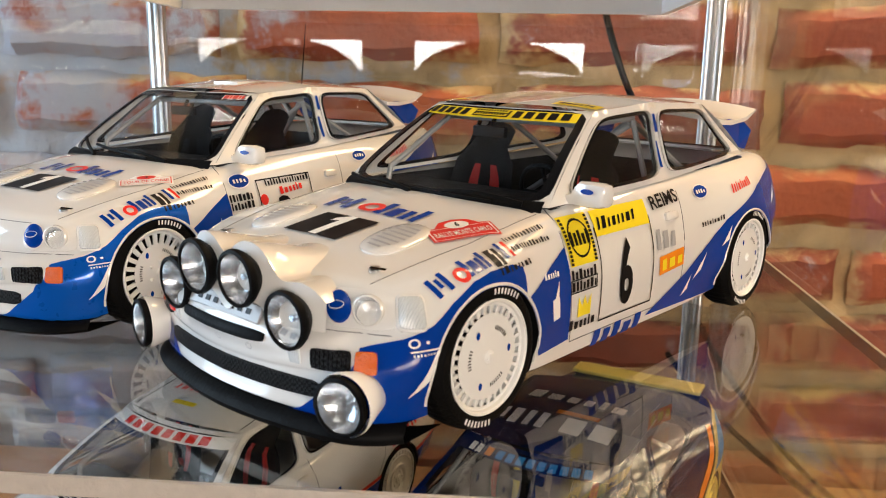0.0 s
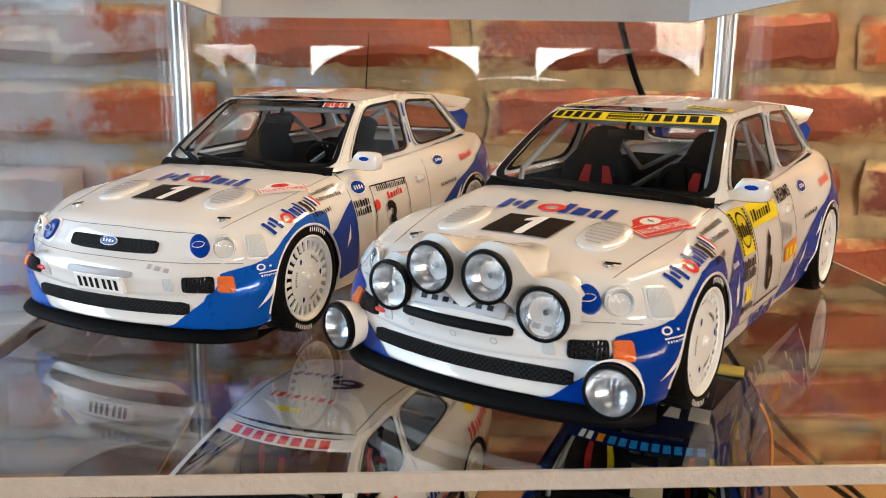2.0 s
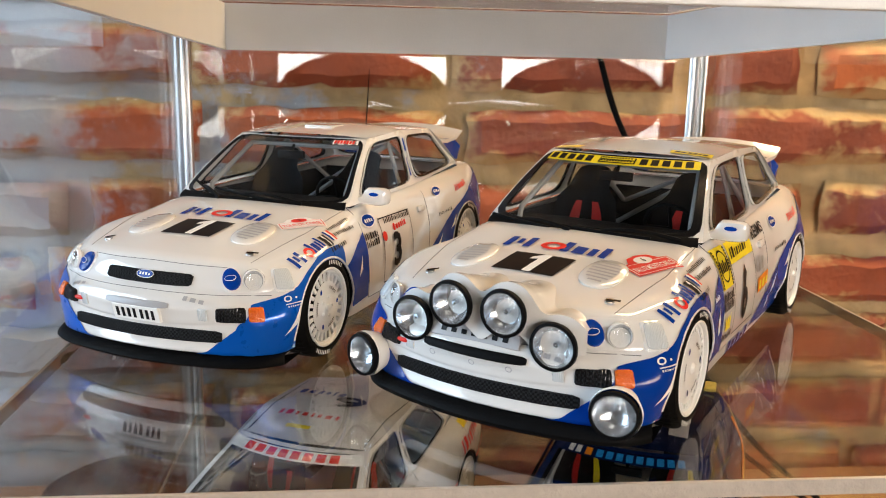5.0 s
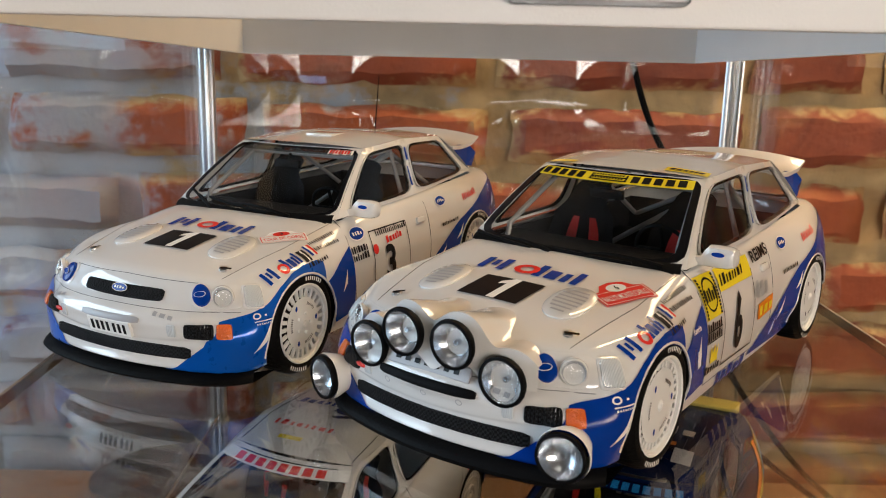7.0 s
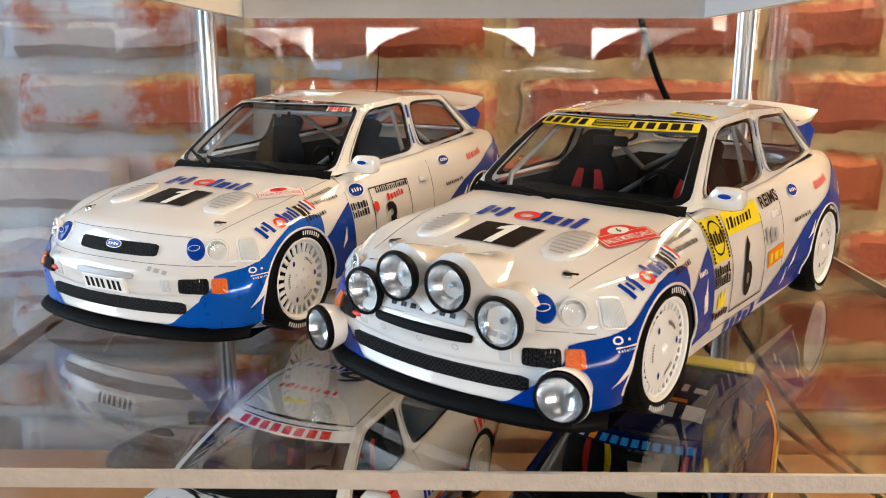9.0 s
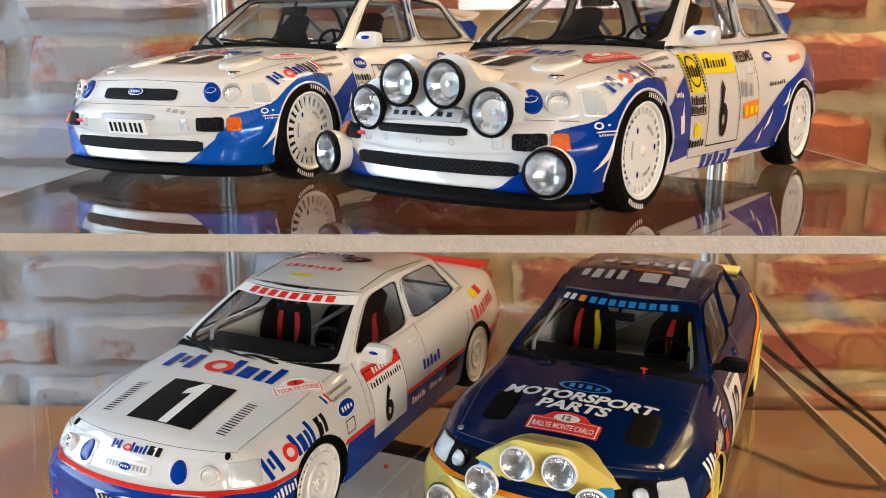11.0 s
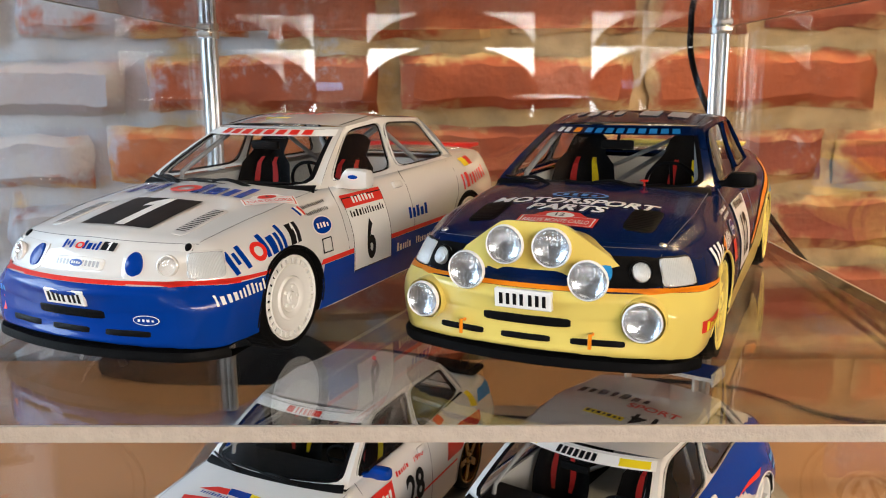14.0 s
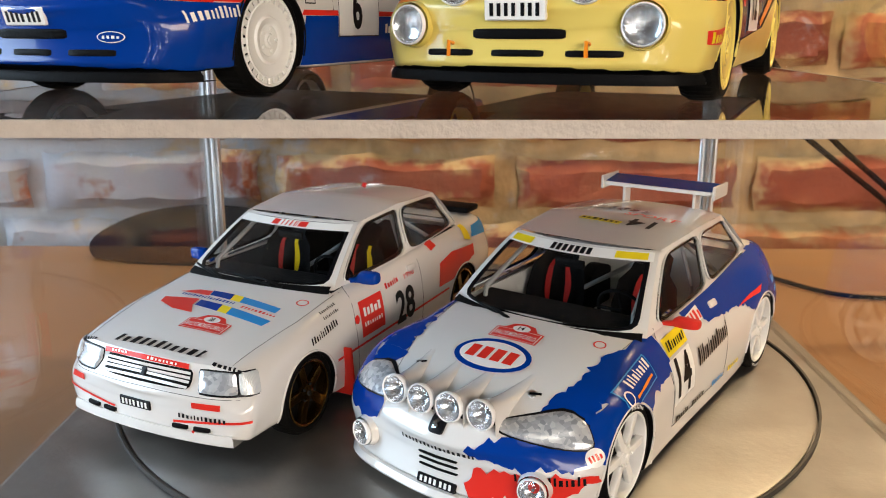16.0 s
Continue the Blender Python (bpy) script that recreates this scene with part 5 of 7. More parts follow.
def wipers(c, spans, lift=0.02):
    at = c.screen[0]
    q = at(0.5, 0.80, -0.07)
    bm = bmesh.new()
    box(bm, q.x - 0.02, -0.11, q.z - 0.03, q.x + 0.015, 0.11, q.z + 0.03, 0.012, 2)
    tube(bm, [(q.x, 0, q.z), at(0.5, 0.90, -0.03)], 0.012, 6)
    c.part("cabin_mirror", bm, BLACK, "black mirror inside the windscreen")
    bm = bmesh.new()
    n = 24
    rows = []
    for v, off in ((-0.055, 0.006), (-0.015, 0.014), (0.04, 0.008)):
        rows.append([bm.verts.new(at(0.015 + 0.97 * i / n, v, off)) for i in range(n + 1)])
    for a, b in zip(rows, rows[1:]):
        for i in range(n):
            bm.faces.new((a[i], a[i + 1], b[i + 1], b[i]))
    c.part("cowl", bm, BLACK, "black cowl below the windscreen")
    for (u0, v0), (u1, v1) in spans:
        bm = bmesh.new()
        k = 8
        tube(bm, [at(u0 + (u1 - u0) * i / k * 0.62, v0 + (v1 - v0) * i / k * 0.62, lift + 0.035 * math.sin(math.pi * i / k)) for i in range(k + 1)], 0.013, 6, 0.008)
        arm = c.part("wiper", bm, BLACK, "black wiper arm")
        bm = bmesh.new()
        tube(bm, [at(u0 + (u1 - u0) * (0.22 + 0.78 * i / k), v0 + (v1 - v0) * (0.30 + 0.70 * i / k) - 0.015, 0.014) for i in range(k + 1)], 0.010, 6)
        c.part("blade", bm, BLACK, "", arm)


def screen_band(c, v0, v1, material, words=(), u0=0.04, u1=0.96, name="sun_strip", lift=0.0):
    """A strip across the top of the windscreen with plain bars on it: (u, width, material, count)."""
    at = c.screen[0]

    def strip(a, b, lo, hi, off, m, nm, par=None, gaps=1):
        bm = bmesh.new()
        for g in range(gaps):
            w = (b - a) / gaps
            s0, s1 = a + g * w, a + (g + (0.68 if gaps > 1 else 1)) * w
            n = max(1, int((s1 - s0) * 24))
            for i in range(n):
                q = [(s0 + (s1 - s0) * (i + k) / n) for k in (0, 1)]
                bm.faces.new([bm.verts.new(at(u, v, off)) for u, v in ((q[0], lo), (q[1], lo), (q[1], hi), (q[0], hi))])
        return c.part(nm, bm, m, "", par)
    band = strip(u0, u1, v0, v1, 0.005 + lift, material, name)
    h = v1 - v0
    for u, w, m, n in words:
        strip(u, u + w, v0 + h * 0.14, v1 - h * 0.14, 0.009 + lift, m, "strip_marking", band, n)


def mirrors(c, x, y, z, material, size=(0.10, 0.19, 0.12), label="door mirror", sides=(1,)):
    for s in sides:
        bm = bmesh.new()
        rings = []
        for f, rx, rz, dx, dz in ((-0.40, 0.60, 0.36, 0.50, -0.60), (-0.05, 0.58, 0.46, 0.36, -0.42), (0.06, 0.78, 0.80, 0.12, -0.12), (0.16, 0.92, 0.96, 0.04, 0.0),
                                  (0.45, 1.0, 1.0, 0.0, 0.0), (0.80, 0.97, 0.95, -0.06, 0.02), (0.95, 0.84, 0.82, -0.14, 0.02), (1.0, 0.60, 0.58, -0.20, 0.02)):
            ring_v = []
            for i in range(16):
                g = 2 * math.pi * i / 16
                cu, cv = math.cos(g), math.sin(g)
                q = (abs(cu) ** 4 + abs(cv) ** 4) ** 0.25
                ring_v.append(bm.verts.new((x + 0.5 * size[0] * (dx + rx * cu / q), s * (y + size[1] * (f - 0.5)), z + 0.5 * size[2] * (dz + rz * cv / q))))
            rings.append(ring_v)
        for ra, rb in zip(rings, rings[1:]):
            for i in range(16):
                bm.faces.new((ra[i], ra[(i + 1) % 16], rb[(i + 1) % 16], rb[i]))
        bm.faces.new(rings[0])
        bm.faces.new(rings[-1])
        bmesh.ops.recalc_face_normals(bm, faces=bm.faces)
        ob = c.part("mirror", bm, material, label)
        bm = bmesh.new()
        box(bm, x - size[0] / 2 - 0.004, s * y - size[1] * 0.24, z - size[2] * 0.36, x - size[0] / 2 + 0.006, s * y + size[1] * 0.30, z + size[2] * 0.36, 0.001, 1)
        c.part("mirror_glass", bm, CHROME, "mirror glass", ob)
        if material is WHITE:
            bm = bmesh.new()
            n = 20
            bm.faces.new([bm.verts.new((x + size[0] / 2 + 0.004, s * y + 0.036 * math.cos(2 * math.pi * i / n), z + 0.013 * math.sin(2 * math.pi * i / n) + 0.02)) for i in range(n)])
            c.part("mirror_badge", bm, DBLUE, "blue oval badge", ob)


def splitter(c, z, out=0.05, thick=0.03, w=0.80, zhit=None, material=None):
    """The black lip under the front bumper."""
    bm = bmesh.new()
    rows = []
    n = 36
    for i in range(n + 1):
        y = -w + 2 * w * i / n
        p, _ = c.surface("F", y, zhit or z + 0.06)
        if p is None:
            continue
        d = out
        rows.append([bm.verts.new(v) for v in ((p.x - 0.12, y, z + thick + 0.03), (p.x + 0.012, y * 1.01, z + thick + 0.02), (p.x + d * 0.8, y * 1.03, z + thick * 0.9), (p.x + d, y * 1.03, z + thick * 0.5), (p.x + d * 0.8, y * 1.03, z), (p.x - 0.2, y, z))])
    for a, b in zip(rows, rows[1:]):
        for i in range(5):
            bm.faces.new((a[i], a[i + 1], b[i + 1], b[i]))
    bmesh.ops.recalc_face_normals(bm, faces=bm.faces)
    c.part("splitter", bm, material or BLACK, "matt black front lip")


def lamp_pod(c, lamps, R, x_back, x_front, material, z_low, spread=0.16, flat=False):
    """A fairing on the bonnet that ends in round lamps."""
    ny, ns = 44, 14
    ymax = max(y for y, z in lamps) + spread
    bm = bmesh.new()
    top = []
    for i in range(ny + 1):
        y = -ymax + 2 * ymax * i / ny
        h = -9.0
        for ly, lz in lamps:
            d = abs(y - ly)
            h = max(h, lz + (math.sqrt(R * R - d * d) if d < R else -(d - R) * 1.6))
        top.append((y, h))
    if flat:
        hull = [max(a[1] + (b[1] - a[1]) * (y - a[0]) / (b[0] - a[0]) for a in top if a[0] <= y for b in top if b[0] >= y and b[0] > a[0]) for y, _ in top]
        top = [(y, h) for (y, _), h in zip(top, hull)]
    for _ in range(1 if flat else 3):
        top = [top[0]] + [(b[0], 0.25 * a[1] + 0.5 * b[1] + 0.25 * d[1]) for a, b, d in zip(top, top[1:], top[2:])] + [top[-1]]
    rows = []
    for k in range(ns + 1):
        s = k / ns
        w = s * s * (3 - 2 * s)
        row = []
        for y, h in top:
            yy = y * (0.86 + 0.14 * s)
            x = x_back + (x_front - x_back) * s - 0.10 * (y / ymax) ** 2 * s
            p, _ = c.surface("T", min(x, 1.93), yy)
            base = p.z if p is not None and p.x < 1.99 else 0.45
            row.append(bm.verts.new((x, yy, max(base - 0.02, (base - 0.015) * (1 - w) + h * w))))
        rows.append(row)
    rows.append([bm.verts.new((v.co.x + 0.004, v.co.y, max(z_low, v.co.z - 0.24))) for v in rows[-1]])
    for a, b in zip(rows, rows[1:]):
        for i in range(ny):
            bm.faces.new((a[i], a[i + 1], b[i + 1], b[i]))
    bmesh.ops.recalc_face_normals(bm, faces=bm.faces)
    pod = c.part("lamp_pod", bm, material, "painted lamp pod on the bonnet")
    return pod


def bonnet_vent(c, x, y, w, l, n, flat=False, dark=False, turn=0.0):
    if not flat:
        rim = c.bezel("T", (x, y), (w, l), "bonnet_vent", WHITE, 0.014, 2.4, "raised oval bonnet vent")
    else:
        rim = c.bezel("T", (x, y), (w, l), "bonnet_vent", BLACK if dark else WHITE, 0.004, 6, "slotted bonnet vent")
    for i in range(n):
        t = -0.5 + (i + 0.5) / n
        ww = w * 0.86 * (math.sqrt(max(0.05, 1 - (2 * t) ** 2)) if not flat else 1) * 0.8
        # on raised vents the grey strips paint the shade between white slats
        c.decal("slat_gap", rect(), "T", (x + t * l * 0.84, y), (ww, l / n * 0.34), GREY if not flat else INK, off=0.024 if not flat else 0.008, parent=rim, turn=turn)


def plaque(c, side, at, w, h, turn=0.0, number=None, words=("RALLYE MONTE CARLO",), material=None, fg=None):
    m, g = material or RED, fg or PAPER
    k, s = math.cos(radians(turn)), math.sin(radians(turn))

    def place(u, v):
        a, b = u * k - v * s, u * s + v * k
        return {"T": (at[0] - b, at[1] + a), "L": (at[0] - a, at[1] + b), "F": (at[0] + a, at[1] + b)}[side]
    base = c.decal("rally_plate", poly((-.5, -.5), (.5, -.5), (.5, .12), (.34, .16), (.22, .42), (0, .5), (-.22, .42), (-.34, .16), (-.5, .12)), side, at, (w, h), m, turn, 0.006, step=0.03, label="red rally event plate")
    if base is None:
        return
    c.decal("plate_border", outline(0.03, 0.02), side, place(0, -0.19 * h), (w * 0.94, h * 0.54), g, turn, 0.008, parent=base)
    c.decal("plate_lettering", text_shape(words[0], 0.01), side, place(0, -0.22 * h), (w * 0.84, h * 0.24), g, turn, 0.009, parent=base)
    c.decal("plate_field", oval(), side, place(0, 0.18 * h), (w * 0.36, h * 0.38), g, turn, 0.008, parent=base)
    if number:
        c.decal("plate_number", text_shape(number, 0.02), side, place(0, 0.18 * h), (w * 0.06 * len(number), h * 0.22), INK, turn, 0.011, parent=base)


def oil_word(c, side, at, w, h, turn=0.0, shear=0.0, off=0.006):
    """Blue bars with one red ring between them."""
    k, s = math.cos(radians(turn)), math.sin(radians(turn))

    def place(u, v):
        a, b = u * k - v * s, u * s + v * k
        return {"T": (at[0] - b, at[1] + a), "L": (at[0] - a, at[1] + b), "F": (at[0] + a, at[1] + b)}[side]
    shape = bars([0.40, 0.30, 0.40, -1.25, 0.42, 0.62, 0.36, 0.36], 0.20)
    shape.faces.ensure_lookup_table()
    for f, lo, hi in zip(shape.faces, (-.5, -.2, -.5, -.5, -.5, -.5, -.5), (.5, .32, .5, .5, .22, .22, .5)):
        for v in f.verts:
            v.co.y = lo if v.co.y < 0 else hi
    c.decal("oil_logo", shape, side, at, (w, h), DBLUE, turn, off, shear, "blue sponsor bars with a red ring", step=0.03)
    c.decal("oil_logo_ring", ring(0.52), side, place(-w * 0.02, -0.10 * h), (w * 0.24, h * 0.80), RED, turn, off + 0.001, shear, step=0.03)


def one_panel(c, side, at, w, h, turn=0.0, shear=0.0):
    p = c.decal("one_panel", rect(), side, at, (w, h), INK, turn, 0.006, shear, "black panel with a white figure one", step=0.03)
    c.decal("figure_one", poly((-.02, -.5), (.20, -.5), (.20, .5), (.02, .5), (-.22, .30), (-.22, .16), (-.02, .22)), side, at, (w * 0.62, h * 0.97), PAPER, turn, 0.008, shear, parent=p, step=0.03)


def words(c, side, at, w, h, material, n, turn=0.0, shear=0.0, off=0.007, seed=0, name="sponsor_mark", label=""):
    rng = random.Random(seed + n)
    shape = bars([rng.uniform(0.35, 0.85) for _ in range(n)], 0.36 if n < 8 else 0.55)
    shape.faces.ensure_lookup_table()
    for f in shape.faces[1:]:
        cut = rng.choice((0.5, 0.5, 0.24, 0.24, 0.36))
        for v in f.verts:
            if v.co.y > 0:
                v.co.y = cut
    return c.decal(name, shape, side, at, (w, h), material, turn, off, shear, label, step=0.04, kind="stuff")


def badge(c, side, at, w, h, turn=0.0, off=0.006):
    b = c.decal("oval_badge", oval(), side, at, (w, h), PAPER, turn, off, label="blue oval badge", step=0.04)
    c.decal("oval_badge_field", oval(), side, at, (w * 0.92, h * 0.86), DBLUE, turn, off + 0.002, parent=b, step=0.04)
    words(c, side, at, w * 0.6, h * 0.26, PAPER, 4, turn, 0, off + 0.004)


def number_plate(c, at, w, h, ground, ink, n=7, stand=0.012):
    """A flat plate with seven plain bars, set a little before the bumper."""
    p, nrm = c.surface("F", *at)
    tilt = math.asin(max(-0.25, min(0.25, nrm.z)))
    m = Matrix.Translation((p.x + stand, at[0], at[1])) @ Matrix.Rotation(-tilt, 4, "Y")
    bm = bmesh.new()
    box(bm, -0.03, -w / 2, -h / 2, 0.0, w / 2, h / 2, 0.005, 1)
    bmesh.ops.transform(bm, matrix=m, verts=bm.verts)
    pl = c.part("number_plate", bm, ground, "number plate with plain bars", smooth=False)
    bm = bmesh.new()
    for i in range(n):
        y = (-0.42 + 0.84 * (i + 0.2) / n + (0.015 if i > 3 else -0.015)) * w
        box(bm, 0.0005, y, -h * 0.30, 0.002, y + 0.062 * w, h * 0.30)
    bmesh.ops.transform(bm, matrix=m, verts=bm.verts)
    c.part("plate_marking", bm, ink, "", pl, smooth=False, kind="stuff")


def pin(c, at):
    c.bezel("T", at, (0.05, 0.05), "bonnet_pin", STEEL, 0.010, 2, "bonnet pin")
    c.decal("pin_clip", rect(), "T", (at[0], at[1] + 0.02), (0.07, 0.018), GLOSSBLACK, 20, 0.016)


def lip(c, paint=None):
    """Rolled edges of the wheel arches."""
    for ax in c.axles:
        for s in (1, -1):
            pts = []
            for i in range(31):
                a = radians(-12 + 204 * i / 30)
                r = c.r * c.arch + 0.006
                p, _ = c.surface("L" if s > 0 else "R", ax + r * math.cos(a), c.r - c.drop + r * math.sin(a), 0.002)
                if p is not None and abs(p.y) > 0.6:
                    pts.append(p)
            if len(pts) > 3:
                bm = bmesh.new()
                tube(bm, pts, 0.008, 6)
                c.part("arch_edge", bm, paint or WHITE, "rolled wheel arch edge")


def whale_tail(c, material, ends):
    """The high rear wing with its curved lip and blue end plates."""
    bm = bmesh.new()
    rows = []
    n = 20
    for i in range(n + 1):
        t = -1 + 2 * i / n
        y = 0.53 * t
        dip = 0.05 * t * t
        rows.append([bm.verts.new(v) for v in ((-1.45, y, 1.195 - dip), (-1.62, y, 1.185 - dip), (-1.82, y * 1.02, 1.20 - dip), (-1.96, y * 1.03, 1.25 - dip), (-1.97, y * 1.03, 1.24 - dip), (-1.83, y * 1.02, 1.175 - dip), (-1.62, y, 1.155 - dip), (-1.45, y, 1.165 - dip))])
    for a, b in zip(rows, rows[1:]):
        for i in range(8):
            bm.faces.new((a[i], a[(i + 1) % 8], b[(i + 1) % 8], b[i]))
    bm.faces.new(rows[0])
    bm.faces.new(rows[-1][::-1])
    bmesh.ops.recalc_face_normals(bm, faces=bm.faces)
    wing = c.part("rear_wing", bm, material, "curved rear wing")
    for s in (1, -1):
        bm = bmesh.new()
        pr = [(-1.48, 1.14), (-1.80, 1.145), (-1.88, 1.06), (-1.80, 0.94), (-1.68, 0.96)]
        a = [bm.verts.new((x, s * (0.51 if z > 1.1 else 0.56), z)) for x, z in pr]
        b = [bm.verts.new((x, s * (0.47 if z > 1.1 else 0.50), z)) for x, z in pr]
        bm.faces.new(a)
        bm.faces.new(b[::-1])
        for i in range(5):
            bm.faces.new((a[i], a[(i + 1) % 5], b[(i + 1) % 5], b[i]))
        bmesh.ops.recalc_face_normals(bm, faces=bm.faces)
        c.part("wing_support", bm, ends, "blue wing support", wing, smooth=False)


def door_lines(c, xa, xb, zb=0.22, handle=True, extra=(), hz=0.78):
    c.seam("L", [(xa, 0.86), (xa + 0.02, 0.6), (xa - 0.02, zb)], 0.0045)
    c.seam("L", [(xb, 0.87), (xb + 0.01, 0.5), (xb + 0.03, zb)], 0.0045)
    c.seam("L", [(xa - 0.02, zb), (xb + 0.03, zb)], 0.0045)
    for pts in extra:
        c.seam("L", pts, 0.0045)
    if handle:
        c.bezel("L", (xb + 0.13, hz), (0.13, 0.045), "door_handle", WHITE if c not in (car_d,) else NAVY, 0.016, 6, "door handle")


# ---- the two white and blue hatchbacks on the top shelf ----
def hatch_skin(c, lamps):
    lip(c)
    cabin(c, 0.62, belt_mat=None if lamps else INK, strap=(0.60, 0.88, 0.030))
    wipers(c, (((0.46, -0.01), (0.02, 0.045)), ((0.92, -0.01), (0.40, 0.05))) if lamps else (((0.31, -0.01), (0.05, 0.19)), ((0.78, -0.01), (0.24, 0.13))))
    mirrors(c, 0.46, 0.80, 0.895, WHITE, (0.10, 0.175, 0.125))
    splitter(c, 0.085 if not lamps else 0.075, 0.05, 0.030 if not lamps else 0.05, 0.80, 0.18)
    whale_tail(c, WHITE, DBLUE)
    door_lines(c, 0.66, -0.47, hz=0.695)
    c.seam("T", [(1.80, 0.56), (1.2, 0.665), (0.72, 0.665)], 0.0035)
    c.seam("T", [(1.80, -0.56), (1.2, -0.665), (0.72, -0.665)], 0.0035)
    c.seam("F", [(-0.56, 0.625), (0, 0.64), (0.56, 0.625)], 0.0035)
    c.seam("F", [(-0.74, 0.485), (0, 0.495), (0.74, 0.485)], 0.0035)
    # blue bumper corners and sides
    blue = BLUE if not lamps else DBLUE
    c.both("blue_corner", [(1.94, 0.13), (1.875, 0.30), (1.87, 0.335), (1.81, 0.44), (1.70, 0.480), (1.60, 0.525), (1.50, 0.595), (1.38, 0.655), (1.27, 0.678), (1.12, 0.680), (1.05, 0.66), (1.0, 0.13)], blue, 0.015, 0.005, "blue painted bumper corner and wing", True)
    c.both("blue_wedge", [(1.02, 0.52), (0.86, 0.60), (0.68, 0.68), (0.665, 0.24), (0.90, 0.22)], DBLUE, 0.02, 0.005, "blue wedge behind the front wheel")
    c.both("blue_rear", [(-0.08, 0.19), (-0.50, 0.36), (-0.95, 0.60), (-1.40, 0.76), (-2.14, 0.90), (-2.2, 0.20), (-1.7, 0.17), (-0.9, 0.17)], DBLUE, 0.015, 0.005, "blue flash over the rear wheel")
    for x, z, w, t in ((1.655, 0.33, 0.20, 52), (0.80, 0.47, 0.15, 55), (-0.66, 0.36, 0.20, 38), (-0.52, 0.27, 0.14, 38), (-0.95, 0.50, 0.16, 36), (-1.72, 0.66, 0.2, 30)):
        c.decal("white_slash", poly((-.5, -.1), (0, -.5), (.5, .5), (.1, .3)), "L", (x, z), (w, 0.045), PAPER, t, 0.008, label="white slash")
    c.decal("blue_pillar", rect(), "L", (-0.445, 1.08), (0.075, 0.30), DBLUE, 4, 0.005)
    # lamps and openings in the nose
    for s in (1, -1):
        c.bezel("W", (42.5 * s, 0.566), (0.285, 0.135), "headlamp_unit", WHITE, 0.006, 4, "white headlamp surround")
        c.bezel("W", (37.2 * s, 0.566), (0.10, 0.11), "lamp_cover", DBLUE, 0.022, 2, "round blue lamp cover")
        c.decal("cover_badge", oval(), "W", (37.2 * s, 0.568), (0.066, 0.034), PAPER, 0, 0.034)
        c.decal("cover_badge_field", oval(), "W", (37.2 * s, 0.568), (0.060, 0.028), DBLUE, 0, 0.036)
        p, n = c.surface("W", 45.0 * s, 0.563)
        c.lamp(p + n * 0.022, 0.055, 0.05, (1, 0.55 * s, 0.12), WHITE, None, "headlamp")
        c.bezel("W", (54.6 * s, 0.563), (0.115, 0.125), "side_lamp_rim", WHITE, 0.010, 7, "white rim of the corner lamp")
        c.bezel("W", (54.8 * s, 0.563), (0.098, 0.108), "side_lamp", LAMPGREY, 0.016, 7, "clear corner lamp")
        c.bezel("W", (36.2 * s, 0.388), (0.165, 0.080), "lamp_grille", MESH, 0.013, 9, "black ribbed insert")
        for k in range(9):
            c.decal("insert_rib", rect(), "W", (36.2 * s + (k - 4) * 1.02, 0.388), (0.004, 0.07), GLOSSBLACK, 0, 0.018)
        c.bezel("W", (44.4 * s, 0.388), (0.088, 0.076), "indicator", AMBER, 0.017, 8, "amber indicator")
        c.bezel("F", (0.42 * s, 0.385), (0.055, 0.07), "towing_cover", LAMPGREY, 0.006, 8, "grey square cover")
    c.bezel("F", (0, 0.256), (1.04, 0.072), "lower_grille", MESH, 0.014, 10, "black mesh air intake")
    # bonnet
    oil_word(c, "T", (1.10, 0.0), 0.62, 0.15)
    one_panel(c, "T", (1.385, 0.0), 0.36, 0.25, shear=0.10)
    for s in (1, -1):
        bonnet_vent(c, 1.35, 0.385 * s, 0.22, 0.34, 8)
        pin(c, (1.60, 0.52 * s))
    # side words
    oil_word(c, "L", (1.40, 0.688), 0.31, 0.095, 6)
    one_panel(c, "L", (1.185, 0.712), 0.075, 0.095, 4)
    for i, m in enumerate((DBLUE, PAPER, RED)):
        c.decal("flag_stripe", rect(), "L", (1.115 - 0.022 * i, 0.725), (0.024, 0.09), m, 6, 0.007)
    for z in (0.762, 0.725):
        words(c, "L", (0.91, z), 0.28, 0.026, INK, 14, 3, seed=int(z * 100))
    words(c, "L", (1.09, 0.668), 0.24, 0.03, INK, 8, 5)
    c.decal("wheel_mark", ring(0.62), "W", (54.8, 0.462), (0.045, 0.036), PAPER, 6, 0.010)
    c.decal("wheel_mark", rect(), "W", (57.6, 0.466), (0.012, 0.010), PAPER, 6, 0.010)
    c.decal("wheel_mark", poly((-.5, .5), (.5, .5), (.5, .25), (-.1, -.25), (.5, -.25), (.5, -.5), (-.5, -.5), (-.5, -.25), (.1, .25), (-.5, .25)), "W", (60.2, 0.468), (0.045, 0.036), PAPER, 6, 0.010)
    c.decal("wheel_mark_line", rect(), "W", (57.5, 0.438), (0.125, 0.006), PAPER, 6, 0.010)
    words(c, "W", (57.5, 0.424), 0.11, 0.010, PAPER, 9, 6, off=0.010)
    words(c, "F", (0.36, 0.462), 0.13, 0.028, GREY, 3)
    words(c, "F", (-0.50, 0.462), 0.13, 0.028, GREY, 3)
    c.bezel("F", (-0.47, 0.385), (0.07, 0.022), "tow_hook", RED, 0.014, 3, "small red tow hook")
    badge(c, "L", (-0.71, 0.785), 0.16, 0.085)
    words(c, "L", (-1.19, 0.785), 0.24, 0.055, RED, 9, 6, 0.3)
    words(c, "L", (-0.80, 0.61), 0.26, 0.028, INK, 9, 3)
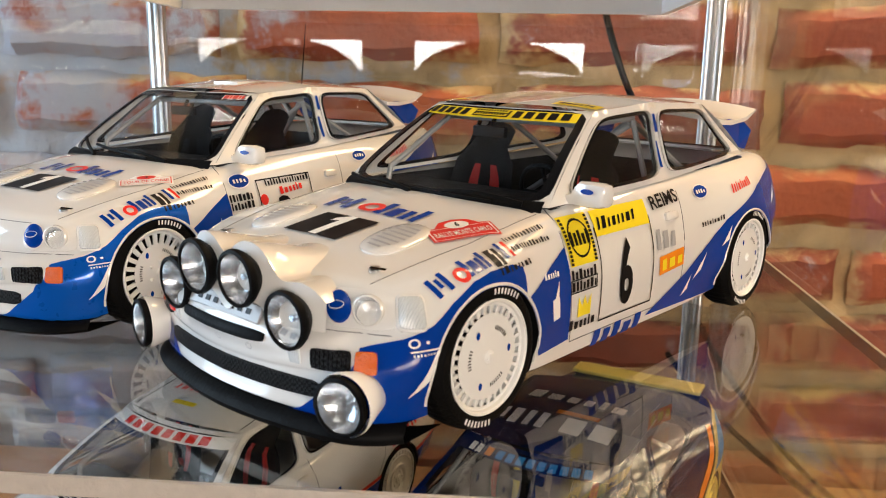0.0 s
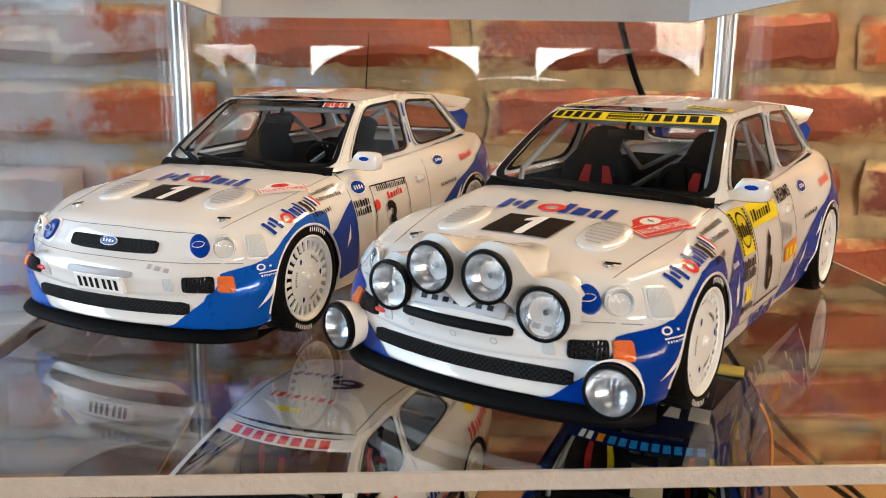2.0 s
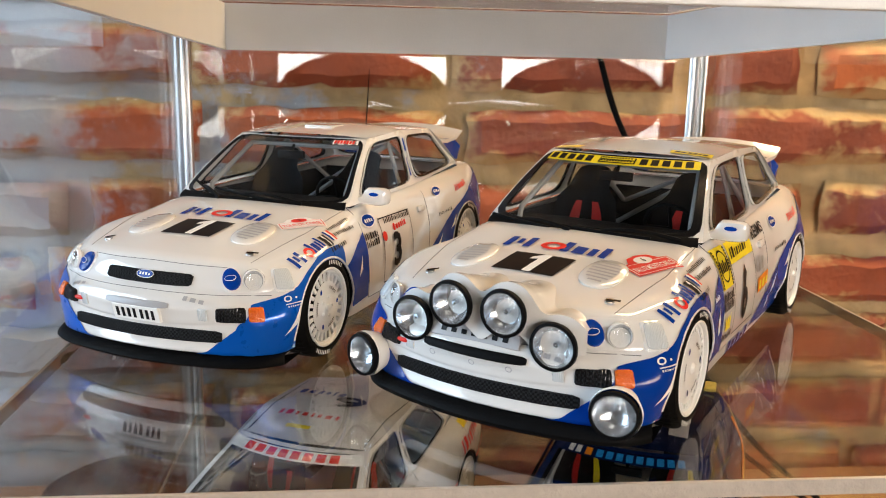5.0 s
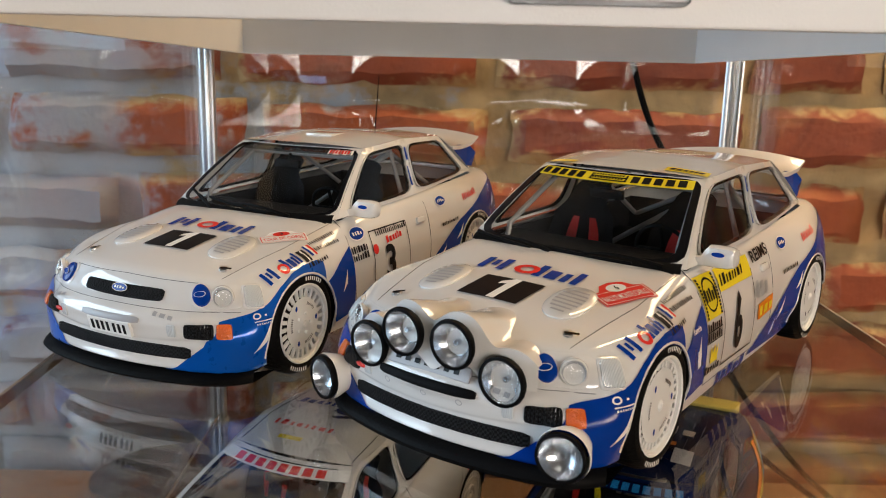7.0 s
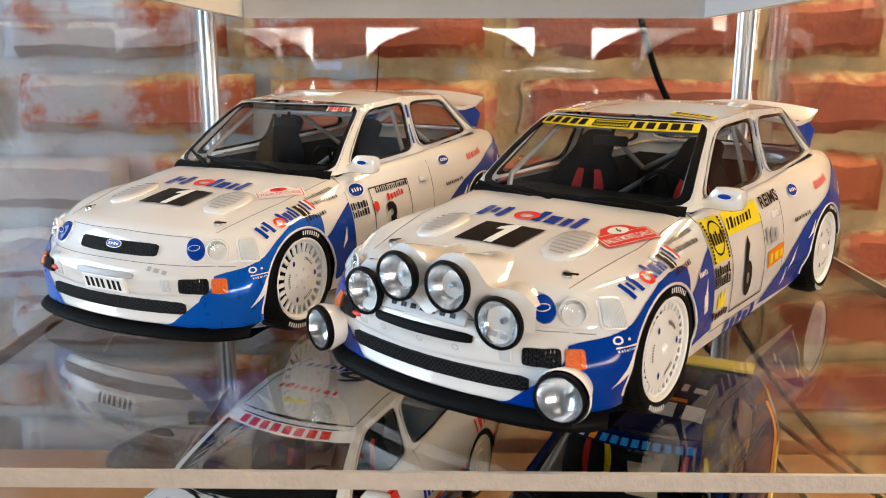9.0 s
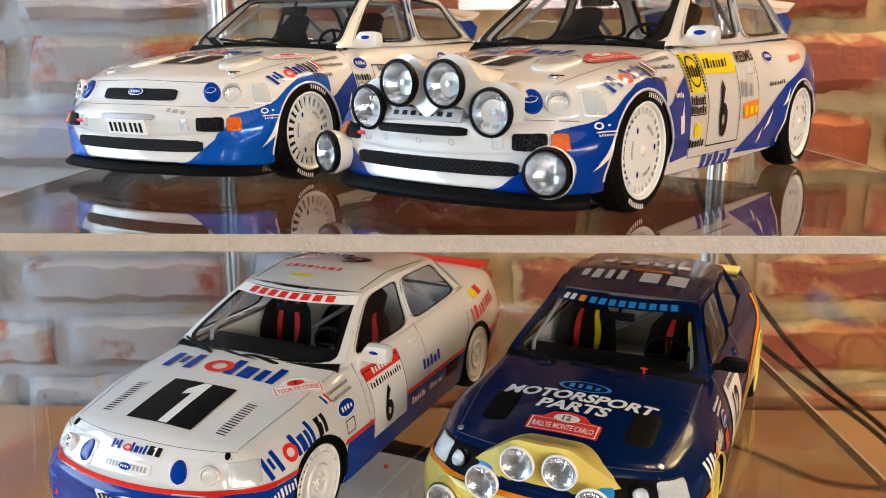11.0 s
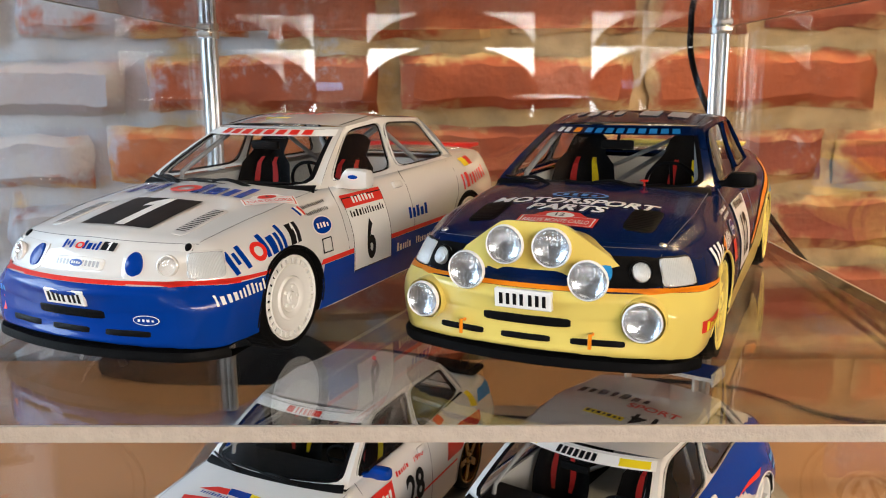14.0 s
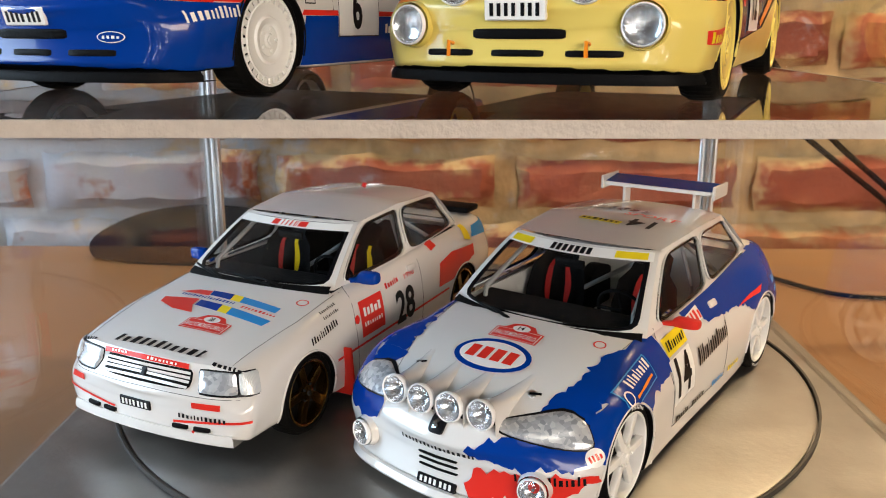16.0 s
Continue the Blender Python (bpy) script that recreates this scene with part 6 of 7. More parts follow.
    words(c, "L", (0.20, 0.185), 0.46, 0.085, DBLUE, 5, 0, 0.1, label="blue bars along the sill")
    c.decal("door_panel", outline(0.018, 0.016), "L", (0.15, 0.50), (0.52, 0.46), INK, 0, 0.006, step=0.04, label="thin black border of the number panel")


hatch_skin(car_a, False)
hatch_skin(car_b, True)

# the one with the plain nose
car_a.bezel("F", (0, 0.553), (0.60, 0.066), "upper_grille", MESH, 0.012, 10, "black upper grille")
badge(car_a, "F", (0, 0.562), 0.12, 0.052, 0, 0.022)
number_plate(car_a, (0.0, 0.36), 0.33, 0.10, PAPER, INK)
# raised grey strip: paints the shade of the white bumper channel
car_a.bezel("F", (0, 0.425), (0.44, 0.035), "bumper_recess", GREY, 0.010, 6, "grey piece painting the shade in the white recess above the plate")
car_a.decal("race_number", text_shape("3", 0.03), "L", (0.18, 0.48), (0.13, 0.25), INK, 0, 0.009, label="black race number three")
words(car_a, "L", (0.12, 0.70), 0.42, 0.04, INK, 16)
words(car_a, "L", (0.10, 0.645), 0.22, 0.05, RED, 6, 4)
car_a.decal("red_dot", oval(), "L", (0.37, 0.60), (0.07, 0.07), RED, 0, 0.008)
badge(car_a, "L", (0.545, 0.735), 0.18, 0.10)
for z in (0.64, 0.59):
    words(car_a, "L", (0.57, z), 0.20, 0.045, INK, 7, seed=int(z * 100))
plaque(car_a, "T", (1.07, 0.55), 0.30, 0.17, 48, "3", ("TOUR DE CORSE",), PAPER, RED)
screen_band(car_a, 0.865, 0.955, BAND, (), 0.03, 0.97)
screen_band(car_a, 0.872, 0.95, PAPER, ((0.80, 0.14, RED, 7),), 0.79, 0.955, "screen_label")
bm = bmesh.new()
tube(bm, [(-1.0, 0.0, 1.30), (-1.06, 0.0, 1.75)], 0.006, 6, 0.003)
car_a.part("aerial", bm, BLACK, "thin black roof aerial")
bm = bmesh.new()
box(bm, -0.35, -0.12, 1.29, -0.15, 0.12, 1.318, 0.010, 2)
car_a.part("roof_vent", bm, WHITE, "low roof vent")

# the one with the lamps
B_LAMPS = ((-0.395, 0.522), (-0.135, 0.652), (0.155, 0.652), (0.398, 0.522))
pod = lamp_pod(car_b, B_LAMPS, 0.145, 1.42, 1.955, WHITE, 0.44, 0.125)
for y, z in B_LAMPS:
    car_b.lamp((2.02 - 0.10 * (y / 0.4) ** 2 * 0.6, y, z), 0.103, 0.10, (1, 0.10 * y, -0.04))
for s in (1, -1):
    car_b.lamp((1.965, 0.715 * s, 0.262), 0.100, 0.09, (1, 0.22 * s, 0), None, None, "fog_lamp")
    bm = bmesh.new()
    m = Matrix.Translation((1.955, 0.715 * s, 0.262)) @ Vector((1, 0.22 * s, 0)).normalized().to_track_quat("Z", "Y").to_matrix().to_4x4()
    lathe(bm, [(0.02, -0.30), (0.07, -0.24), (0.105, -0.10), (0.125, -0.03), (0.122, -0.012)], 36, m)
    car_b.part("fog_lamp_pod", bm, WHITE if s < 0 else SILVER, "fairing behind the fog lamp")
car_b.bezel("F", (-0.02, 0.425), (0.58, 0.04), "bumper_slot", BLACK, 0.012, 8, "black slot in the bumper")
for y in (-0.26, -0.02, 0.18):
    car_b.decal("bumper_plug", ring(0.75), "F", (y, 0.375), (0.035, 0.035), GREY, 0, 0.006)
bm = bmesh.new()
vs = box(bm, 1.93, -0.28, 0.462, 1.945, 0.22, 0.535, 0.004, 1)
bmesh.ops.rotate(bm, verts=vs, cent=(1.94, 0, 0.5), matrix=Matrix.Rotation(radians(-25), 3, "Y"))
pl = car_b.part("number_plate", bm, GREY, "grey number plate with plain bars")
bm = bmesh.new()
for i in range(7):
    vs = box(bm, 1.946, -0.22 + i * 0.058, 0.488, 1.949, -0.22 + i * 0.058 + 0.030, 0.512)
bmesh.ops.rotate(bm, verts=bm.verts, cent=(1.94, 0, 0.5), matrix=Matrix.Rotation(radians(-25), 3, "Y"))
car_b.part("plate_marking", bm, INK, "", pl, smooth=False)
car_b.decal("yellow_square", rect(), "L", (0.545, 0.695), (0.23, 0.24), LEMON, 0, 0.006, label="yellow sponsor square")
car_b.decal("yellow_square_ring", ring(0.88), "L", (0.545, 0.70), (0.17, 0.19), INK, 0, 0.008)
words(car_b, "L", (0.545, 0.70), 0.15, 0.07, INK, 5, 0, 0, 0.009)
for x in (0.445, 0.645):
    car_b.decal("yellow_square_edge", striped(12, 0.7), "L", (x, 0.695), (0.022, 0.23), INK, 0, 0.008)
car_b.decal("yellow_band", rect(), "L", (0.15, 0.745), (0.50, 0.13), LEMON, 0, 0.007, label="yellow sponsor band")
words(car_b, "L", (0.20, 0.745), 0.34, 0.06, INK, 8, 2, 0.3, 0.010)
car_b.decal("race_number", text_shape("6", 0.03), "L", (0.17, 0.48), (0.125, 0.34), INK, 0, 0.009, label="tall black race number six")
for z, m in ((0.545, INK), (0.49, INK)):
    words(car_b, "L", (0.56, z), 0.21, 0.045, m, 7, seed=int(z * 100))
car_b.decal("sponsor_box", outline(0.1, 0.03), "L", (0.56, 0.49), (0.23, 0.065), INK, 0, 0.007)
car_b.decal("yellow_crest", poly((-.5, -.5), (.5, -.5), (.5, .5), (.2, 0), (0, .5), (-.2, 0), (-.5, .5)), "L", (0.55, 0.385), (0.11, 0.10), LEMON, 0, 0.007)
words(car_b, "L", (0.56, 0.305), 0.22, 0.05, INK, 6)
car_b.decal("door_lettering", text_shape("REIMS", 0.02), "L", (-0.30, 0.785), (0.29, 0.075), INK, 3, 0.008, label="black door lettering")
words(car_b, "L", (-0.25, 0.59), 0.20, 0.11, GREY, 3)
car_b.decal("orange_sign", rect(), "L", (-0.31, 0.455), (0.27, 0.10), ORANGE, 4, 0.007)
words(car_b, "L", (-0.31, 0.455), 0.22, 0.06, LEMON, 3, 4, 0, 0.010)
car_b.decal("blue_tag", rect(), "L", (0.80, 0.42), (0.06, 0.10), PAPER, 6, 0.008)
words(car_b, "L", (0.83, 0.58), 0.12, 0.03, PAPER, 6)
plaque(car_b, "T", (1.10, 0.53), 0.31, 0.22, 62, "6")
screen_band(car_b, 0.835, 0.955, LEMON, ((0.06, 0.30, INK, 5), (0.385, 0.22, INK, 1), (0.63, 0.31, INK, 5)), 0.045, 0.955)
for v in (0.862, 0.905):
    screen_band(car_b, v, v + 0.028, LEMON, ((0.40, 0.19, INK, 11),), 0.395, 0.595, "strip_marking", 0.006)
car_b.decal("yellow_roof_mark", rect(), "T", (0.02, 0.40), (0.26, 0.10), LEMON, 8, 0.006)
words(car_b, "T", (0.02, 0.40), 0.2, 0.05, INK, 6, 8, 0.2, 0.009)
car_b.decal("yellow_roof_mark", rect(), "T", (0.05, -0.42), (0.2, 0.06), LEMON, -8, 0.006)


# ---- the two saloons on the middle shelf ----
def saloon_skin(c, paint, low, bump, pin_stripe):
    lip(c, BLACK if paint is WHITE else low)
    cabin(c, 0.72, belts2=LEMON if paint is NAVY else None, tub=TUB)
    wipers(c, (((0.30, -0.01), (0.04, 0.08)), ((0.70, -0.01), (0.36, 0.08))))
    door_lines(c, 0.66, -0.30, handle=True, extra=([(-1.16, 0.86), (-1.10, 0.60), (-0.90, 0.36), (-0.88, 0.22)],))
    c.seam("T", [(1.90, 0.60), (1.3, 0.665), (0.76, 0.665)], 0.0035)
    c.seam("T", [(1.90, -0.60), (1.3, -0.665), (0.76, -0.665)], 0.0035)
    c.seam("F", [(-0.62, 0.69), (0, 0.705), (0.62, 0.69)], 0.0035)
    c.area("bumper_paint", "F", [(-0.90, 0.15), (0.90, 0.15), (0.90, 0.485), (0.6, 0.505), (-0.6, 0.505), (-0.90, 0.485)], bump, 0.02, 0.006, "painted front bumper")
    c.area("bumper_line", "F", [(-0.90, 0.487), (-0.6, 0.507), (0.6, 0.507), (0.90, 0.487), (0.90, 0.505), (0.6, 0.525), (-0.6, 0.525), (-0.90, 0.505)], pin_stripe, 0.02, 0.007, "thin coloured line on the bumper")
    c.both("bumper_side", [(2.02, 0.13), (2.02, 0.50), (1.90, 0.492), (1.45, 0.492), (1.45, 0.13)], bump, 0.015, 0.0062, "", True)
    c.both("bumper_line_side", [(2.02, 0.502), (2.02, 0.525), (1.45, 0.512), (1.45, 0.494)], pin_stripe, 0.015, 0.007, "thin coloured line on the bumper", True)
    for k, z in enumerate((0.345, 0.255)):
        for y in ((0.0,) if k == 0 else (-0.36, 0.0, 0.36)):
            c.bezel("F", (y, z), (0.46 if k == 0 else 0.26, 0.05 if k == 0 else 0.032), "air_intake", BLACK, 0.011 if paint is WHITE else 0.013, 8, "dark bumper slot")
    splitter(c, 0.115, 0.012, 0.03, 0.80, 0.20)
    for s in (1, -1):
        white = paint is WHITE
        c.bezel("W", (28.0 * s, 0.592), (0.36, 0.135), "headlamp_panel", WHITE if white else BLACK, 0.006, 7, "headlamp panel")
        p, n = c.surface("W", 32.2 * s, 0.588)
        c.lamp(p + n * 0.018, 0.050, 0.05, (1, 0.35 * s, 0.12), WHITE if white else BLACK, None, "headlamp")
        if not white:
            c.bezel("W", (32.2 * s, 0.588), (0.085, 0.09), "headlamp_glass", LAMPGREY, 0.034, 2, "bright round headlamp glass")
        c.bezel("W", (21.4 * s, 0.592), (0.10, 0.115), "lamp_cover", DBLUE if white else SKYBLUE, 0.014, 2, "round blue lamp cover")
        c.bezel("W", (43.0 * s, 0.587), (0.205, 0.145), "corner_lamp_rim", WHITE if white else INK, 0.008, 8, "rim of the corner lamp")
        c.bezel("W", (43.0 * s, 0.587), (0.190, 0.128), "corner_lamp", LAMPGREY, 0.015, 8, "clear ribbed corner lamp")
    # roof seams
    for s in (1, -1):
        c.seam("T", [(0.12, 0.47 * s), (-0.9, 0.49 * s)], 0.006)


saloon_skin(car_c, WHITE, DBLUE, DBLUE, RED)
saloon_skin(car_d, NAVY, YELLOW, YELLOW, ORANGE)

c = car_c
mirrors(c, 0.50, 0.82, 0.895, WHITE, (0.11, 0.19, 0.14))
c.both("blue_side", [(1.05, 0.16), (0.98, 0.435), (-2.2, 0.435), (-2.3, 0.20), (-0.9, 0.16)], DBLUE, 0.02, 0.005, "blue lower side")
c.both("red_line", [(1.02, 0.438), (1.0, 0.468), (-2.2, 0.468), (-2.2, 0.438)], RED, 0.03, 0.005, "red line along the side")
c.bezel("F", (0, 0.585), (0.34, 0.06), "front_grille", PAPER, 0.006, 7, "white slotted grille")
c.decal("grille_slots", bars([1] * 12, 0.6), "F", (0, 0.585), (0.30, 0.03), GREY, 0, 0.016)
badge(c, "F", (0, 0.583), 0.10, 0.045, 0, 0.018)
oil_word(c, "F", (-0.04, 0.668), 0.26, 0.055)
one_panel(c, "F", (0.15, 0.668), 0.09, 0.055)
number_plate(c, (0, 0.425), 0.28, 0.088, PAPER, INK)
oil_word(c, "T", (1.07, -0.05), 0.92, 0.20)
one_panel(c, "T", (1.54, 0.0), 0.50, 0.46)
for s in (1, -1):
    bonnet_vent(c, 1.57, 0.44 * s, 0.10, 0.40, 14, flat=True)
    c.bezel("T", (1.84, 0.58 * s), (0.035, 0.035), "bonnet_pin", BLACK, 0.008, 2)
plaque(c, "T", (1.10, 0.555), 0.32, 0.18, 48, "6", ("TOUR DE CORSE",), PAPER, RED)
oil_word(c, "L", (1.55, 0.635), 0.42, 0.14, 6)
one_panel(c, "L", (1.245, 0.67), 0.10, 0.12, 4)
for i, m in enumerate((DBLUE, PAPER, RED)):
    c.decal("flag_stripe", rect(), "L", (1.10 - 0.02 * i, 0.765), (0.022, 0.07), m, 6, 0.007)
for z in (0.785, 0.745):
    words(c, "L", (0.92, z), 0.24, 0.026, INK, 13, 3, seed=int(z * 100))
badge(c, "L", (0.935, 0.665), 0.22, 0.12)
c.decal("small_label", outline(0.08, 0.08), "L", (0.93, 0.545), (0.11, 0.09), INK, 0, 0.007)
c.decal("number_panel", rect(), "L", (0.36, 0.55), (0.52, 0.47), PAPER, 0, 0.0065, step=0.04, label="white door number panel")
c.decal("number_panel_head", rect(), "L", (0.36, 0.755), (0.52, 0.09), RED, 0, 0.008, step=0.04)
words(c, "L", (0.36, 0.755), 0.28, 0.045, PAPER, 7, 0, 0, 0.010)
words(c, "L", (0.36, 0.675), 0.44, 0.045, INK, 13, 0, 0, 0.010)
c.decal("number_panel_border", outline(0.014, 0.012), "L", (0.36, 0.55), (0.52, 0.47), INK, 0, 0.009)
c.decal("race_number", text_shape("6", 0.03), "L", (0.39, 0.49), (0.12, 0.27), INK, 0, 0.011, label="black race number six")
words(c, "L", (-0.36, 0.57), 0.30, 0.08, DBLUE, 5, 0, 0.1)
words(c, "L", (-0.10, 0.36), 0.22, 0.06, PAPER, 6)
words(c, "L", (-0.42, 0.36), 0.24, 0.05, PAPER, 8)
c.decal("sponsor_box", rect(), "L", (-0.75, 0.37), (0.26, 0.09), INK, 0, 0.008)
words(c, "L", (-1.50, 0.715), 0.60, 0.125, RED, 8, 7, label="red bars over the rear wheel")
c.decal("yellow_tag", rect(), "L", (-1.42, 0.83), (0.12, 0.09), LEMON, 6, 0.007)
c.decal("red_tag", rect(), "L", (-1.535, 0.835), (0.10, 0.09), RED, 6, 0.007)
words(c, "L", (1.70, 0.445), 0.40, 0.055, PAPER, 14, 3, 0, 0.012)
c.decal("white_figure", oval(), "L", (1.60, 0.31), (0.07, 0.13), PAPER, 0, 0.010, label="small white sponsor shape")
badge(c, "F", (0.47, 0.33), 0.15, 0.055, 0, 0.010)
words(c, "F", (-0.62, 0.40), 0.10, 0.04, SKYBLUE, 3)
screen_band(c, 0.80, 0.935, PAPER, ((0.14, 0.72, RED, 8),), 0.02, 0.98)
bm = bmesh.new()
tube(bm, [(1.93, -0.60, 0.36), (2.02, -0.60, 0.345), (2.03, -0.60, 0.28), (1.95, -0.60, 0.25)], 0.014, 8)
c.part("tow_hook", bm, RED, "red front tow hook")
c.decal("roof_number", text_shape("6", 0.02), "T", (-0.45, 0.10), (0.26, 0.24), INK, 180, 0.006, label="roof number six")
c.decal("roof_stripe", rect(), "T", (0.04, -0.1), (0.20, 0.05), LEMON, 0, 0.006)
words(c, "T", (-0.15, -0.1), 0.5, 0.07, RED, 8)
words(c, "T", (-0.6, -0.2), 0.4, 0.10, DBLUE, 6)
for dx in (-0.03, -0.25):
    bm = bmesh.new()
    box(bm, -0.30 + dx, -0.34, 1.222, -0.16 + dx, -0.12, 1.272, 0.014, 2)
    c.part("roof_vent", bm, WHITE, "square roof vent")
# boot spoiler
bm = bmesh.new()
for s in (1, -1):
    box(bm, -2.22, s * 0.44 - 0.05, 0.85, -2.10, s * 0.44 + 0.05, 0.91, 0.02, 2)
vs = box(bm, -2.27, -0.54, 0.895, -2.08, 0.54, 0.93, 0.015, 3)
c.part("boot_spoiler", bm, RED, "red boot spoiler")

c = car_d
mirrors(c, 0.50, 0.82, 0.90, BLACK, (0.09, 0.17, 0.10), "black door mirror")
D_LAMPS = ((-0.318, 0.572), (-0.122, 0.712), (0.122, 0.712), (0.318, 0.572))
lamp_pod(c, D_LAMPS, 0.115, 1.66, 2.05, YELLOW, 0.56, 0.13, True)
for y, z in D_LAMPS:
    c.lamp((2.10 + 0.035 * (y / 0.32) ** 2, y, z), 0.094, 0.042, (1, 0.08 * y, 0), SILVER, rim=1.08)
for s in (1, -1):
    c.lamp((2.11, 0.58 * s, 0.385), 0.090, 0.036, (1, 0.12 * s, 0), SILVER, None, "fog_lamp", 1.08)
    bm = bmesh.new()
    m = Matrix.Translation((2.10, 0.58 * s, 0.385)) @ Vector((1, 0.12 * s, 0)).normalized().to_track_quat("Z", "Y").to_matrix().to_4x4()
    lathe(bm, [(0.115, -0.16), (0.112, -0.05), (0.106, -0.01)], 36, m)
    c.part("fog_lamp_ring", bm, YELLOW, "yellow ring round the fog lamp")
number_plate(c, (0.0, 0.453), 0.30, 0.098, PAPER, INK)
c.bezel("F", (0, 0.60), (0.50, 0.10), "front_grille", NAVY, 0.006, 6, "navy panel behind the lamps")
badge(c, "F", (0, 0.60), 0.12, 0.05, 0, 0.012)
c.decal("oval_outline", ring(0.86), "T", (1.19, 0.0), (0.34, 0.12), SKYBLUE, 0, 0.006, label="blue oval outline")
words(c, "T", (1.19, 0.0), 0.2, 0.05, SKYBLUE, 4)
c.decal("bonnet_lettering", text_shape("MOTORSPORT", 0.035), "T", (1.315, 0.0), (0.95, 0.105), PAPER, 0, 0.006, 0.25, "white bonnet lettering", step=0.04)
c.decal("bonnet_lettering", text_shape("PARTS", 0.035), "T", (1.435, 0.0), (0.44, 0.105), PAPER, 0, 0.006, 0.25, "white bonnet lettering", step=0.04)
plaque(c, "T", (1.61, 0.0), 0.44, 0.22, 0, "12")
for s in (1, -1):
    bonnet_vent(c, 1.50, 0.44 * s, 0.17, 0.34, 12, flat=True, dark=True)
    c.bezel("T", (1.78, 0.60 * s), (0.04, 0.04), "bonnet_pin", STEEL, 0.008, 2, "bonnet pin")
    bm = bmesh.new()
    tube(bm, [(2.10, 0.34 * s, 0.30), (2.15, 0.34 * s, 0.31), (2.15, 0.34 * s, 0.24)], 0.010, 8)
    c.part("tow_hook", bm, ORANGE, "orange tow hook")
words(c, "L", (1.46, 0.625), 0.18, 0.10, PAPER, 4, 4)
c.decal("sponsor_flag", poly((-.5, -.5), (.5, -.2), (.5, .5), (-.5, .2)), "L", (1.32, 0.635), (0.08, 0.11), ORANGE, 0, 0.008)
words(c, "L", (1.17, 0.65), 0.22, 0.085, PAPER, 7, 4)
badge(c, "L", (0.86, 0.66), 0.18, 0.10)
for z in (0.765, 0.735):
    words(c, "L", (0.90, z), 0.22, 0.022, PAPER, 12, 3, seed=int(z * 1000))
c.decal("red_tag", rect(), "L", (0.90, 0.54), (0.14, 0.12), RED, 0, 0.006)
c.decal("number_panel", rect(), "L", (0.30, 0.56), (0.56, 0.42), PAPER, 0, 0.0065, step=0.04, label="white door number panel")
c.decal("race_number", text_shape("12", 0.03), "L", (0.30, 0.54), (0.26, 0.26), INK, 0, 0.010, label="black race number twelve")
words(c, "L", (0.30, 0.735), 0.40, 0.05, INK, 9, 0, 0, 0.010)
c.both("yellow_side", [(1.0, 0.16), (0.9, 0.30), (-0.3, 0.36), (-1.0, 0.55), (-1.7, 0.82), (-2.25, 0.88), (-2.3, 0.20), (-0.9, 0.16)], YELLOW, 0.02, 0.005, "yellow flash along the side")
c.both("orange_side", [(-0.2, 0.37), (-0.95, 0.57), (-1.65, 0.84), (-1.55, 0.86), (-0.85, 0.62), (-0.1, 0.40)], ORANGE, 0.03, 0.006, "orange line along the side")
c.both("sky_side", [(-1.3, 0.60), (-1.9, 0.80), (-2.2, 0.80), (-2.2, 0.55)], SKYBLUE, 0.02, 0.007, "light blue patch behind the wheel")
c.decal("tyre_sponsor", poly((-.5, -.35), (.5, -.5), (.5, .5), (-.5, .35)), "L", (1.73, 0.33), (0.26, 0.085), RED, 3, 0.010)
words(c, "L", (1.73, 0.33), 0.20, 0.05, LEMON, 6, 3, 0, 0.013)
screen_band(c, 0.81, 0.94, NAVY, ((0.10, 0.10, PAPER, 2), (0.215, 0.045, ORANGE, 1), (0.29, 0.60, SKYBLUE, 9)), 0.02, 0.98)
for y, n in ((-0.24, 4), (0.22, 2)):
    words(c, "T", (-0.12, y), 0.34, 0.20, PAPER, n, 180)
c.decal("roof_flag", rect(), "T", (-0.28, 0.1), (0.30, 0.06), ORANGE, 0, 0.006)
words(c, "T", (-0.55, 0.0), 0.7, 0.16, PAPER, 6)
for y in (0.30, 0.38):
    c.seam("T", [(0.06, y), (-0.8, y + 0.02)], 0.004)
bm = bmesh.new()
for s in (1, -1):
    box(bm, -2.14, s * 0.42 - 0.05, 0.86, -2.02, s * 0.42 + 0.05, 0.93, 0.02, 2)
box(bm, -2.20, -0.56, 0.915, -1.98, 0.56, 0.95, 0.016, 3)
c.part("boot_spoiler", bm, YELLOW, "yellow boot spoiler")
bm = bmesh.new()
tube(bm, [(0.86, 0.30, 0.88), (0.86, 0.30, 0.912), (0.88, 0.30, 0.915)], 0.009, 8)
box(bm, 0.85, 0.275, 0.908, 0.87, 0.325, 0.918, 0.003, 1)
c.part("kill_switch", bm, RED, "small red cut-off switch")

bm = bmesh.new()
vs = box(bm, 0.905, 0.70, 0.09, 0.925, 0.87, 0.40, 0.006, 1)
for v in vs:
    v.co.x -= 0.10 * (0.40 - v.co.z)
car_f.part("mud_flap", bm, WHITE, "white front mud flap", smooth=False)

# ---- the boxy white hatchback on the turntable ----
c = car_e
lip(c)
cabin(c, 0.68, belts2=LEMON)
wipers(c, (((0.30, -0.01), (0.03, 0.09)), ((0.72, -0.01), (0.36, 0.09))))
mirrors(c, 0.46, 0.80, 0.90, DBLUE, (0.09, 0.16, 0.10), "blue door mirror", (1, -1))
splitter(c, 0.175, 0.016, 0.05, 0.66, 0.27, WHITE)
door_lines(c, 0.62, -0.42)
c.seam("T", [(1.84, 0.60), (1.2, 0.67), (0.74, 0.67)], 0.0035)
c.seam("T", [(1.84, -0.60), (1.2, -0.67), (0.74, -0.67)], 0.0035)
c.seam("F", [(-0.70, 0.475), (0, 0.485), (0.70, 0.475)], 0.004)
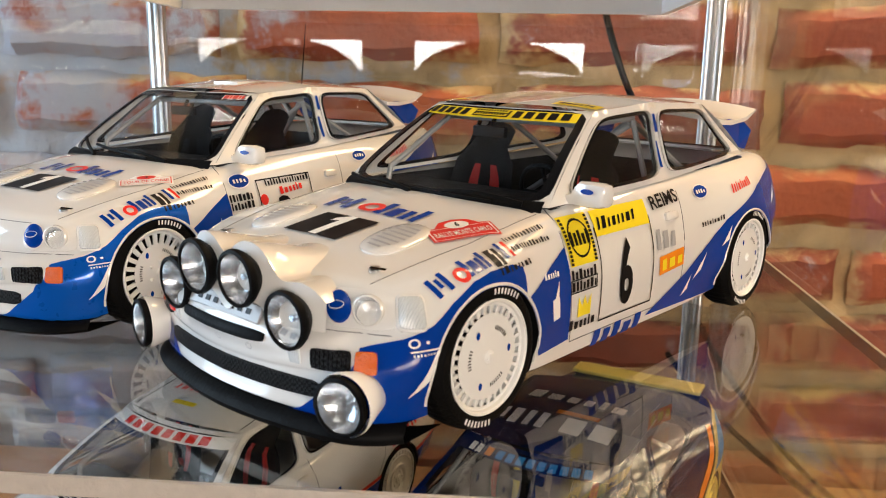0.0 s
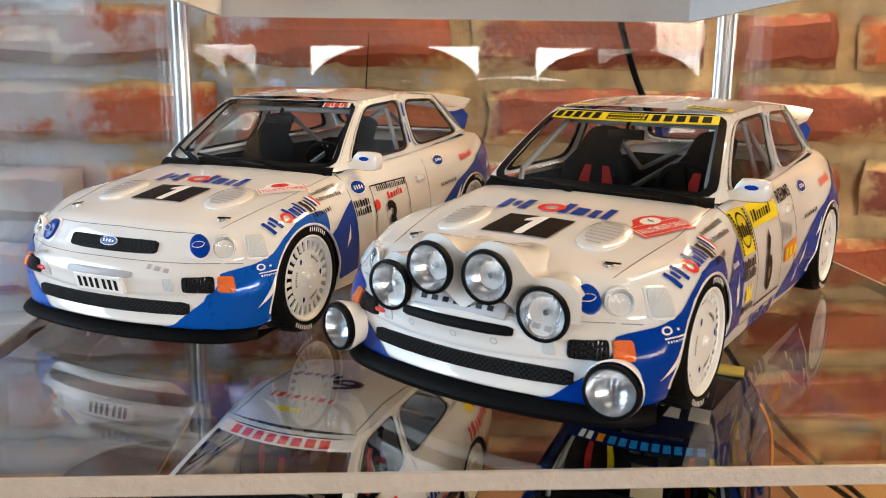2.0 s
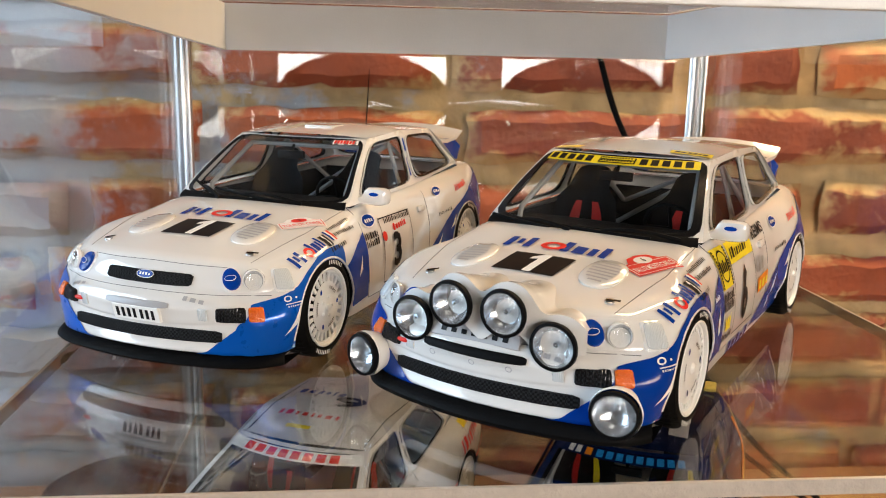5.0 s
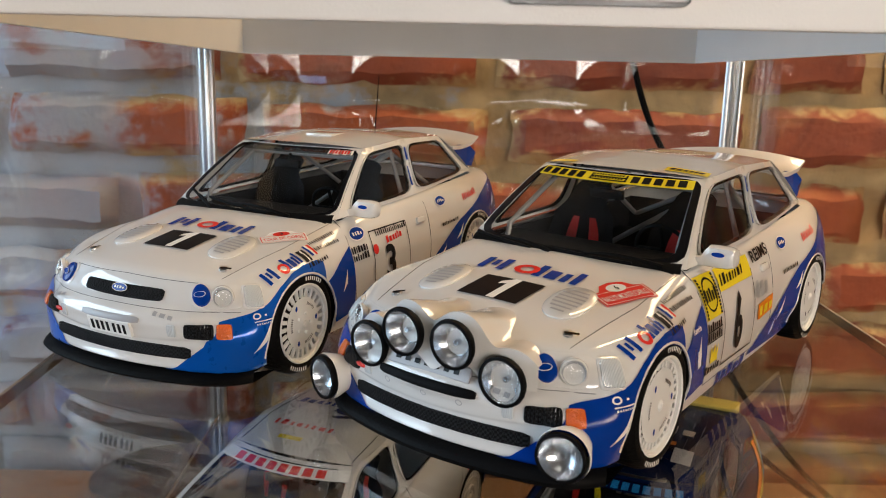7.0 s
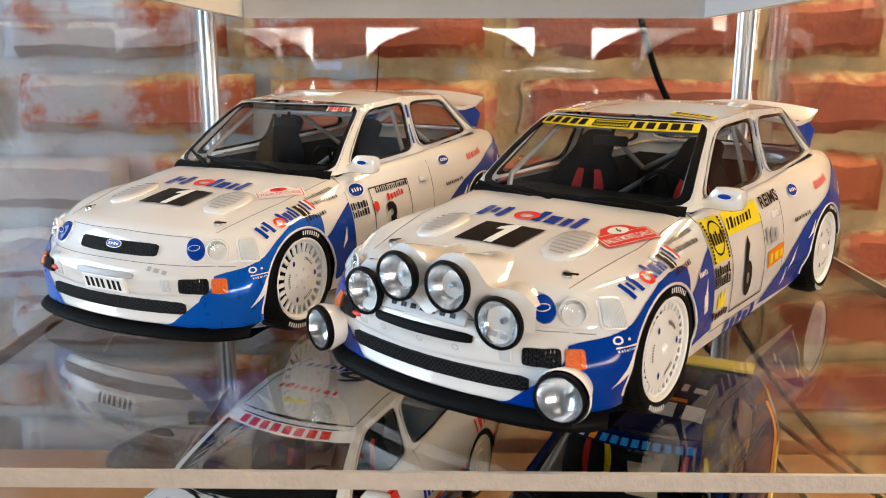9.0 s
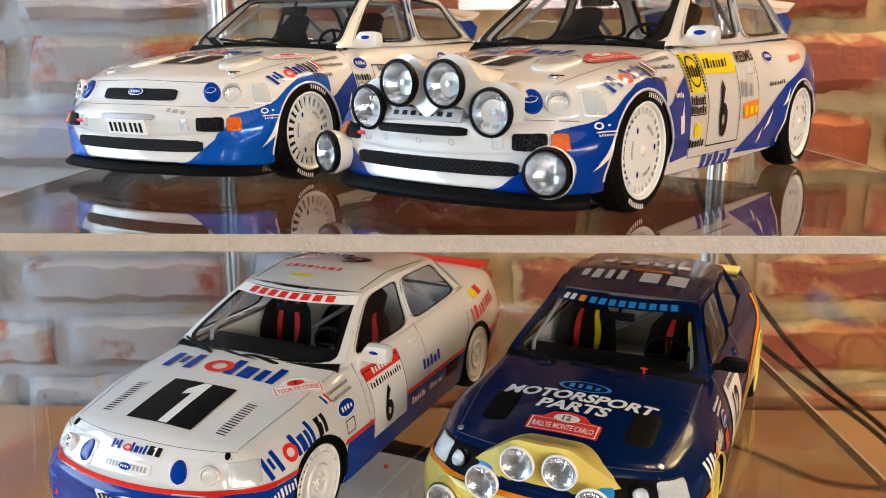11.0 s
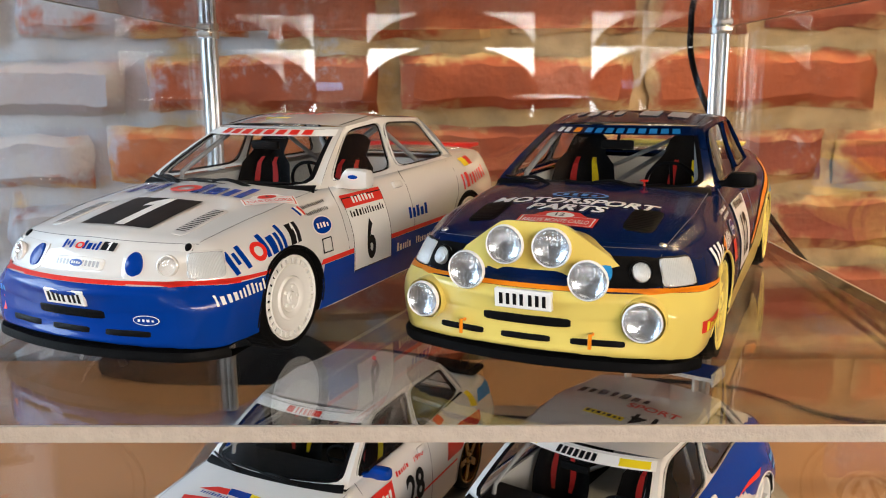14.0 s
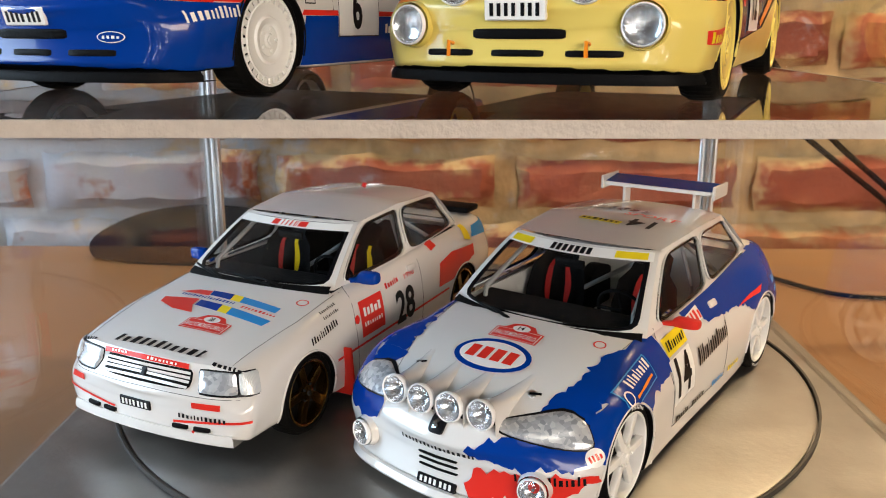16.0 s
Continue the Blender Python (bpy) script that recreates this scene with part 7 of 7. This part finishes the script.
c.both("red_line", [(0.9, 0.40), (0.9, 0.42), (-0.9, 0.45), (-0.9, 0.43)], RED, 0.03, 0.005)
for s in (1, -1):
    c.bezel("W", (39.5 * s, 0.562), (0.375, 0.145), "headlamp_surround", INK, 0.006, 12, "dark gap round the headlamp")
    c.bezel("W", (35.8 * s, 0.562), (0.235, 0.128), "headlamp", HEADLAMP, 0.014, 12, "square clear headlamp")
    c.bezel("W", (47.4 * s, 0.562), (0.125, 0.128), "side_lamp", LAMPGREY, 0.014, 10, "clear corner lamp")
c.bezel("F", (0, 0.563), (0.72, 0.115), "front_grille", BLACK, 0.010, 14, "slatted front grille")
for i in range(4):
    g = c.decal("grille_slat", rect(), "F", (0, 0.523 + i * 0.027), (0.71, 0.018), WHITE, 0, 0.020)
c.bezel("F", (0, 0.558), (0.06, 0.07), "grille_badge", INK, 0.018, 6, "dark badge")
c.decal("red_bonnet_band", rect(), "F", (-0.03, 0.643), (0.72, 0.032), RED, 0, 0.008, label="red band along the bonnet edge")
words(c, "F", (-0.25, 0.643), 0.14, 0.016, PAPER, 5, 0, 0, 0.012)
words(c, "F", (0.12, 0.643), 0.24, 0.016, PAPER, 8, 0, 0, 0.012)
words(c, "T", (1.765, 0.0), 0.72, 0.075, INK, 11, 0, 0.25, label="black bars across the bonnet")
words(c, "F", (0.58, 0.655), 0.20, 0.024, INK, 6)
words(c, "F", (-0.60, 0.655), 0.16, 0.024, INK, 6)
for nm, pts, m, lb in (("red_arrow", [(1.10, -.42), (1.12, -.14), (1.05, -.16), (1.05, -.28)], RED, "red arrow decal"),
                       ("navy_block", [(1.04, -.16), (1.11, -.14), (1.13, .06), (1.05, .04)], DBLUE, "navy block decal"),
                       ("yellow_block", [(1.05, .04), (1.13, .06), (1.14, .15), (1.06, .13)], LEMON, "yellow block decal"),
                       ("sky_block", [(1.06, .13), (1.14, .15), (1.17, .48), (1.10, .48)], SKYBLUE, "light blue block decal"),
                       ("red_arrow", [(1.20, -.48), (1.18, -.17), (1.27, -.16), (1.37, -.08), (1.35, -.28), (1.27, -.46)], RED, "large red arrow decal"),
                       ("navy_block", [(1.19, -.15), (1.27, -.14), (1.30, .08), (1.21, .06)], DBLUE, "navy block decal"),
                       ("yellow_block", [(1.21, .06), (1.30, .08), (1.31, .17), (1.22, .15)], LEMON, "yellow block decal"),
                       ("sky_block", [(1.22, .15), (1.31, .17), (1.35, .50), (1.27, .52)], SKYBLUE, "light blue block decal")):
    c.area(nm, "T", pts, m, 0.03, 0.006, lb)
words(c, "T", (1.15, -0.12), 0.50, 0.034, DBLUE, 18, -4, 0, 0.008)
words(c, "T", (1.20, 0.36), 0.30, 0.028, RED, 10, -4, 0, 0.009)
plaque(c, "T", (1.45, 0.14), 0.36, 0.20, 0, "28")
c.decal("red_circle", ring(0.8), "T", (0.96, 0.56), (0.09, 0.09), RED, 0, 0.006)
number_plate(c, (-0.06, 0.355), 0.26, 0.065, INK, PAPER)
words(c, "F", (0.46, 0.340), 0.34, 0.030, INK, 12)
c.area("red_bumper_line", "F", [(0.25, 0.285), (0.78, 0.335), (0.78, 0.352), (0.25, 0.30)], RED, 0.03, 0.007)
c.area("red_bumper_line", "F", [(-0.25, 0.285), (-0.78, 0.335), (-0.78, 0.352), (-0.25, 0.30)], RED, 0.03, 0.007)
c.decal("red_tag", rect(), "F", (0.50, 0.425), (0.20, 0.04), RED, 0, 0.007)
c.decal("red_tag", rect(), "F", (-0.62, 0.425), (0.16, 0.04), RED, 0, 0.007)
for y in (0.30, 0.46, -0.30, -0.46):
    c.bezel("F", (y, 0.265), (0.12, 0.028), "air_intake", BLACK, 0.012, 8)
c.bezel("F", (0.40, 0.235), (0.035, 0.035), "tow_eye", RED, 0.012, 2, "red tow eye")
words(c, "L", (1.03, 0.665), 0.33, 0.05, INK, 12, 8, label="black bars over the front wheel")
for z in (0.78, 0.745):
    words(c, "L", (0.90, z), 0.18, 0.022, INK, 9, 4, seed=int(z * 1000))
c.decal("red_square", rect(), "L", (0.40, 0.60), (0.33, 0.27), RED, 0, 0.006, label="red sponsor square")
words(c, "L", (0.40, 0.645), 0.24, 0.065, PAPER, 5, 0, 0, 0.009)
words(c, "L", (0.40, 0.555), 0.25, 0.035, PAPER, 8, 0, 0, 0.009)
c.decal("red_dot", oval(), "L", (0.615, 0.62), (0.065, 0.065), RED, 0, 0.006)
c.decal("race_number", text_shape("28", 0.03), "L", (-0.10, 0.53), (0.30, 0.27), INK, 0, 0.008, label="black race number twenty-eight")
c.decal("event_year", text_shape("1990", 0.01), "L", (-0.22, 0.745), (0.16, 0.045), RED, 3, 0.008)
words(c, "L", (0.06, 0.745), 0.2, 0.045, RED, 6, 3)
c.area("red_rear_arrow", "L", [(-0.70, 0.50), (-0.75, 0.70), (-1.0, 0.75), (-1.45, 0.72), (-1.45, 0.62), (-1.0, 0.62), (-1.0, 0.50)], RED, 0.03, 0.006, "red arrow behind the door")
c.area("sky_rear", "L", [(-1.45, 0.78), (-1.55, 0.86), (-1.95, 0.86), (-1.85, 0.74)], SKYBLUE, 0.03, 0.006, "light blue decal")
c.area("yellow_rear", "L", [(-1.28, 0.80), (-1.34, 0.90), (-1.42, 0.90), (-1.42, 0.76)], LEMON, 0.03, 0.007)
c.decal("quarter_label", rect(), "L", (-0.72, 0.86), (0.12, 0.08), RED, 10, 0.008)
screen_band(c, 0.82, 0.94, PAPER, ((0.34, 0.30, RED, 1), (0.40, 0.18, PAPER, 5)), 0.03, 0.97)
for s in (1, -1):
    bm = bmesh.new()
    vs = box(bm, 0.80, s * 0.76 - 0.10, 0.10, 0.825, s * 0.76 + 0.10, 0.48, 0.006, 1)
    for v in vs:
        v.co.x -= 0.10 * (0.48 - v.co.z)
    c.part("mud_flap", bm, RED, "red front mud flap", smooth=False)
bm = bmesh.new()
tube(bm, [(-0.8, 0.0, 1.30), (-0.82, 0.0, 1.33)], 0.02, 8)
c.part("roof_stud", bm, RED, "small red roof stud")
bm = bmesh.new()
box(bm, -1.98, -0.60, 0.93, -1.72, 0.60, 0.985, 0.018, 2)
c.part("rear_spoiler", bm, BLACK, "black rear spoiler")

# ---- the wide white and blue hatchback on the turntable ----
c = car_f
lip(c)
cabin(c, 0.72, tub=TUB)
wipers(c, (((0.40, -0.01), (0.08, 0.10)),))
mirrors(c, 0.42, 0.86, 0.87, RED, (0.08, 0.17, 0.07), "red door mirror")
splitter(c, 0.075, 0.03, 0.03, 0.84, 0.16, WHITE)
door_lines(c, 0.60, -0.46)
c.seam("T", [(1.72, 0.50), (1.3, 0.62), (0.78, 0.66)], 0.0035)
c.seam("T", [(1.72, -0.50), (1.3, -0.62), (0.78, -0.66)], 0.0035)
for i, y in enumerate((-0.30, -0.10, 0.10, 0.30)):
    c.lamp((1.925 - 0.10 * abs(y), y - 0.035, 0.645), 0.082, 0.09, (1, 0.05 * y, 0.10), SILVER, rim=1.09)
    bm = bmesh.new()
    for s in range(13):
        t = s / 12
        w = 0.094 * (1 - 0.72 * t)
        x = 1.91 - 0.10 * abs(y) - 0.46 * t
        yc = y * (1 + 0.2 * t) - 0.035
        p, _ = c.surface("T", x, yc)
        zb = p.z if p is not None else 0.6
        h = max(0.0, 0.728 - zb) * (1 - t) ** 1.15 + 0.003
        rowv = [bm.verts.new((x, yc + w * math.cos(math.pi * k / 8), zb - 0.012 + (h + 0.012) * math.sin(math.pi * k / 8) ** 0.55)) for k in range(9)]
        if s:
            for k in range(8):
                bm.faces.new((prev[k], prev[k + 1], rowv[k + 1], rowv[k]))
        prev = rowv
    bmesh.ops.recalc_face_normals(bm, faces=bm.faces)
    c.part("lamp_fairing", bm, WHITE, "white fairing behind a bonnet lamp")
for s in (1, -1):
    c.bezel("W", (41.0 * s, 0.572), (0.50, 0.118), "headlamp_surround", INK, 0.008, 4.5, "dark gap round the headlamp", taper=0.55 * s)
    c.bezel("W", (41.0 * s, 0.572), (0.475, 0.102), "headlamp", HEADLAMP, 0.016, 4.5, "long clear headlamp", taper=0.55 * s)
    c.lamp((1.90, 0.60 * s, 0.29), 0.075, 0.08, (1, 0.25 * s, 0), SILVER, None, "fog_lamp", 1.09)
    bm = bmesh.new()
    m = Matrix.Translation((1.89, 0.60 * s, 0.29)) @ Vector((1, 0.25 * s, 0)).normalized().to_track_quat("Z", "Y").to_matrix().to_4x4()
    lathe(bm, [(0.11, -0.16), (0.10, -0.05), (0.088, -0.01)], 36, m)
    c.part("fog_lamp_ring", bm, WHITE, "white ring round the fog lamp")
c.bezel("F", (-0.02, 0.578), (0.86, 0.016), "bonnet_gap", BLACK, 0.006, 12, "dark gap under the bonnet lamps")
c.bezel("F", (0, 0.525), (0.10, 0.09), "nose_badge", INK, 0.014, 5, "black nose badge")
c.decal("badge_shape", poly((-.3, -.5), (.3, -.3), (.1, 0), (.4, .3), (0, .5), (-.4, .1)), "F", (0, 0.525), (0.06, 0.065), CHROME, 0, 0.024)
words(c, "F", (0.0, 0.395), 0.50, 0.030, INK, 18)
for z in (0.33, 0.29, 0.25):
    c.bezel("F", (0.0, z), (0.27, 0.011), "air_intake", BLACK, 0.012, 8)
number_plate(c, (0.0, 0.17), 0.27, 0.055, INK, PAPER)
c.area("blue_bonnet_side", "T", jag([(0.80, 0.71), (1.02, 0.60), (1.35, 0.57), (1.62, 0.50), (1.84, 0.46), (1.86, 0.76), (1.2, 0.80)], 0.028, 0.022, 3), DBLUE, 0.02, 0.005, "ragged blue paint on the bonnet edge")
c.area("blue_bonnet_side", "T", jag([(0.86, -0.71), (1.05, -0.64), (1.35, -0.60), (1.70, -0.56), (1.86, -0.56), (1.86, -0.76), (1.2, -0.78)], 0.028, 0.022, 5), DBLUE, 0.02, 0.005, "ragged blue paint on the bonnet edge")
c.area("blue_nose", "F", jag([(0.22, 0.40), (0.22, 0.47), (0.42, 0.54), (0.86, 0.62), (0.90, 0.44), (0.55, 0.38)], 0.03, 0.018, 8), DBLUE, 0.015, 0.006, "ragged blue paint under the headlamp")
c.area("blue_nose", "F", jag([(-0.48, 0.42), (-0.44, 0.52), (-0.60, 0.60), (-0.86, 0.62), (-0.90, 0.44), (-0.65, 0.36)], 0.03, 0.018, 9), DBLUE, 0.015, 0.006, "ragged blue paint under the headlamp")
c.area("red_nose", "F", jag([(0.18, 0.22), (0.26, 0.34), (0.55, 0.36), (0.88, 0.38), (0.80, 0.28), (0.40, 0.16), (0.22, 0.12)], 0.03, 0.026, 4), RED, 0.015, 0.008, "ragged red paint on the bumper")
words(c, "F", (0.66, 0.345), 0.38, 0.05, INK, 13, 2, 0, 0.012)
c.both("blue_side", jag([(1.75, 0.45), (1.75, 0.66), (1.2, 0.79), (0.62, 0.84), (0.60, 0.60), (0.95, 0.58), (1.02, 0.46), (1.3, 0.40)], 0.032, 0.018, 6), DBLUE, 0.015, 0.005, "blue paint over the front wheel")
c.both("blue_rear", jag([(0.30, 0.86), (-0.20, 0.70), (-0.80, 0.66), (-1.05, 0.55), (-1.9, 0.42), (-2.0, 0.92), (-1.4, 0.93), (-0.6, 0.90)], 0.032, 0.02, 7), DBLUE, 0.015, 0.005, "blue paint along the waist and tail")
c.decal("blue_pillar", rect(), "L", (-1.55, 1.05), (0.10, 0.26), DBLUE, 28, 0.005)
c.decal("white_label", rect(), "L", (1.10, 0.700), (0.50, 0.16), DBLUE, 8, 0.010, label="blue sponsor label with pale bars")
c.decal("label_border", outline(0.05, 0.02), "L", (1.10, 0.700), (0.50, 0.16), SKYBLUE, 8, 0.013, step=0.04)
c.decal("label_ring", ring(0.75), "L", (1.29, 0.675), (0.085, 0.085), PAPER, 0, 0.013)
words(c, "L", (1.05, 0.722), 0.34, 0.065, PAPER, 9, 8, 0, 0.013)
c.decal("orange_line", rect(), "L", (1.05, 0.668), (0.32, 0.016), ORANGE, 8, 0.013)
c.decal("round_sign", oval(), "L", (1.66, 0.47), (0.11, 0.10), PAPER, 0, 0.010)
words(c, "L", (1.66, 0.47), 0.075, 0.035, RED, 4, 0, 0, 0.013)
base = c.decal("fuel_oval", oval(), "T", (1.36, 0.0), (0.52, 0.33), DBLUE, 0, 0.006, label="blue and white oval with red bars", step=0.03)
c.decal("fuel_oval_field", oval(), "T", (1.36, 0.0), (0.45, 0.26), PAPER, 0, 0.008, parent=base, step=0.03)
c.decal("fuel_oval_bars", bars([1, 1, 1, 1], 0.35), "T", (1.36, 0.0), (0.33, 0.12), RED, 0, 0.010, parent=base, step=0.03)
plaque(c, "T", (1.08, 0.02), 0.34, 0.20, 0, "14")
c.decal("red_circle", ring(0.8), "T", (0.96, 0.52), (0.08, 0.08), RED, 0, 0.006)
for y in (0.40, -0.40):
    pin(c, (1.56, y))
c.decal("yellow_band", rect(), "L", (0.42, 0.735), (0.34, 0.12), LEMON, 3, 0.008, label="yellow sponsor band")
words(c, "L", (0.42, 0.735), 0.28, 0.06, INK, 8, 3, 0.2, 0.011)
c.decal("number_panel", rect(), "L", (0.42, 0.52), (0.36, 0.30), PAPER, 3, 0.006)
c.decal("race_number", text_shape("14", 0.03), "L", (0.42, 0.53), (0.24, 0.26), INK, 0, 0.009, label="black race number fourteen")
words(c, "L", (-0.15, 0.565), 0.58, 0.12, INK, 15, 4, 0.15, label="thin black bars on the door")
c.decal("red_script", rect(), "L", (0.02, 0.775), (0.22, 0.10), PAPER, 6, 0.010)
words(c, "L", (0.02, 0.775), 0.2, 0.08, RED, 4, 6, 0, 0.012)
words(c, "L", (-1.62, 0.70), 0.30, 0.06, SKYBLUE, 6, 8, 0, 0.010)
words(c, "L", (-1.66, 0.62), 0.26, 0.05, SKYBLUE, 6, 8, 0, 0.010)
for x, m in ((0.42, INK), (0.12, INK), (-0.28, SKYBLUE), (-0.62, LEMON)):
    words(c, "L", (x, 0.25), 0.22, 0.045, m, 6, 2)
c.area("red_flick", "L", [(-0.72, 0.66), (-0.95, 0.70), (-1.2, 0.73), (-1.15, 0.68)], RED, 0.03, 0.009)
screen_band(c, 0.84, 0.965, PAPER, ((0.05, 0.16, LEMON, 1), (0.36, 0.28, INK, 7), (0.77, 0.18, LEMON, 1)), 0.02, 0.98)
words(c, "T", (-0.62, -0.16), 0.62, 0.13, NAVY, 7, -2)
c.decal("roof_word", text_shape("SPORT", 0.015), "T", (-0.45, 0.24), (0.42, 0.10), RED, -2, 0.006, label="red roof lettering")
c.decal("roof_number", text_shape("14", 0.02), "T", (-0.24, 0.24), (0.20, 0.18), INK, 180, 0.006, label="roof number fourteen")
c.decal("yellow_roof_mark", rect(), "T", (-0.20, -0.06), (0.34, 0.07), LEMON, -6, 0.006)
words(c, "T", (-0.20, -0.06), 0.3, 0.04, INK, 7, -6, 0, 0.009)
bm = bmesh.new()
rows = []
for x, z in ((-1.12, 1.415), (-1.20, 1.43), (-1.36, 1.455), (-1.365, 1.44), (-1.20, 1.402)):
    rows.append([bm.verts.new((x, -0.47 + 0.94 * i / 12, z)) for i in range(13)])
for a, b in zip(rows, rows[1:] + rows[:1]):
    for i in range(12):
        bm.faces.new((a[i], a[i + 1], b[i + 1], b[i]))
bmesh.ops.recalc_face_normals(bm, faces=bm.faces)
wing = c.part("rear_wing", bm, DBLUE, "blue high rear wing")
for s in (1, -1):
    bm = bmesh.new()
    box(bm, -1.40, s * 0.475 - 0.012, 1.36, -1.09, s * 0.475 + 0.012, 1.47, 0.006, 1)
    c.part("end_plate", bm, WHITE, "white wing end plate", wing, smooth=False)
    bm = bmesh.new()
    box(bm, -1.26, s * 0.30 - 0.012, 1.20, -1.15, s * 0.30 + 0.012, 1.415, 0.004, 1)
    c.part("wing_support", bm, WHITE, "", wing, smooth=False)
bm = bmesh.new()
box(bm, -1.118, -0.46, 1.392, -1.105, 0.46, 1.422)
c.part("wing_front", bm, PAPER, "", wing, smooth=False)

bricks(wall)
